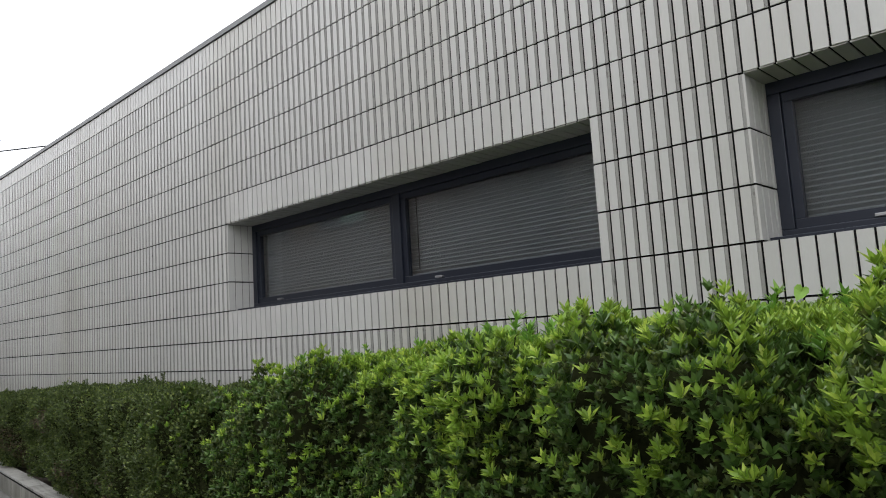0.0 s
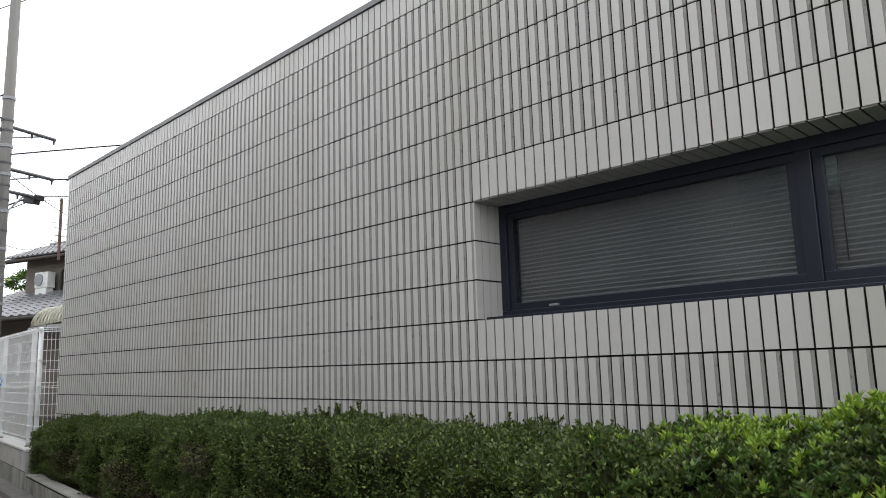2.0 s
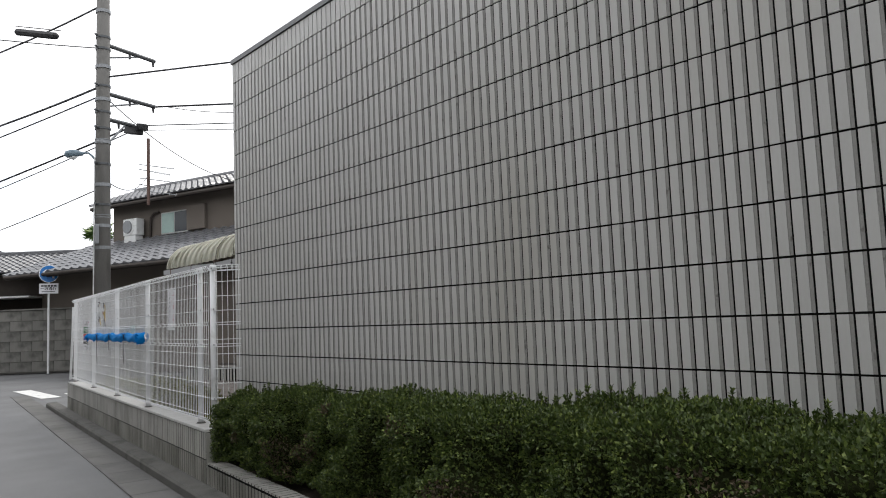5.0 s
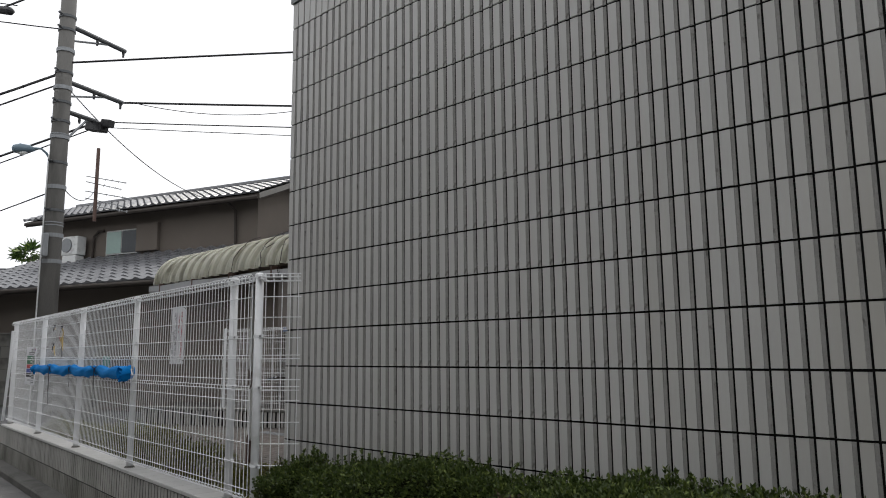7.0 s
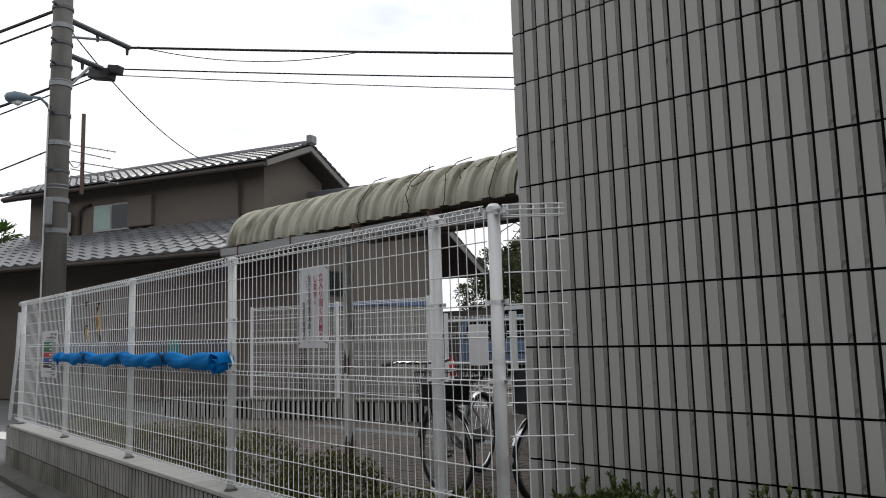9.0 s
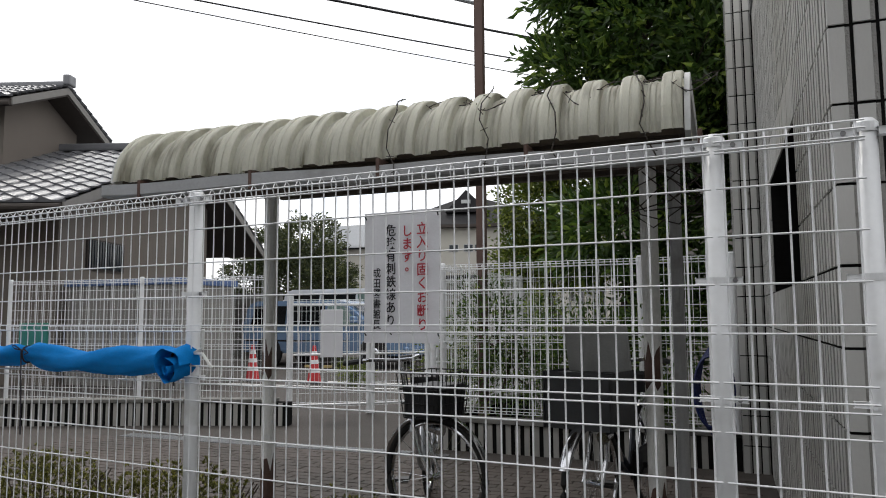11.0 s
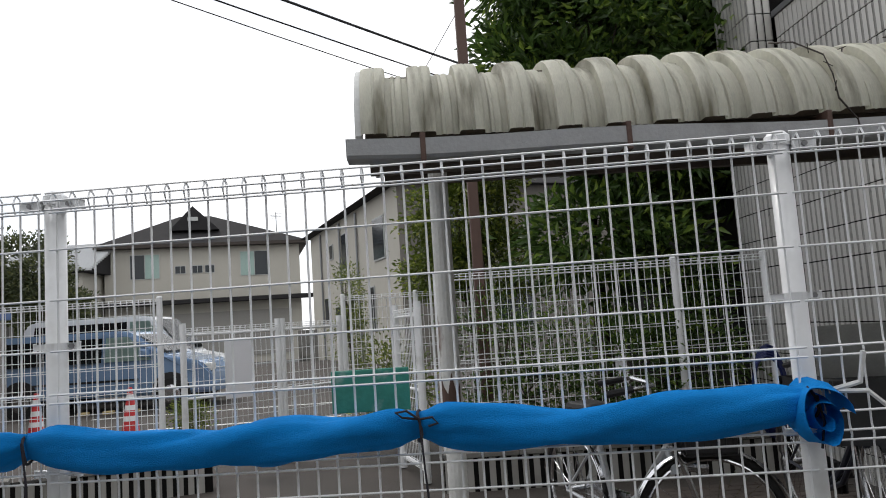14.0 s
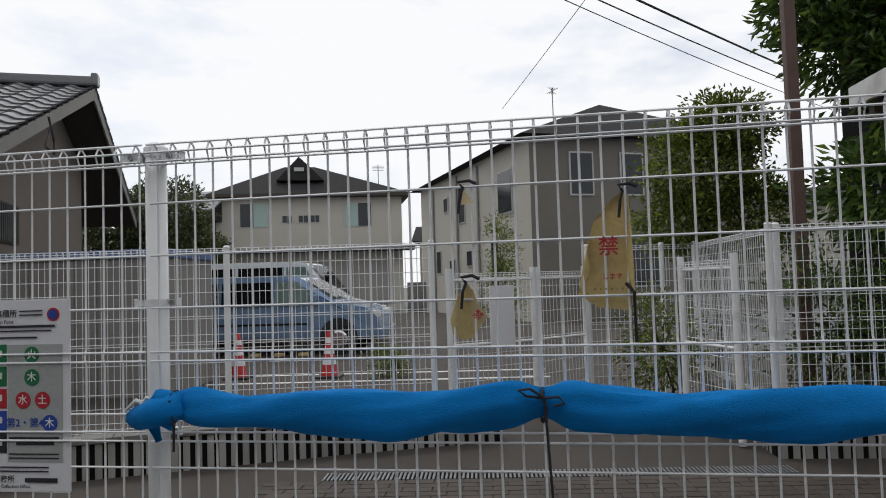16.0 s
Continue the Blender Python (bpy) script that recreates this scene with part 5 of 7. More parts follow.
    tube_path(bm, [(2.2, 0.3, 4.15), (2.25, 0.35, 3.85), (2.2, 0.62, 3.68), (2.2, 0.1, 3.7), (2.22, 0.3, 4.0)], 0.016, seg=6)
    part("service_wire", bm, M_CABLE, h)


UPPER = 1.15
old_house()


def far_house():
    h = empty("beige_house", label="two-storey beige house with dark hipped roof and green curtains", category="house")
    a, b = Vector((-22.5, 43.7, 0)), Vector((-9.75, 46.5, 0))
    u = (b - a).normalized()
    nrm = Vector((u.y, -u.x, 0))
    L = (b - a).length
    m = Matrix(((u.x, -nrm.x, 0, a.x), (u.y, -nrm.y, 0, a.y), (0, 0, 1, 0), (0, 0, 0, 1)))
    part("wall", boxed(0.5, L - 0.5, 0.7, 9, 0, 7.75, 0, m), M_PALEWALL, h)
    bm = bmesh.new()
    P = [(0, 0, 7.85), (L, 0, 7.85), (L, 9.7, 7.85), (0, 9.7, 7.85), (L * 0.36, 4.8, 10.35), (L * 0.52, 4.8, 10.35)]
    v = [bm.verts.new(m @ Vector(p)) for p in P]
    for f in ((0, 1, 5, 4), (1, 2, 5), (2, 3, 4, 5), (3, 0, 4)):
        bm.faces.new([v[i] for i in f])
    bm.faces.new([v[i] for i in (3, 2, 1, 0)])
    r = part("roof", bm, M_SLATE, h)
    part("eave_board", boxed(-0.02, L + 0.02, -0.02, 9.72, 7.65, 7.845, 0, m), M_HOUSETRIM, h)
    bm = bmesh.new()
    extrude_profile(bm, [(L * 0.33, 8.9), (L * 0.57, 8.9), (L * 0.445, 10.5)], 1.4, 4.8, "y")
    bm.transform(m)
    part("dormer", bm, M_SLATE, r)
    part("dormer_vent", boxed(L * 0.42, L * 0.47, 1.30, 1.39, 9.5, 9.75, 0, m), M_WINFRAME, r)
    wins = ((0.155, 5.75, 1.7, 1.5, 1), (0.36, 6.0, 0.6, 0.45, 0), (0.44, 6.0, 0.6, 0.45, 0), (0.50, 6.0, 0.55, 0.45, 0), (0.67, 5.7, 1.75, 1.55, 2))
    for fx, z, w, hh, c in wins:
        window_unit(h, m @ Matrix.Translation((L * fx, 0.7, z)), w, hh, curtain=c == 1, half=c == 2)
    part("lower_eave", boxed(-0.2, L + 0.2, -0.6, 0.69, 4.0, 4.25, 0, m), M_SLATE, h)
    part("shutter", boxed(L * 0.33, L * 0.9, 0.6, 0.695, 0.5, 3.4, 0, m), M_TIN, h)
    bm = bmesh.new()
    tube_between(bm, m @ Vector((L * 0.86, 3, 8.6)), m @ Vector((L * 0.86, 3, 10.2)), 0.03, seg=6)
    for k in range(4):
        tube_between(bm, m @ Vector((L * 0.86 - 0.4, 3, 9.8 + 0.1 * k)), m @ Vector((L * 0.86 + 0.4, 3, 9.8 + 0.1 * k)), 0.015, seg=4)
    part("aerial", bm, M_METAL, h)


def right_house():
    h = empty("tan_house", label="tall tan house with a dark roof and tiled front", category="house")
    # corner seen between its two faces
    c = Vector((-3.41, 23.0, 0))
    far = Vector((-8.2, 36.5, 0))
    u = (far - c).normalized()
    v = Vector((u.y, -u.x, 0))
    L = (far - c).length
    m = Matrix(((u.x, v.x, 0, c.x), (u.y, v.y, 0, c.y), (0, 0, 1, 0), (0, 0, 0, 1)))
    part("wall", boxed(0, L, 0.0, 9.0, 0, 6.55, 0, m), M_PALEWALL, h)
    part("front_tiles", boxed(-0.03, -0.002, 0.0, 9.0, 0, 6.55, 0, m), M_GREYWALL, h)
    bm = bmesh.new()
    P = [(-0.5, -0.5, 6.55), (L + 0.5, -0.5, 6.55), (L + 0.5, 9.5, 6.55), (-0.5, 9.5, 6.55), (3.2, 4.5, 8.6), (L - 3.2, 4.5, 8.6)]
    vv = [bm.verts.new(m @ Vector(p)) for p in P]
    for f in ((0, 1, 5, 4), (1, 2, 5), (2, 3, 4, 5), (3, 0, 4), (3, 2, 1, 0)):
        bm.faces.new([vv[i] for i in f])
    part("roof", bm, M_SLATE, h)
    side = m @ Matrix(((-1, 0, 0, 0), (0, -1, 0, 0), (0, 0, 1, 0), (0, 0, 0, 1)))
    for x, z, w, hh in ((1.6, 4.2, 1.3, 1.5), (7.0, 4.3, 0.7, 1.5), (9.5, 5.0, 0.5, 0.6), (10.8, 2.2, 0.6, 1.0), (6.2, 2.4, 0.6, 0.6), (3.2, 1.6, 0.6, 1.6), (8.6, 1.2, 0.7, 1.5)):
        part("window", boxed(x - 0.06, x + w + 0.06, -0.05, -0.002, z - 0.06, z + hh + 0.06, 0, m), M_WINFRAME, h)
        part("pane", boxed(x, x + w, -0.065, -0.051, z, z + hh, 0, m), M_PANE, h)
    for y, z, w, hh in ((1.5, 4.6, 0.8, 1.4), (3.45, 4.6, 0.8, 1.4), (3.6, 1.4, 1.4, 1.6)):
        part("window", boxed(-0.08, -0.031, y - 0.06, y + w + 0.06, z - 0.06, z + hh + 0.06, 0, m), M_WINFRAME, h)
        part("pane", boxed(-0.095, -0.081, y, y + w, z, z + hh, 0, m), M_PANE, h)
    for x in (5.2, 8.0, 11.8):
        bm = bmesh.new()
        tube_between(bm, m @ Vector((x, -0.07, 0)), m @ Vector((x, -0.07, 6.4)), 0.05, seg=8)
        part("downpipe", bm, M_METAL, h)
    bm = bmesh.new()
    tube_between(bm, m @ Vector((2.2, 2.0, 7.2)), m @ Vector((2.2, 2.0, 8.9)), 0.02, seg=6)
    for k in range(5):
        tube_between(bm, m @ Vector((1.7, 2.0 - 0.1 * k, 8.75)), m @ Vector((2.7, 2.0 + 0.1 * k, 8.8)), 0.012, seg=4)
    part("aerial", bm, M_METAL, h)


far_house()
right_house()


# ---- utility pole and lines ----
PX, PY = -9.3, 1.48
up = empty("utility_pole", label="tall concrete utility pole with steel arms and cables", category="utility pole")
bm = bmesh.new()
tube_between(bm, (PX, PY, 0), (PX, PY, 11.5), 0.165, 0.11, seg=20)
for f in bm.faces:
    f.smooth = len(f.verts) == 4
part("shaft", bm, M_POLE, up)
for z in (3.1, 3.55, 4.4, 5.3, 6.2, 6.9, 8.1):
    bm = bmesh.new()
    tube_between(bm, (PX, PY, z), (PX, PY, z + 0.07), 0.178 - z * 0.004, seg=20)
    part("steel_band", bm, M_METAL, up)
for z in (4.0, 4.85, 5.6, 5.95, 6.5, 7.3, 7.55):
    bm = bmesh.new()
    tube_between(bm, (PX, PY, z), (PX, PY, z + 0.045), 0.175 - z * 0.004, seg=20)
    tube_between(bm, (PX + 0.1, PY - 0.14, z + 0.022), (PX + 0.16, PY - 0.2, z + 0.022), 0.022, seg=6)
    tube_between(bm, (PX - 0.1, PY + 0.14, z + 0.022), (PX - 0.18, PY + 0.12, z + 0.022), 0.018, seg=6)
    part("clamp_band", bm, M_POLEFIT, up)
for z in (3.75, 3.80, 5.38):
    bm = bmesh.new()
    tube_between(bm, (PX, PY, z), (PX, PY, z + 0.018), 0.172 - z * 0.004, seg=20)
    part("wire_wrap", bm, M_METAL, up)
AD = Vector((-0.35, 0.94, 0))
for z, ln in ((7.45, 1.3), (6.4, 1.3), (5.85, 0.75)):
    bm = bmesh.new()
    o = Vector((PX, PY, z))
    tube_between(bm, o, o + AD * ln, 0.045, seg=8)
    arm = part("cross_arm", bm, M_POLEFIT, up)
    bm = bmesh.new()
    tube_between(bm, o + Vector((0, 0, -0.3 if z > 6 else -0.65)), o + AD * ln * 0.75, 0.02, seg=6)
    part("brace", bm, M_METAL, arm)
    for f in (0.5, 0.97):
        bm = bmesh.new()
        q = o + AD * ln * f
        tube_between(bm, q + Vector((0, 0, -0.02)), q + Vector((0, 0, -0.14)), 0.03, 0.02, seg=8)
        part("insulator", bm, M_BLACKPLASTIC, arm)
bm = bmesh.new()
tube_path(bm, [(PX, PY - 0.1, 4.88), (PX - 0.01, PY - 0.19, 5.02), (PX - 0.03, PY - 0.27, 5.09), (PX - 0.05, PY - 0.38, 5.08)], 0.02, seg=8)
part("lamp_arm", bm, M_LAMPBLUE, up)
bm = bmesh.new()
lo = Vector((PX - 0.05, PY - 0.36, 5.06))
tube_path(bm, [lo, lo + Vector((-0.03, -0.08, 0.01)), lo + Vector((-0.08, -0.2, 0.0)), lo + Vector((-0.12, -0.29, -0.02)), lo + Vector((-0.13, -0.32, -0.03))], 0.08, seg=14, radii=[0.03, 0.06, 0.085, 0.07, 0.03])
lamp = part("street_lamp_head", bm, M_LAMPBLUE, up, "blue-grey street lamp housing", smooth=True)
bm = bmesh.new()
tube_path(bm, [lo + Vector((-0.05, -0.12, -0.05)), lo + Vector((-0.07, -0.17, -0.075)), lo + Vector((-0.1, -0.25, -0.06))], 0.05, seg=12, radii=[0.03, 0.055, 0.03])
part("lens", bm, M_FASCIA, lamp)
jb = Vector((PX, PY, 5.78)) + AD * 0.72
jm = Matrix.Translation(jb) @ pose(0, 0, 0, 0, 12, 20)
part("junction_box", boxed(-0.16, 0.26, -0.09, 0.09, -0.12, 0.06, 0.02, jm), M_BLACKPLASTIC, up)
part("junction_box", boxed(0.2, 0.42, -0.07, 0.07, -0.02, 0.12, 0.02, jm), M_BLACKPLASTIC, up)
part("foot_bracket", boxed(PX + 0.1, PX + 0.2, PY - 0.2, PY - 0.12, 3.2, 3.6, 0.02), M_METAL, up)
bm = bmesh.new()
tube_path(bm, [(PX + 0.02, PY - 0.19, 0.1), (PX + 0.02, PY - 0.175, 3.4), (PX + 0.02, PY - 0.16, 5.0)], 0.012, seg=6)
part("conduit", bm, M_FASCIA, up)
# closures hanging on the cable over the road
cl = empty("cable_closure", label="long dark cable closure hanging over the road", category="cable closure")
bm = bmesh.new()
tube_path(bm, [(-10.7, 0.12, 7.86), (-10.65, 0.15, 7.84), (-9.85, 0.7, 7.62), (-9.8, 0.74, 7.61)], 0.07, seg=8, radii=[0.03, 0.075, 0.075, 0.03])
part("body", bm, M_BLACKPLASTIC, cl)
bm = bmesh.new()
tube_between(bm, (-10.7, 0.12, 7.98), (-9.75, 0.78, 7.72), 0.01, seg=5)
part("hanger", bm, M_CABLE, cl)


def cable(a, b, sag, r=0.016, n=20, name="overhead_cable"):
    a, b = Vector(a), Vector(b)
    bm = bmesh.new()
    pts = []
    for i in range(n + 1):
        f = i / n
        p = a.lerp(b, f)
        p.z -= sag * 4 * f * (1 - f)
        pts.append(p)
    tube_path(bm, pts, r, seg=5)
    return tagged(part(name, bm, M_CABLE), "black overhead service cable in the sky", "cable")


A0, A1, A2 = (Vector((PX, PY, z)) + AD * ln for z, ln in ((7.45, 1.3), (6.4, 1.3), (5.85, 0.75)))
cable((PX, PY, 6.72), (14, 29.7, 8.45), -0.45, 0.02)
cable(A1 + Vector((0.1, 0.1, 0.02)), A1 + Vector((2.6, 2.9, 0.0)), 0.22, 0.008)
cable(A1, (14, 29.7, 7.7), 0.35, 0.022)
cable(A2, (14, 29.2, 7.3), 0.5, 0.012)
cable(A2 + Vector((0, 0, -0.1)), (14, 29.0, 6.9), 0.6, 0.008)
cable((PX, PY, 6.55), (-40, -6, 9.6), 0.9, 0.024)
cable((PX, PY, 6.35), (-40, -9, 5.6), 0.5)
cable(A2, (-42, -8, 4.3), 0.5, 0.022)
cable(A2 + Vector((0, 0, -0.1)), (-42, -8, 4.0), 0.6, 0.012)
cable((PX, PY, 8.3), (-34, -7, 11.8), 1.4, 0.02)
cable((PX, PY, 7.35), (-20, -6.0, 10.8), 0.25, 0.012)
cable((-8.6, 2.5, 11.5), (-30, -12, 9.0), 0.3, 0.014)
cable((-8.6, 2.5, 11.2), (-30, -11, 8.2), 0.3, 0.014)
cable((PX, PY, 6.35), (-13.4, 6.35, 5.65), 0.3, 0.010)
cable((PX, PY, 4.4), (-36, -2, 4.6), 0.4, 0.012)
cable((PX, PY, 4.6), (-20.2, 6.15, 7.0), 0.4, 0.010)
cable((-4.2, 24.6, 7.9), (-1.0, 14.8, 9.98), 0.05, 0.010)


# ---- unseen houses added across the street, behind the camera, to darken the tiled wall ----
def unseen_street_house(x0, x1, y0, y1, h, mat, roof):
    b = empty("unseen_opposite_house", label="unseen plain two-storey house added across the street to block sky light", category="house")
    part("wall", boxed(x0, x1, y0, y1, 0, h), mat, b)
    bm = bmesh.new()
    extrude_profile(bm, [(y0 - 0.5, h), (y1 + 0.5, h), ((y0 + y1) / 2, h + 1.8)], x0 - 0.4, x1 + 0.4)
    part("roof", bm, roof, b)
    n = int((x1 - x0) / 3)
    for k in range(n):
        for z in (1.0, 4.0):
            m = Matrix(((-1, 0, 0, x0 + 2.4 + k * 3), (0, -1, 0, y1), (0, 0, 1, z), (0, 0, 0, 1)))
            window_unit(b, m, 1.6, 1.2, half=k % 2 == 0)


unseen_street_house(-34, -22, -18, -7.6, 6.2, M_STUCCO, M_SLATE)
unseen_street_house(-20.5, -9.5, -17, -7.0, 6.4, M_GREYWALL, M_SLATE)
unseen_street_house(-8.0, 2.6, -18, -6.6, 6.6, M_STUCCO, M_KAWARA)
unseen_street_house(4.2, 9.0, -19, -8.6, 5.8, M_GREYWALL, M_SLATE)
# the gap left before this one lets more sky light onto the wall
unseen_street_house(16.5, 27, -20, -9.5, 6.0, M_PALEWALL, M_SLATE)

# ---- far left: block wall, one-way sign, other roofs ----
bwm = Matrix(((0.752, 0.659, 0, -23.05), (-0.659, 0.752, 0, 3.2), (0, 0, 1, 0), (0, 0, 0, 1)))  # face along local y
bw = empty("block_wall", bwm, "stained grey concrete block garden wall", "wall", kind="structure")
brng = random.Random(4)
block_me = None
for r in range(6):
    for c in range(11):
        y0 = -5.0 + c * 0.8 + (0.4 if r % 2 else 0)
        if block_me is None:
            ob = part("block", boxed(-0.05, 0.0, 0.006, 0.794, 0.006, 0.358, 0.008), M_BLOCK, bw)
            block_me = ob.data
        else:
            ob = mesh_ob("block", block_me, None, bw)
        ob.location = (brng.uniform(-0.006, 0.006), y0, 0.05 + r * 0.365)
part("wall_core", boxed(-0.2, -0.03, -5.0, 4.0, 0, 2.25), M_KERB, bw)
part("wall_cap", boxed(-0.25, 0.03, -5.0, 4.0, 2.255, 2.31, 0.01), M_BLOCK, bw)
bw2 = empty("garden_wall", label="dark grey garden wall before the old house", category="wall", kind="structure")
part("wall_core", boxed(-16.4, -12.0, 3.30, 3.45, 0, 1.75), M_BLOCK, bw2)
am = bwm @ pose(0, 0, 0, 0, 0, 90)
annex = empty("tiled_house", am, "old house with grey pan-tile roof behind the block wall", "house")
part("wall", boxed(-9.0, 2.2, 1.7, 5.0, 0, 3.7), M_HOUSETRIM, annex)
kawara_slope(annex, -9.6, 2.8, 0.9, 3.72, 3.3, 4.62)
kawara_slope(annex, -9.6, 2.8, 5.7, 3.72, 3.3, 4.62)
part("ridge", boxed(-9.6, 2.8, 3.18, 3.42, 4.6, 4.76, 0.04), M_KAWARA, annex)
part("lean_to_roof", boxed(-6.0, -0.6, 0.5, 1.69, 2.75, 2.82, 0.01), M_FASCIA, annex)

rs = empty("one_way_sign", label="round blue arrow sign with a white plate on a post", category="road sign")
SGX, SGY = -22.1, 3.34
bm = bmesh.new()
tube_between(bm, (SGX, SGY, 0), (SGX, SGY, 3.85), 0.035, seg=10)
part("post", bm, M_WHITE, rs)
sm = Matrix.Translation((SGX + 0.05, SGY - 0.01, 3.5)) @ pose(0, 0, 0, 0, 0, 78)
bm = bmesh.new()
tube_between(bm, sm @ Vector((0, 0, 0)), sm @ Vector((0, -0.012, 0)), 0.31, seg=28)
disc = part("disc", bm, M_WHITE, rs)
bm = bmesh.new()
tube_between(bm, sm @ Vector((0, -0.0125, 0)), sm @ Vector((0, -0.016, 0)), 0.29, seg=28)
part("disc_face", bm, M_SIGNBLUE, disc)
bm = bmesh.new()
for pts in (((-0.2, 0.06), (-0.08, 0.17), (-0.08, -0.05)), ((-0.09, 0.1), (0.1, 0.1), (0.1, 0.03), (-0.09, 0.03)), ((0.1, 0.1), (0.17, 0.02), (0.17, -0.16), (0.1, -0.16), (0.1, 0.0))):
    bm.faces.new([bm.verts.new(sm @ Vector((x, -0.0175, z))) for x, z in pts])
part("arrow", bm, M_WHITE, disc)
plate = part("plate", boxed(-0.3, 0.3, -0.012, 0, -0.70, -0.34, 0.01, sm), M_SIGN, rs)
for z in (-0.43,):
    for k in range(5):
        part("text_bar", boxed(-0.24 + k * 0.1, -0.16 + k * 0.1, -0.016, -0.0125, z - 0.025, z + 0.03, 0, sm), M_BLACK, plate)
part("text_bar", boxed(-0.22, 0.2, -0.016, -0.0125, -0.64, -0.62, 0, sm), M_BLACK, plate)


def simple_roof_house(x0, x1, y0, y1, h, rise, mat, roofmat, label):
    b = empty("distant_house", label=label, category="house")
    part("wall", boxed(x0, x1, y0, y1, 0, h), mat, b)
    bm = bmesh.new()
    extrude_profile(bm, [(y0 - 0.6, h - 0.1), (y1 + 0.6, h - 0.1), ((y0 + y1) / 2, h + rise)], x0 - 0.6, x1 + 0.6)
    part("roof", bm, roofmat, b)
    return b


simple_roof_house(-42, -30, -3, 3.8, 4.6, 1.4, M_STUCCO, M_KAWARA, "old single-storey house with grey tiled roof")
pale = simple_roof_house(-27.2, -22.4, 42, 50, 6.2, 2.0, M_PALEWALL, M_SLATE, "small pale house with a light striped roof behind the trees")
for k in range(16):
    f = k / 16
    part("roof_course", boxed(-27.9, -21.7, 41.35 + 4.6 * f, 41.35 + 4.6 * f + 0.27, 6.16 + 2.1 * f, 6.26 + 2.1 * f + 0.06), M_PALEROOF, pale)
simple_roof_house(-60, -40, 20, 32, 5.0, 1.6, M_PALEWALL, M_SLATE, "distant pale house with dark roof")
simple_roof_house(-10, -2, 56, 64, 5.2, 1.4, M_PALEWALL, M_SLATE, "distant pale house between its neighbours")
simple_roof_house(6, 22, 40, 52, 5.5, 1.6, M_PALEWALL, M_SLATE, "distant pale house beyond the trees")
bm = bmesh.new()
tube_between(bm, (-20.2, 6.15, 5.9), (-20.2, 6.15, 8.35), 0.06, seg=8)
mast2 = empty("roof_aerial", label="dark roof mast with a many-pronged aerial", category="aerial")
part("mast", bm, M_RUST, mast2)
bm = bmesh.new()
for k, (z, ln) in enumerate(((7.35, 1.0), (7.15, 0.85), (6.85, 1.2), (6.6, 0.95), (6.4, 1.1))):
    c = Vector((-20.2, 6.15, z))
    d = Vector((0.62, 0.72, -0.16 - 0.05 * (k % 2)))
    tube_between(bm, c - d * 0.35, c + d * ln, 0.016, seg=5)
    for q in range(4):
        p = c + d * ln * (0.3 + 0.22 * q)
        tube_between(bm, p + Vector((-0.12, 0.06, 0.07)), p - Vector((-0.12, 0.06, 0.07)), 0.010, seg=4)
part("aerial", bm, M_METAL, mast2)


# ---- lettering ----
def glyphs(body, size, m, mat, parent, name="lettering"):
    """Flat letters with the built-in font, as a mesh; m puts the middle of the first letter, x along the sign, -y out."""
    c = bpy.data.curves.new("letters", "FONT")
    c.body, c.size, c.align_x, c.align_y = body, size, "CENTER", "CENTER"
    c.resolution_u = 2
    c.offset = size * 0.014
    o = bpy.data.objects.new("letters", c)
    scene.collection.objects.link(o)
    me = bpy.data.meshes.new_from_object(o.evaluated_get(bpy.context.evaluated_depsgraph_get()))
    bpy.data.objects.remove(o)
    bpy.data.curves.remove(c)
    me.transform(m @ Matrix(((1, 0, 0, 0), (0, 0, -1, 0), (0, 1, 0, 0), (0, 0, 0, 1))))
    me.materials.clear()
    return mesh_ob(name, me, mat, parent)


glyphs("一方通行", 0.125, sm @ Matrix.Translation((-0.01, -0.0165, -0.53)), M_BLACK, plate)


def fence_frame(x, z, out):
    """A frame on the fence plane at x: local x along the fence, -y to the road."""
    p = Vector((x, fence_y(x), z)) + SD * out
    return Matrix(((SX.x, -SD.x, 0, p.x), (SX.y, -SD.y, 0, p.y), (0, 0, 1, p.z), (0, 0, 0, 1)))


# barbed wire notice hung inside the mesh
def notice():
    n = empty("warning_notice", label="white sheet with red and black vertical writing tied to the fence", category="notice")
    m = fence_frame(-1.322, 1.668, 0.012)
    w, h = 0.292, 0.445
    bm = bmesh.new()
    g = [[bm.verts.new(m @ Vector((-w / 2 + w * i / 8, 0.003 * math.sin(i * 0.9 + j * 0.5), h / 2 - h * j / 8))) for j in range(9)] for i in range(9)]
    for i in range(8):
        for j in range(8):
            bm.faces.new((g[i][j], g[i][j + 1], g[i + 1][j + 1], g[i + 1][j]))
    part("sheet", bm, M_SIGN, n, smooth=True)
    cols = (("立入り固くお断り", 0.085, 0.155, 0.0455, M_RED), ("します。", 0.027, 0.15, 0.0435, M_RED), ("危険有刺鉄線あり、", -0.037, 0.155, 0.0435, M_BLACK), ("成田図書館長", -0.093, 0.012, 0.035, M_BLACK))
    for text, x, z, step, mat in cols:
        for k, ch in enumerate(text):
            dx, dz = (0.012, 0.012) if ch in "。、" else (0, 0)
            glyphs(ch, step * 0.98, m @ Matrix.Translation((x + dx, -0.0055, z - k * step + dz)), mat, n)
    for x, z in ((-0.14, 0.2), (0.14, 0.2), (-0.14, -0.2), (0.14, -0.2)):
        bm = bmesh.new()
        tube_between(bm, m @ Vector((x, 0.004, z)), m @ Vector((x + 0.012, -0.024, z + 0.01)), 0.0025, seg=5)
        part("tie", bm, M_BLACK, n)


notice()


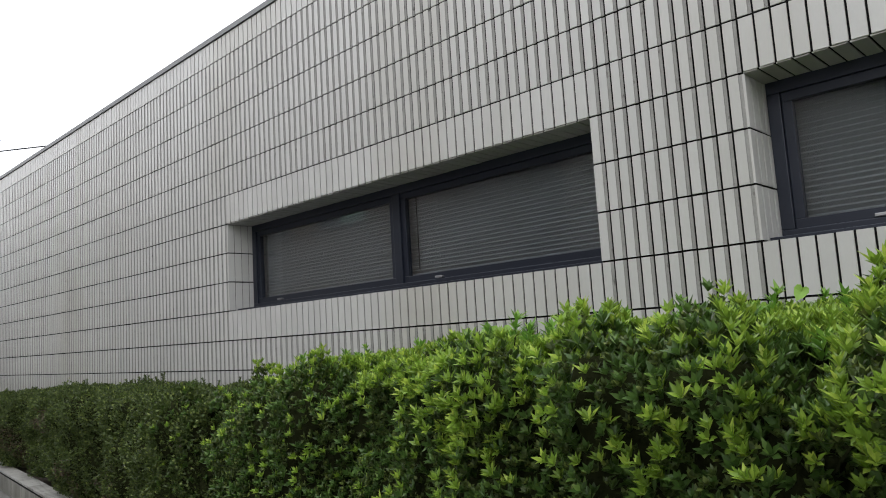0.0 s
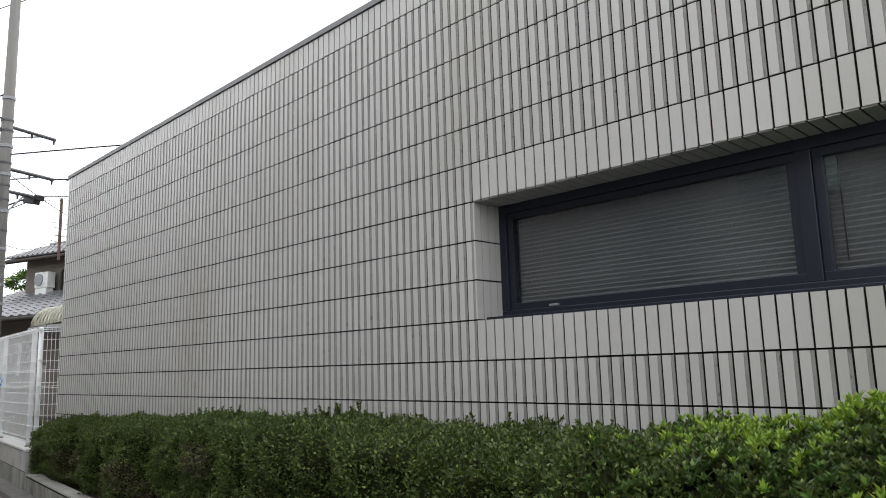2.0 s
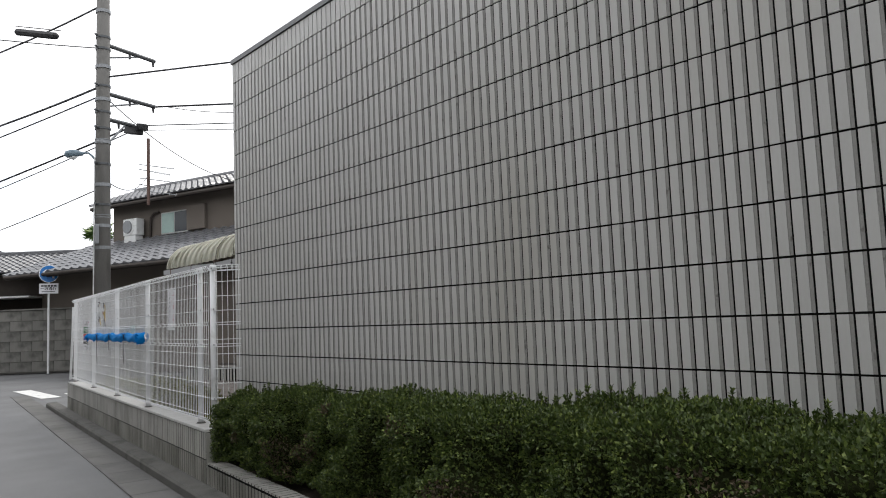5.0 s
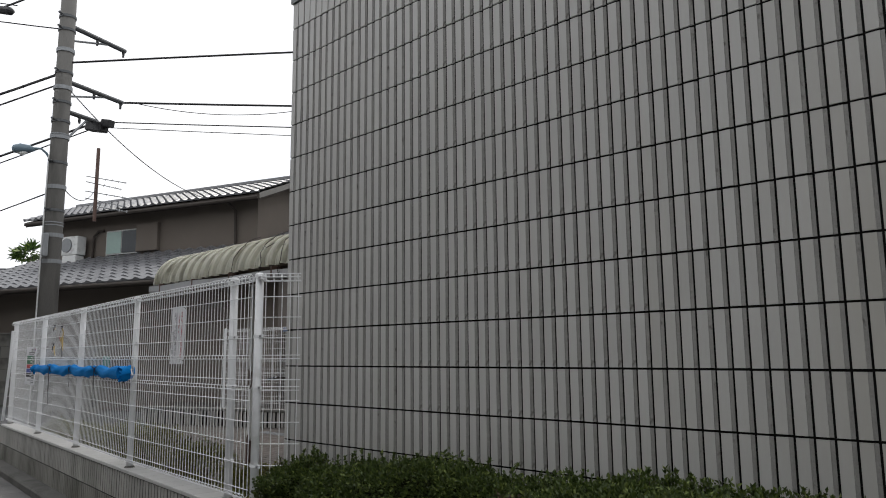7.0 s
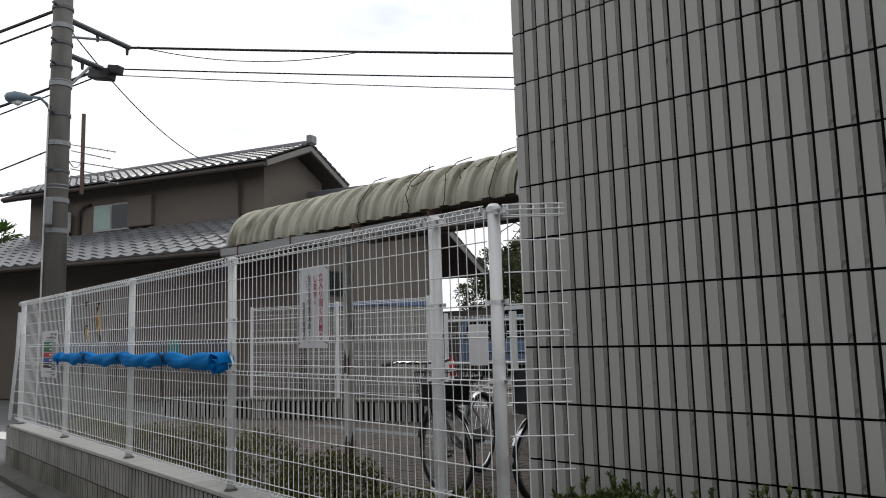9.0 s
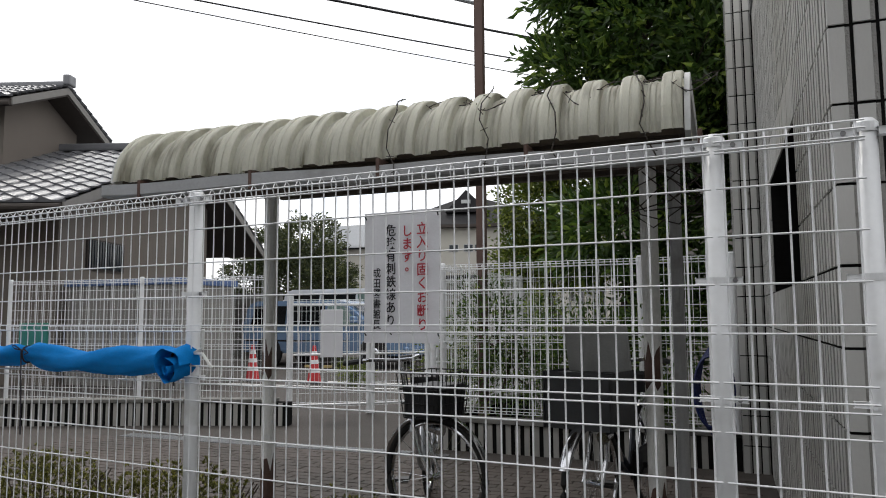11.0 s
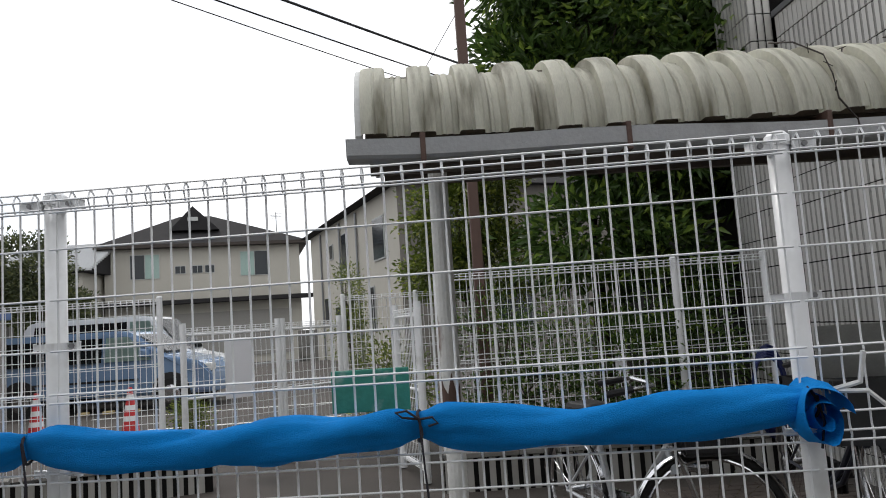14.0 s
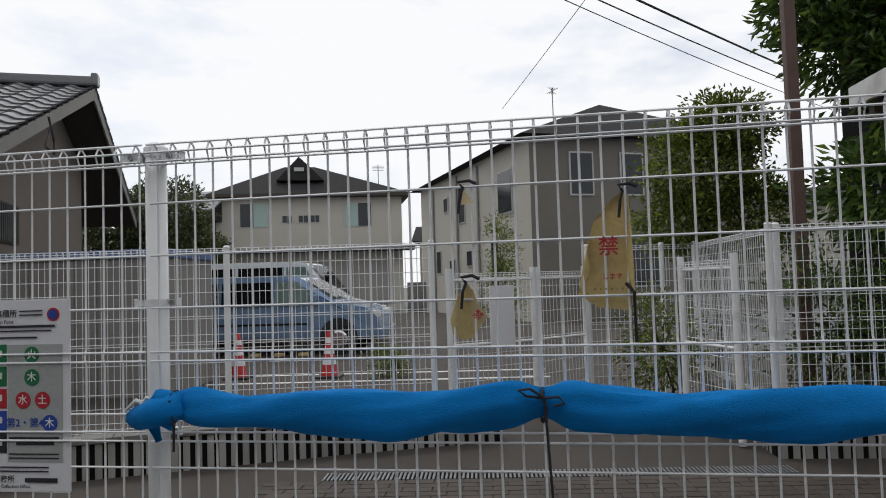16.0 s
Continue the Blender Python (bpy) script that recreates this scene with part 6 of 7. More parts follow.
def waste_sign():
    n = empty("waste_collection_sign", label="white plastic waste collection timetable with coloured round day marks", category="sign")
    m = fence_frame(-6.435, 1.40, 0.045)
    part("plate", boxed(-0.29, 0.275, -0.002, 0.002, -0.24, 0.245, 0.004, m), M_SIGN, n)
    X = 0.275
    grey = material("sign_grey", (0.42, 0.44, 0.43), 0.5)
    green, red, blue = material("sign_green", (0.01, 0.17, 0.06), 0.5), material("sign_bright_red", (0.5, 0.02, 0.03), 0.5), material("sign_blue", (0.02, 0.07, 0.38), 0.5)
    yel = material("sign_lettering_white", (0.8, 0.8, 0.8), 0.5)
    part("panel", boxed(X - 0.175, X - 0.02, -0.0035, -0.0021, -0.165, 0.13, 0, m), grey, n)
    for k, mat in enumerate((green, green, red, blue, M_BLACK)):
        z = 0.106 - 0.056 * k
        part("panel", boxed(X - 0.50, X - 0.178, -0.0035, -0.0021, z - 0.025, z + 0.025, 0, m), mat, n)
        part("lettering_bar", boxed(X - 0.27, X - 0.19, -0.005, -0.0036, z - 0.006, z + 0.010, 0, m), yel, n)
    for ch, x, z, mat in (("火", -0.105, 0.104, green), ("木", -0.105, 0.047, green), ("水", -0.13, -0.010, red), ("土", -0.075, -0.010, red), ("木", -0.055, -0.068, blue)):
        bm = bmesh.new()
        tube_between(bm, m @ Vector((X + x, -0.0036, z)), m @ Vector((X + x, -0.005, z)), 0.021, seg=24)
        part("day_mark", bm, mat, n)
        glyphs(ch, 0.026, m @ Matrix.Translation((X + x, -0.0056, z)), yel, n)
    glyphs("第2・第4", 0.026, m @ Matrix.Translation((X - 0.125, -0.005, -0.068)), blue, n)
    bm = bmesh.new()
    tube_between(bm, m @ Vector((X - 0.045, -0.0021, 0.205)), m @ Vector((X - 0.045, -0.004, 0.205)), 0.017, seg=20)
    part("prohibition_mark", bm, red, n)
    bm = bmesh.new()
    tube_between(bm, m @ Vector((X - 0.045, -0.0041, 0.205)), m @ Vector((X - 0.045, -0.005, 0.205)), 0.0125, seg=20)
    part("prohibition_mark", bm, blue, n)
    glyphs("容器集積所", 0.021, m @ Matrix.Translation((X - 0.2, -0.004, 0.208)), M_BLACK, n)
    glyphs("Collection Point", 0.013, m @ Matrix.Translation((X - 0.2, -0.004, 0.188)), M_BLACK, n)
    for z, x0, x1, hgt in ((0.176, -0.4, -0.04, 0.006), (0.165, -0.4, -0.05, 0.003), (0.148, -0.4, -0.09, 0.004), (0.215, -0.14, -0.075, 0.003), (0.205, -0.14, -0.075, 0.003), (-0.105, -0.17, -0.03, 0.005), (-0.118, -0.15, -0.045, 0.009), (-0.145, -0.17, -0.03, 0.003), (-0.155, -0.17, -0.03, 0.003), (-0.178, -0.4, -0.06, 0.003), (-0.188, -0.4, -0.06, 0.003), (-0.21, -0.125, -0.035, 0.011)):
        part("text_bar", boxed(X + x0, X + x1, -0.005, -0.0036, z - hgt / 2, z + hgt / 2, 0, m), M_BLACK, n)
    glyphs("事務所", 0.02, m @ Matrix.Translation((X - 0.185, -0.004, -0.209)), M_BLACK, n)
    glyphs("Waste Collection Office", 0.012, m @ Matrix.Translation((X - 0.17, -0.004, -0.226)), M_BLACK, n)


waste_sign()


def torn_sheet(pts, m, label, texts=()):
    n = empty("torn_notice", label=label, category="notice")
    bm = bmesh.new()
    vs = [bm.verts.new(m @ Vector((x, 0.012 * math.sin(z * 40 + x * 25), z))) for x, z in pts]
    bm.faces.new(vs)
    bmesh.ops.triangulate(bm, faces=bm.faces[:])
    bmesh.ops.subdivide_edges(bm, edges=bm.edges[:], cuts=2, use_grid_fill=True)
    for v in bm.verts:
        v.co += SD * 0.006 * noise.noise(v.co * 18)
    part("sheet", bm, M_YELLOW, n, smooth=True)
    for text, size, x, z, turn, mat in texts:
        glyphs(text, size, m @ Matrix.Translation((x, -0.022, z)) @ pose(0, 0, 0, 0, turn, 0), mat, n)
    x, z = pts[0]
    bm = bmesh.new()
    c = m @ Vector((x, -0.01, z))
    tube_path(bm, [c, c + Vector((-0.012, -0.012, 0.012)), c + Vector((0.014, 0.0, 0.016)), c + Vector((0.03, -0.01, 0.008))], 0.004, seg=5)
    tube_path(bm, [c, c + Vector((-0.008, -0.01, -0.02)), c + Vector((-0.012, -0.01, -0.06))], 0.0035, seg=5)
    part("tie_cord", bm, M_CORD, n)
    return n


torn_sheet([(0.0, 0.0), (-0.02, -0.012), (-0.066, -0.066), (-0.078, -0.105), (-0.083, -0.129), (-0.076, -0.175), (-0.106, -0.228), (-0.06, -0.258), (0.008, -0.266), (0.02, -0.235), (0.005, -0.19), (0.002, -0.14), (0.008, -0.083), (0.015, -0.01)],
           fence_frame(-4.80, 1.845, 0.05), "large torn faded yellow warning sheet with red print", (("禁", 0.045, -0.036, -0.125, 0, M_RED), ("します", 0.015, -0.03, -0.19, 0, M_RED), ("。。。。。。", 0.012, -0.035, -0.214, 0, M_BLACK)))
bm = bmesh.new()
c = fence_frame(-4.80, 1.64, 0.05).translation
tube_path(bm, [c, c + Vector((0.015, -0.01, -0.02)), c + Vector((0.018, 0, -0.13))], 0.004, seg=5)
tagged(part("loose_cord", bm, M_CORD), "dark frayed cord knotted to the mesh", "cord")
torn_sheet([(0.0, 0.0), (-0.02, -0.03), (-0.042, -0.085), (-0.036, -0.12), (-0.012, -0.132), (0.012, -0.128), (0.03, -0.10), (0.048, -0.078), (0.03, -0.055), (0.015, -0.02)],
           fence_frame(-5.155, 1.652, 0.05), "small torn yellow warning sheet hanging askew", (("禁", 0.022, 0.026, -0.075, 40, M_RED),))
torn_sheet([(0.0, 0.0), (-0.006, -0.04), (0.022, -0.036)], fence_frame(-5.155, 1.87, 0.05), "scrap of yellow sheet tied to the mesh")

gp = empty("green_plate", label="faded green plate fixed behind the mesh", category="plate")
m = fence_frame(-3.28, 1.463, -0.012)
part("plate", boxed(-0.1, 0.1, -0.006, 0.006, -0.055, 0.052, 0.003, m), M_GREENBOX, gp)


# ---- bicycles ----
def bicycle(m, steer, frame_mat, label, box_front=False):
    """Local x forwards, rear axle at x = 0; wheels of 0.66 m."""
    b = empty("bicycle", label=label, category="bicycle", group="parked bicycles")
    R = 0.325

    def wheel(c, turn):
        t = m @ Matrix.Translation(c) @ pose(0, 0, 0, 0, 0, turn)
        bm = bmesh.new()
        tube_path(bm, [t @ Vector((math.cos(a) * R, 0, math.sin(a) * R)) for a in [2 * math.pi * k / 40 for k in range(40)]], 0.018, seg=8, closed=True)
        w = part("wheel", bm, M_TYRE, b)
        bm = bmesh.new()
        tube_path(bm, [t @ Vector((math.cos(a) * (R - 0.026), 0, math.sin(a) * (R - 0.026))) for a in [2 * math.pi * k / 40 for k in range(40)]], 0.011, seg=6, closed=True)
        part("rim", bm, M_CHROME, w)
        bm = bmesh.new()
        for k in range(28):
            a = 2 * math.pi * k / 28
            tube_between(bm, t @ Vector((0, 0.025 * (1 if k % 2 else -1), 0)), t @ Vector((math.cos(a) * (R - 0.03), 0, math.sin(a) * (R - 0.03))), 0.0013, seg=3, caps=False)
        part("spokes", bm, M_CHROME, w)
        bm = bmesh.new()
        tube_between(bm, t @ Vector((0, -0.05, 0)), t @ Vector((0, 0.05, 0)), 0.02, seg=10)
        part("hub", bm, M_CHROME, w)
        bm = bmesh.new()
        A = []
        for k in range(17):
            a = math.radians(20 + 150 * k / 16)
            A.append([t @ Vector((math.cos(a) * (R + o), y, math.sin(a) * (R + o))) for y, o in ((-0.028, 0.022), (-0.014, 0.033), (0.014, 0.033), (0.028, 0.022))])
        rows_ = [[bm.verts.new(p) for p in r] for r in A]
        for r0, r1 in zip(rows_, rows_[1:]):
            for i in range(3):
                bm.faces.new((r0[i], r0[i + 1], r1[i + 1], r1[i]))
        part("mudguard", bm, M_CHROME, w, smooth=True)
        return t

    wheel(Vector((0, 0, R + 0.018)), 0)
    st = Matrix.Translation((0.93, 0, 0)) @ pose(0, 0, 0, 0, 0, steer) @ Matrix.Translation((-0.93, 0, 0))
    t = wheel(st @ Vector((1.08, 0, R + 0.018)), steer)
    bm = bmesh.new()
    P = lambda *a: m @ Vector(a)
    Q = lambda *a: m @ (st @ Vector(a))
    tube_path(bm, [P(0.90, 0, 0.70), P(0.62, 0, 0.42), P(0.42, 0, 0.30)], 0.018, seg=8)
    tube_path(bm, [P(0.90, 0, 0.62), P(0.60, 0, 0.34), P(0.42, 0, 0.27)], 0.016, seg=8)
    tube_between(bm, P(0.42, 0, 0.27), P(0.26, 0, 0.72), 0.017, seg=8)
    for s in (-0.06, 0.06):
        tube_between(bm, P(0.42, 0, 0.27), P(0, s, R + 0.018), 0.010, seg=6)
        tube_between(bm, P(0.28, 0, 0.66), P(0, s, R + 0.018), 0.008, seg=6)
    tube_between(bm, P(0.94, 0, 0.58), P(0.87, 0, 0.80), 0.02, seg=10)
    part("frame", bm, frame_mat, b, smooth=False)
    bm = bmesh.new()
    for s in (-0.055, 0.055):
        tube_path(bm, [Q(0.93, s * 0.8, 0.70), Q(0.97, s, 0.62), Q(1.02, s, 0.46), Q(1.08, s, R + 0.018)], 0.011, seg=6)
    tube_between(bm, Q(0.92, -0.045, 0.70), Q(0.92, 0.045, 0.70), 0.015, seg=6)
    part("fork", bm, M_CHROME, b)
    bm = bmesh.new()
    tube_between(bm, Q(0.87, 0, 0.80), Q(0.85, 0, 0.98), 0.012, seg=8)
    tube_path(bm, [Q(0.66, -0.27, 0.98), Q(0.80, -0.25, 1.0), Q(0.86, -0.08, 0.99), Q(0.86, 0.08, 0.99), Q(0.80, 0.25, 1.0), Q(0.66, 0.27, 0.98)], 0.011, seg=8)
    hb = part("handlebar", bm, M_CHROME, b)
    for s in (-1, 1):
        bm = bmesh.new()
        tube_between(bm, Q(0.64, s * 0.272, 0.978), Q(0.76, s * 0.256, 0.995), 0.016, seg=8)
        part("grip", bm, M_BLACKPLASTIC, hb)
    bm = bmesh.new()
    box(bm, 0.10, 0.36, -0.09, 0.09, 0.79, 0.85, 0.025, m)
    part("saddle", bm, M_BLACKPLASTIC, b)
    bm = bmesh.new()
    tube_between(bm, P(0.26, 0, 0.70), P(0.24, 0, 0.80), 0.013, seg=8)
    part("seat_post", bm, M_CHROME, b)
    bm = boxed(0.03, 0.47, 0.035, 0.055, 0.27, 0.40, 0.02, m)
    part("chain_guard", bm, M_CHROME if not box_front else M_BLACKPLASTIC, b)
    bm = bmesh.new()
    for z in (0.74,):
        for s in (-0.06, 0.0, 0.06):
            tube_between(bm, P(-0.30, s, z), P(0.12, s, z), 0.005, seg=5)
        for x in (-0.3, -0.12, 0.1):
            tube_between(bm, P(x, -0.06, z), P(x, 0.06, z), 0.005, seg=5)
    for s in (-0.06, 0.06):
        tube_between(bm, P(-0.2, s, 0.74), P(0, s, R), 0.005, seg=5)
    part("carrier", bm, M_CHROME, b)
    for s, a in ((-1, 0.5), (1, -0.5)):
        bm = bmesh.new()
        c = Vector((0.42 + 0.12 * a, s * 0.08, 0.27 - 0.12 * a))
        tube_between(bm, P(0.42, s * 0.06, 0.27), m @ c, 0.008, seg=6)
        box(bm, c.x - 0.04, c.x + 0.04, min(c.y, c.y + s * 0.09), max(c.y, c.y + s * 0.09), c.z - 0.012, c.z + 0.012, 0.004, m)
        part("pedal", bm, M_BLACKPLASTIC, b)
    bm = bmesh.new()
    tube_between(bm, Q(1.0, 0.07, 0.60), Q(1.09, 0.07, 0.59), 0.025, 0.036, seg=12)
    part("headlamp", bm, M_CHROME, b)
    if box_front:
        mm = m @ st
        bk = part("crate", boxed(0.93, 1.24, -0.19, 0.19, 0.66, 0.93, 0.015, mm), M_GREYPLASTIC, b, "dark grey plastic front crate")
        bm = boxed(0.0, 0.012, -0.185, 0.185, 0.0, 0.26, 0.004, mm @ Matrix.Translation((0.95, 0, 0.935)) @ pose(0, 0, 0, 0, 12, 0))
        part("lid", bm, M_PALEPLASTIC, bk, "raised pale grey lid")
    else:
        mm = m @ st
        bm = bmesh.new()
        for z, k in ((0.68, 0.8), (0.76, 0.86), (0.84, 0.93), (0.93, 1.0)):
            for a, c in (((-1, -1), (1, -1)), ((1, -1), (1, 1)), ((1, 1), (-1, 1)), ((-1, 1), (-1, -1))):
                tube_between(bm, mm @ Vector((1.08 + a[0] * 0.14 * k, a[1] * 0.18 * k, z)), mm @ Vector((1.08 + c[0] * 0.14 * k, c[1] * 0.18 * k, z)), 0.004, seg=4)
        for i in range(9):
            f = -1 + 2 * i / 8
            for sgn in (-1, 1):
                tube_between(bm, mm @ Vector((1.08 + f * 0.112, sgn * 0.144, 0.68)), mm @ Vector((1.08 + f * 0.14, sgn * 0.18, 0.93)), 0.003, seg=4)
                tube_between(bm, mm @ Vector((1.08 + sgn * 0.112, f * 0.144, 0.68)), mm @ Vector((1.08 + sgn * 0.14, f * 0.18, 0.93)), 0.003, seg=4)
        bk = part("basket", bm, M_BASKET, b, "black wire front basket")
        bk["kind"] = "stuff"
        part("basket_liner", boxed(0.97, 1.19, -0.15, 0.15, 0.685, 0.86, 0.01, mm), M_BLACKPLASTIC, bk)
    return b


M_GREYPLASTIC = material("dark_grey_plastic", (0.042, 0.044, 0.047), 0.55)
M_PALEPLASTIC = material("pale_grey_plastic", (0.46, 0.47, 0.46), 0.5)
M_SILVER = material("silver_bike_paint", (0.52, 0.54, 0.56), 0.3, 0.5, bump=0)
M_NAVY = material("dark_bike_paint", (0.03, 0.035, 0.05), 0.35, 0.2, bump=0)


def bike_pose(rear, head_to):
    d = Vector(head_to) - Vector(rear)
    return Matrix.Translation((rear[0], rear[1], YARD - 0.012)) @ pose(0, 0, 0, 0, 0, math.degrees(math.atan2(d.y, d.x)))


bicycle(bike_pose((-2.28, 2.49), (-1.99, 1.52)), 62, M_SILVER, "silver city bicycle with black basket parked under the shelter")
bicycle(bike_pose((-0.82, 2.75), (-0.98, 1.7)), -8, M_NAVY, "dark bicycle with a grey front crate under the shelter", True)

hose = empty("hose_coil", label="dark blue hose coil hung on the rear fence", category="hose")
bm = bmesh.new()
for k in range(5):
    tube_path(bm, [(-0.42 + 0.13 * math.cos(a) + 0.01 * k, 3.86 + 0.015 * k, 0.92 + (0.28 + 0.02 * k) * math.sin(a)) for a in [2 * math.pi * i / 20 for i in range(20)]], 0.013, seg=6, closed=True)
part("coil", bm, material("blue_hose", (0.006, 0.015, 0.09), 0.4), hose)


# ---- vehicles and cones in the car park ----
def van(m, L, H, paint, label, low=0.0):
    v = empty("parked_van", label=label, category="van", group="parked vans")
    prof = [(-L / 2, 0.34), (-L / 2 - 0.02, 0.7), (-L / 2 + 0.02, 1.1), (-L / 2 + 0.10, H - 0.12), (-L / 2 + 0.3, H), (L / 2 - 1.95, H), (L / 2 - 1.65, H - 0.06), (L / 2 - 0.95, 1.10), (L / 2 - 0.25, 0.93), (L / 2 - 0.04, 0.72), (L / 2, 0.5), (L / 2 - 0.03, 0.3)]
    bm = bmesh.new()
    extrude_profile(bm, [(x, z) for x, z in prof], -0.84, 0.84, "y")
    for vv in bm.verts:
        if vv.co.z > 1.05:
            vv.co.y *= 1 - 0.13 * (vv.co.z - 1.05) / (H - 1.05)
    bmesh.ops.bevel(bm, geom=bm.edges[:], offset=0.05, segments=2, affect="EDGES")
    bm.transform(m)
    body = part("body", bm, paint, v, smooth=False)
    for s in (-1, 1):
        def G(pts, mat, name, o=0.0):
            bm = bmesh.new()
            k = [bm.verts.new(m @ Vector((x, s * (0.846 + o) * (1 - 0.13 * max(0, z - 1.05) / (H - 1.05)), z))) for x, z in pts]
            bm.faces.new(k)
            bmesh.ops.solidify(bm, geom=bm.faces[:], thickness=0.008)
            return part(name, bm, mat, body)
        z0, z1 = 1.02, H - 0.13
        G([(-L / 2 + 0.28, z0), (-L / 2 + 1.35, z0), (-L / 2 + 1.35, z1), (-L / 2 + 0.36, z1)], M_CARGLASS, "side_window")
        G([(-L / 2 + 1.42, z0), (L / 2 - 2.25, z0), (L / 2 - 2.25, z1), (-L / 2 + 1.42, z1)], M_CARGLASS, "side_window")
        G([(L / 2 - 2.18, z0), (L / 2 - 1.22, z0), (L / 2 - 1.72, z1), (L / 2 - 2.18, z1)], M_CURTAIN, "front_window")
        G([(-L / 2 + 0.1, 0.62), (L / 2 - 1.5, 0.62), (L / 2 - 1.5, 0.66), (-L / 2 + 0.1, 0.66)], M_BLACKPLASTIC, "side_trim")
        for xx in (-L / 2 + 0.85, L / 2 - 0.85):
            bm = bmesh.new()
            c0, c1 = m @ Vector((xx, s * 0.66, 0.31)), m @ Vector((xx, s * 0.85, 0.31))
            tube_between(bm, c0, c1, 0.31, seg=24)
            w = part("wheel", bm, M_TYRE, v)
            bm = bmesh.new()
            tube_between(bm, m @ Vector((xx, s * 0.851, 0.31)), m @ Vector((xx, s * 0.865, 0.31)), 0.19, 0.15, seg=12)
            part("hub_cap", bm, M_CHROME, w)
            bm = bmesh.new()
            tube_between(bm, m @ Vector((xx, s * 0.80, 0.36)), m @ Vector((xx, s * 0.848, 0.36)), 0.39, seg=24)
            part("wheel_arch", bm, M_BLACKPLASTIC, body)
        bm = boxed(L / 2 - 1.42, L / 2 - 1.26, s * 0.86 - (0.0 if s > 0 else 0.16), s * 0.86 + (0.16 if s > 0 else 0.0), 1.08, 1.24, 0.03, m)
        part("mirror", bm, paint, body)
        bm = boxed(L / 2 - 0.28, L / 2 - 0.04, s * 0.62 - 0.16, s * 0.62 + 0.16, 0.72, 0.88, 0.04, m)
        part("headlight", bm, M_FASCIA, body)
    bm = bmesh.new()
    k = [bm.verts.new(m @ Vector(p)) for p in ((L / 2 - 1.60, -0.66, H - 0.12), (L / 2 - 1.60, 0.66, H - 0.12), (L / 2 - 0.98, 0.74, 1.15), (L / 2 - 0.98, -0.74, 1.15))]
    for q in k:
        q.co += (m.to_3x3() @ Vector((0.03, 0, 0.03)))
    bm.faces.new(k)
    bmesh.ops.solidify(bm, geom=bm.faces[:], thickness=0.008)
    part("windscreen", bm, M_CARGLASS, body)
    part("bumper", boxed(L / 2 - 0.12, L / 2 + 0.05, -0.8, 0.8, 0.30, 0.52, 0.04, m), paint, body)


van(Matrix.Translation((-9.55, 14.2, YARD - 0.012)) @ pose(0, 0, 0, 0, 0, -3), 4.75, 1.64, M_VANBLUE, "light blue minivan parked behind the mesh fences")
van(Matrix.Translation((-10.0, 16.6, YARD - 0.012)) @ pose(0, 0, 0, 0, 0, -3), 4.8, 2.02, M_VANWHITE, "white minivan parked beside the blue one")
for k in range(3):
    bm = boxed(-9.9 + k * 0.5, -9.7 + k * 0.5, 13.2, 13.34, YARD - 0.012, YARD + 0.05, 0.01)
    tagged(part("wheel_stop_marker", bm, M_YELLOW), "small yellow marker block on the car park", "marker")


def cone(x, y, lean=0):
    c = empty("traffic_cone", label="red traffic cone with white bands", category="traffic cone", group="traffic cones")
    m = Matrix.Translation((x, y, YARD - 0.012))
    part("foot", boxed(-0.19, 0.19, -0.19, 0.19, 0, 0.03, 0.01, m), M_BLACKPLASTIC, c)
    bm = bmesh.new()
    tube_between(bm, m @ Vector((0, 0, 0.03)), m @ Vector((0, 0, 0.7)), 0.13, 0.03, seg=20)
    body = part("body", bm, M_CONE, c)
    for z in (0.2, 0.36, 0.52):
        r = 0.13 - 0.1 * (z - 0.03) / 0.67
        bm = bmesh.new()
        tube_between(bm, m @ Vector((0, 0, z)), m @ Vector((0, 0, z + 0.075)), r + 0.003, r - 0.008, seg=20)
        part("band", bm, M_WHITE, body)


cone(-7.5, 9.65)
cone(-8.95, 9.76)
for y in (9.0, 9.9, 12.2):
    bm = boxed(-9.2, -4.2, y, y + 0.12, YARD - 0.008, YARD - 0.004)
    tagged(part("parking_line", bm, M_PAINT), "white painted parking line", "road marking", kind="structure")

shed = empty("storage_shed", label="grey beige steel storage shed with blue top trim", category="shed")
part("wall", boxed(-11.9, -9.3, 8.0, 9.6, YARD - 0.012, 2.12), M_SHED, shed)
part("roof_trim", boxed(-11.95, -9.25, 7.95, 9.65, 2.122, 2.24, 0.02), M_SHEDBLUE, shed)
for k in range(9):
    part("wall_rib", boxed(-11.85 + k * 0.31, -11.79 + k * 0.31, 7.975, 7.998, YARD, 2.1), M_SHED, shed)
bm = boxed(-30, -13.5, 17.5, 17.7, 0, 2.3)
tagged(part("boundary_wall", bm, M_BLOCK), "grey boundary wall beyond the car park", "wall", kind="structure")
tagged(part("boundary_wall", boxed(-9.0, 14.0, 36.0, 36.2, 0, 1.8), M_BLOCK), "grey boundary wall beyond the car park", "wall", kind="structure")


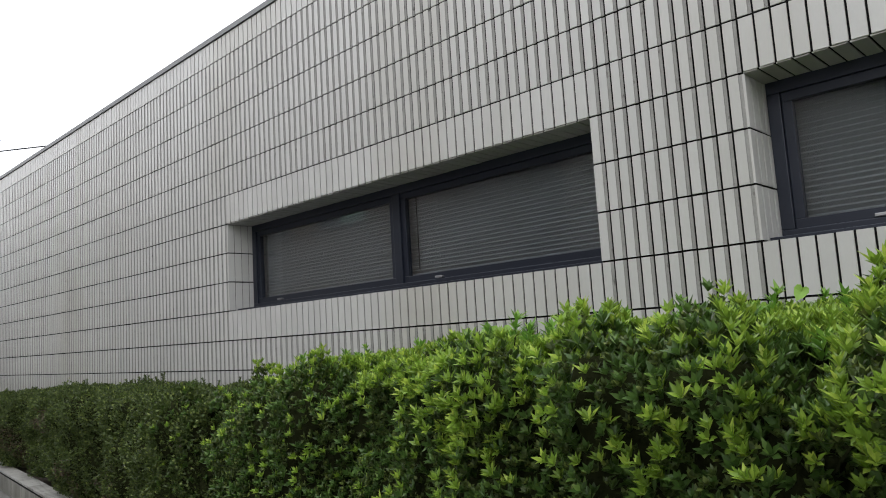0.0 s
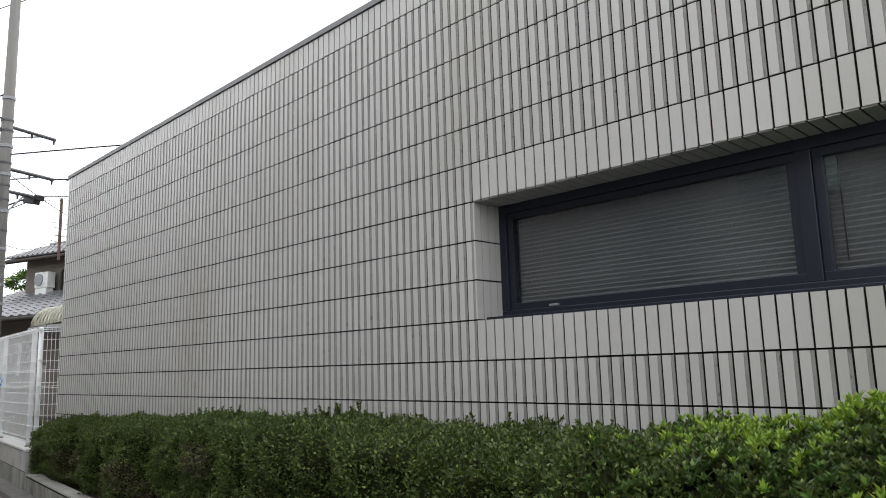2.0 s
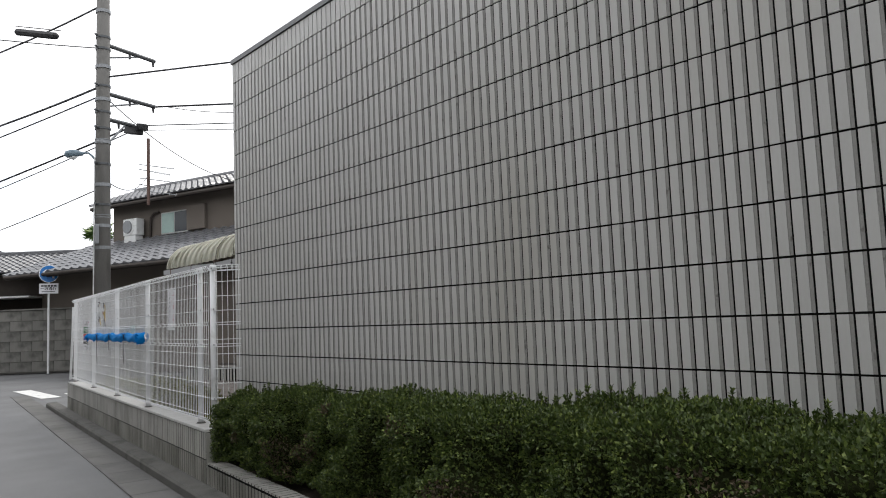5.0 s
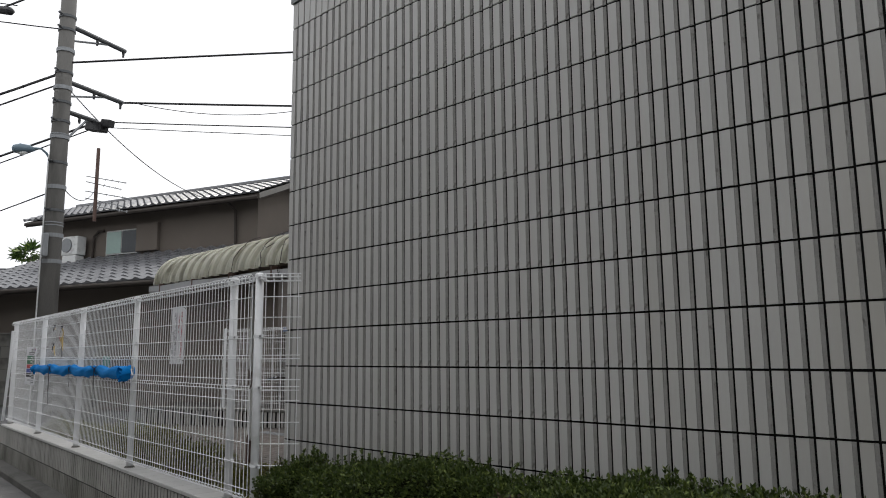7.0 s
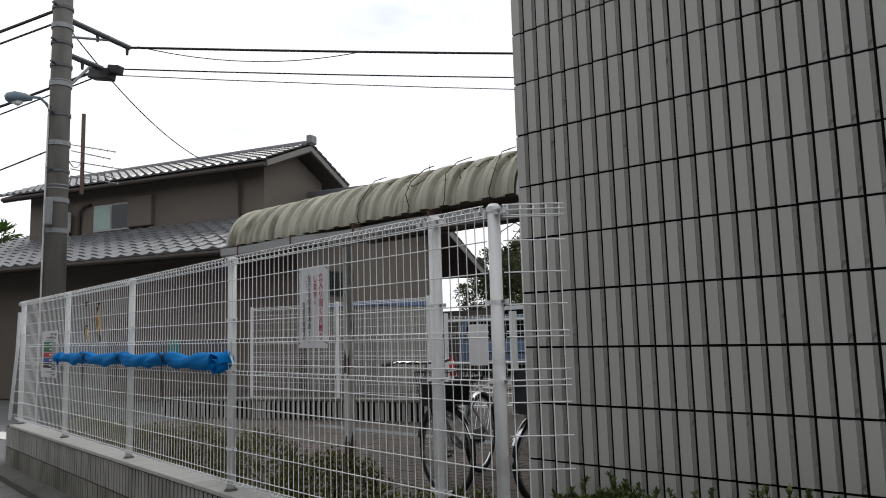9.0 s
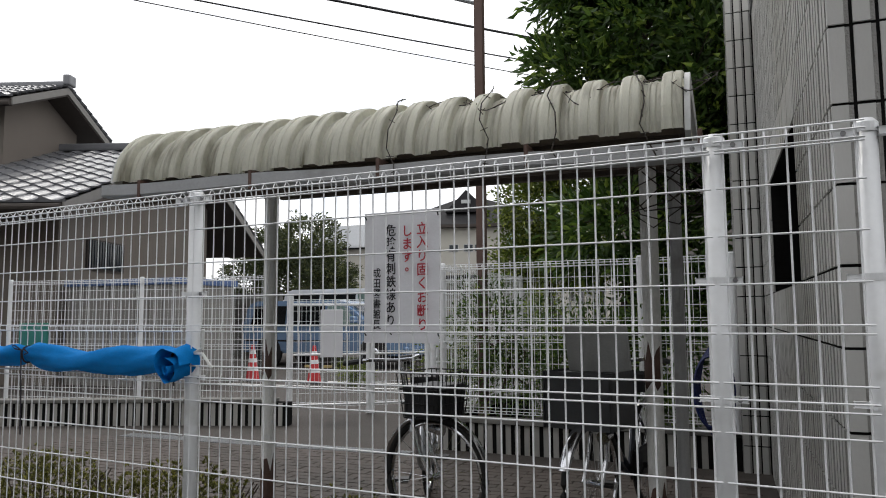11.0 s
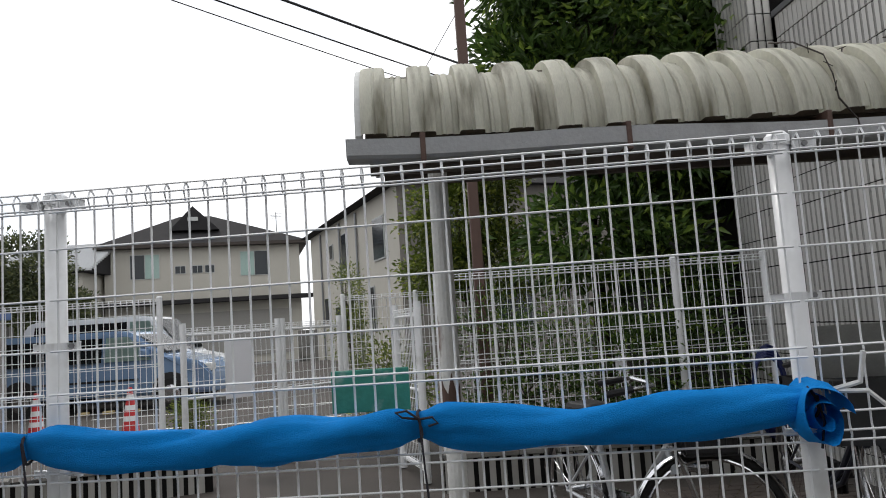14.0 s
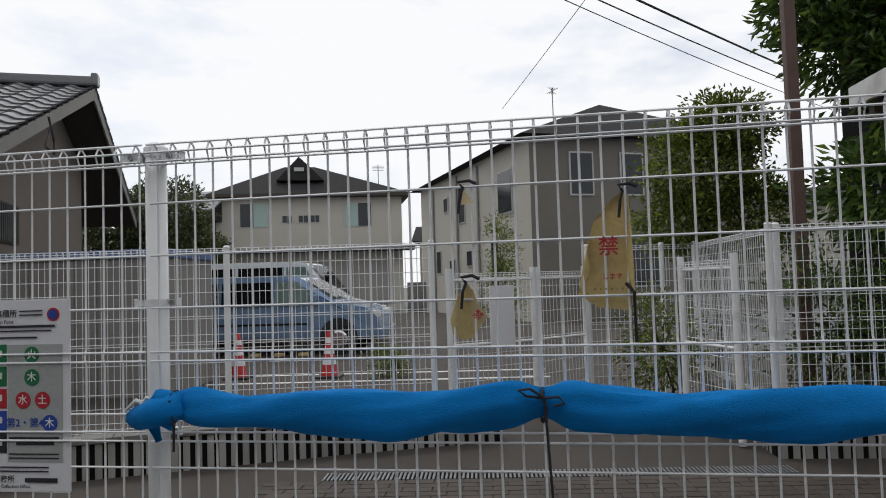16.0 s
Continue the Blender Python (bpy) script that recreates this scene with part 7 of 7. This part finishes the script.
# ---- trees and shrubs ----
def tree(name, foot, top, blobs, count, L, W, mat, label, seed, rosette=0, trunk=0.07, category="tree"):
    rng = np.random.default_rng(seed)
    t = empty(name, label=label, category=category)
    foot, top = Vector(foot), Vector(top)
    bm = bmesh.new()
    pts = [foot.lerp(top, f) + Vector((0.1 * math.sin(3 * f + seed), 0.08 * math.cos(4 * f + seed), 0)) * (0 if f == 0 else 1) for f in (0, 0.25, 0.5, 0.75, 1)]
    tube_path(bm, pts, trunk, seg=9, radii=[trunk * 1.25, trunk, trunk * 0.85, trunk * 0.6, trunk * 0.3])
    part("trunk", bm, M_BARK, t, smooth=True)
    for c, r in blobs:
        bm = bmesh.new()
        s = pts[2 if c[2] < top.z else 3]
        e = Vector(c)
        tube_path(bm, [s, s.lerp(e, 0.5) + Vector((0, 0, 0.1)), e], 0.02, seg=6, radii=[trunk * 0.5, trunk * 0.3, 0.008])
        for k in range(7):
            d = Vector(rng.normal(0, 1, 3)).normalized()
            tube_between(bm, s.lerp(e, 0.6), e + Vector((d.x * r[0], d.y * r[1], d.z * r[2])) * 0.75, 0.012, 0.004, seg=4, caps=False)
        part("limb", bm, M_BARK, t)
    vol = np.array([r[0] * r[1] + r[0] * r[2] + r[1] * r[2] for c, r in blobs])
    share = (vol / vol.sum() * count).astype(int)
    P, N = [], []
    for (c, r), n in zip(blobs, share):
        nc = max(8, n // 26)
        d = rng.normal(0, 1, (nc, 3))
        d /= np.linalg.norm(d, axis=1)[:, None]
        rad = rng.uniform(0.35, 1.05, nc) ** 0.5
        cc = np.array(c) + d * np.array(r) * rad[:, None]
        k = rng.integers(0, nc, n)
        off = rng.normal(0, 0.09 + 0.05 * max(r), (n, 3)) * np.array((1, 1, 0.55))
        P.append(cc[k] + off)
        N.append(d[k] + off * 3 + np.array((0, 0, -0.1)))
    P, N = np.concatenate(P), np.concatenate(N)
    if rosette:
        V, F = rosette_arrays(P, N + np.array((0, 0, 0.8)), L, W, rosette, rng)
    else:
        V, F = leaf_arrays(P, N, L, W, rng=rng, jitter=0.5, droop=0.3)
    big_mesh("crown", V, F, mat, t)
    return t


tree("yard_tree", (-1.25, 5.6, YARD), (-0.95, 5.7, 5.6),
     [((-0.85, 5.4, 4.6), (0.95, 0.9, 0.9)), ((-0.50, 5.6, 5.7), (0.9, 1.0, 0.9)), ((-1.45, 5.6, 3.9), (0.55, 0.7, 0.6)), ((-0.75, 5.3, 3.3), (0.85, 0.7, 0.7)),
      ((-1.25, 6.2, 5.2), (0.6, 0.9, 0.8)), ((-1.20, 5.2, 2.4), (0.9, 0.6, 0.5)), ((-0.75, 5.0, 1.9), (0.45, 0.5, 0.6)), ((-1.05, 7.0, 6.4), (0.9, 1.0, 0.9)), ((-0.05, 5.6, 4.7), (0.6, 0.8, 0.9)), ((0.00, 5.3, 3.4), (0.5, 0.6, 0.8)), ((-0.30, 4.75, 3.9), (0.35, 0.4, 0.7)), ((-1.9, 5.7, 4.3), (0.4, 0.5, 0.4)), ((-1.7, 5.7, 5.3), (0.5, 0.6, 0.6))],
     29000, 0.15, 0.045, L_TREE, "dense dark green tree with long drooping leaves", 3, trunk=0.09)
tree("broadleaf_tree", (-2.45, 7.3, YARD), (-2.4, 7.3, 3.3),
     [((-2.5, 7.2, 2.9), (0.60, 0.6, 0.55)), ((-2.2, 7.3, 3.4), (0.5, 0.5, 0.38)), ((-2.8, 7.3, 2.3), (0.36, 0.5, 0.4)), ((-2.1, 7.0, 2.3), (0.5, 0.5, 0.5))],
     13000, 0.065, 0.034, L_SHRUB, "rounded evergreen with lighter green leaves", 8, trunk=0.05)
tree("planter_shrub", (-2.3, 4.55, YARD + 0.2), (-2.3, 4.6, 1.5),
     [((-2.45, 4.55, 1.35), (0.35, 0.25, 0.55)), ((-1.95, 4.55, 1.2), (0.4, 0.25, 0.5)), ((-2.2, 4.6, 0.9), (0.5, 0.25, 0.35))], 4200, 0.05, 0.018, L_TREE, "dark leggy shrub in the rear planter", 11, trunk=0.02, category="shrub")
tree("planter_shrub", (-1.2, 4.35, YARD + 0.2), (-1.2, 4.4, 1.4),
     [((-1.4, 4.4, 1.1), (0.4, 0.22, 0.5)), ((-0.85, 4.35, 1.25), (0.35, 0.22, 0.55)), ((-1.1, 4.4, 0.8), (0.5, 0.2, 0.3))], 4000, 0.06, 0.024, L_TREE, "dark leafy shrub in the rear planter", 12, trunk=0.02, category="shrub")
tree("columnar_shrub", (-4.65, 16.2, YARD), (-4.65, 16.2, 2.8), [((-4.65, 16.2, 1.4), (0.38, 0.38, 0.9)), ((-4.65, 16.2, 2.5), (0.25, 0.25, 0.8))], 3000, 0.07, 0.03, L_SHRUB, "narrow upright conifer by the tan house", 15, trunk=0.04, category="shrub")
tree("garden_tree", (-16.4, 24, 0), (-16.4, 24, 4.6), [((-16.5, 24, 4.6), (1.5, 1.4, 1.2)), ((-15.6, 24, 3.3), (1.3, 1.2, 1.1)), ((-17.4, 24.2, 3.2), (1.4, 1.2, 1.2)), ((-18.5, 24.2, 4.1), (1.2, 1.2, 1.2)), ((-19.6, 24.4, 3.2), (1.2, 1.2, 1.2)), ((-14.9, 22.5, 2.6), (1.2, 1.1, 1.2)), ((-15.2, 22.6, 4.0), (0.9, 0.9, 0.8))], 21000, 0.16, 0.07, L_DULL, "grey-green garden tree beyond the old house", 17, trunk=0.1)
tree("ball_shrub", (-6.53, 9.45, YARD), (-6.53, 9.45, 0.6), [((-6.53, 9.45, 0.52), (0.2, 0.2, 0.2))], 1200, 0.05, 0.02, L_SHRUB, "small clipped round shrub by the parking line", 19, trunk=0.015, category="shrub")
tree("gate_shrub", (-3.3, 6.0, YARD), (-3.3, 6.0, 1.3), [((-3.35, 6.0, 1.0), (0.3, 0.4, 0.5))], 1500, 0.06, 0.022, L_SHRUB, "loose light green shrub beside the gate", 21, trunk=0.015, category="shrub")
tree("far_palm", (-45, 11.6, 0), (-45, 11.6, 7.4), [((-45, 11.6, 7.9), (0.7, 0.7, 0.35))], 260, 0.6, 0.08, L_TREE, "dark far-off palm above the roofs", 23, trunk=0.2)


def fence_shrubs():
    """Low yellow-green shrubs just inside the fence."""
    rng = np.random.default_rng(31)
    for k, (xc, w, hgt) in enumerate(((-0.6, 0.5, 0.72), (-1.75, 0.5, 0.80), (-2.75, 0.55, 0.86), (-3.7, 0.5, 0.84), (-4.7, 0.5, 0.74), (-5.6, 0.45, 0.70), (-6.6, 0.5, 0.68))):
        s = empty("low_shrub", label="low yellow-green shrub inside the street fence", category="shrub", group="low shrubs inside the fence")
        yc = fence_y(xc) + 0.42
        bm = bmesh.new()
        for i in range(14):
            a = rng.uniform(0, 2 * math.pi)
            tube_between(bm, (xc + 0.1 * math.cos(a), yc + 0.05 * math.sin(a), YARD - 0.02), (xc + w * 0.8 * math.cos(a), yc + 0.22 * math.sin(a), hgt - 0.1), 0.006, 0.003, seg=4, caps=False)
        part("stem", bm, M_BARK, s)
        n = 2600
        d = rng.normal(0, 1, (n, 3))
        d /= np.linalg.norm(d, axis=1)[:, None]
        r = rng.uniform(0.5, 1.0, n)[:, None] ** 0.5
        P = np.array((xc, yc, YARD + 0.12)) + d * r * np.array((w * 1.05, 0.27, hgt - YARD - 0.12)) + rng.normal(0, 0.02, (n, 3))
        P[:, 2] = np.maximum(P[:, 2], YARD)
        V, F = rosette_arrays(P, d + np.array((0, 0, 0.8)), 0.026, 0.010, 6, rng)
        big_mesh("leaves", V, F, L_OLIVE, s)


fence_shrubs()


# ---- barbed wire over the shelter roof ----
def barbed_wire():
    b = empty("barbed_wire", label="rusty barbed wire looped over the shelter roof end", category="barbed wire")
    rng = random.Random(7)
    for k in range(3):
        bm = bmesh.new()
        pts = []
        n = 60
        for i in range(n + 1):
            f = i / n
            x = -1.55 + 1.25 * f
            y = 0.74 + 0.10 * k + 0.10 * math.sin(f * 19 + k * 2) * (1 if k < 2 else 0.6)
            z = 2.245 + 0.255 * math.sqrt(max(0, 1 - (1 - (y - 0.60) / 0.33) ** 2)) if y < 0.93 else 2.5
            pts.append((x, y - 0.02, z + 0.045 + 0.012 * math.sin(f * 31 + k)))
        tube_path(bm, pts, 0.0024, seg=4)
        for p in pts[::2]:
            d = Vector((rng.uniform(-1, 1), rng.uniform(-1, 1), rng.uniform(-1, 1))).normalized() * 0.018
            tube_between(bm, Vector(p) - d, Vector(p) + d, 0.002, seg=3)
        part("strand", bm, M_WIRE, b)
    for x in (-1.72, -1.28, -0.98, -0.62):
        bm = bmesh.new()
        run = [Vector((x + 0.02 * math.sin(k * 1.9 + x * 5) + 0.012 * k, y, z)) for k, (y, z) in enumerate(((0.87, 2.60), (0.74, 2.55), (0.63, 2.46), (0.57, 2.37), (0.553, 2.28), (0.535, 2.20), (0.53, 2.14)))]
        tube_path(bm, run, 0.003, seg=4)
        for a, q in zip(run, run[1:]):
            e = a.lerp(q, 0.5)
            d = Vector((rng.uniform(-1, 1), rng.uniform(-1, 0), rng.uniform(-1, 1))).normalized() * 0.018
            tube_between(bm, e - d, e + d, 0.002, seg=3)
        part("strand", bm, M_WIRE, b)
    # tangle below the roof by the wall
    bm = bmesh.new()
    pts = [(-0.50 + 0.22 * math.sin(i * 0.9), 0.95 + 0.25 * math.cos(i * 0.7), 2.08 + 0.14 * math.sin(i * 1.3)) for i in range(40)]
    tube_path(bm, pts, 0.003, seg=4)
    part("strand", bm, M_WIRE, b)


barbed_wire()


# ---- single tiles of the street wall ----
tile_me = None
for x, z in NEAR_TILES[:300]:
    if tile_me is None:
        v, f, ix = tile_data(False)
        tile_me = bpy.data.meshes.new("tile")
        tile_me.from_pydata([tuple(a) for a in v], [], f)
        tile_me.materials.append(M_TILE_PART)
        tile_me.materials.append(M_LEDGE)
        tile_me.polygons.foreach_set("material_index", ix)
    ob = new("tile", tile_me)
    ob.location = (x, random.uniform(-0.0012, 0.0012), z)
    ob.parent = wall
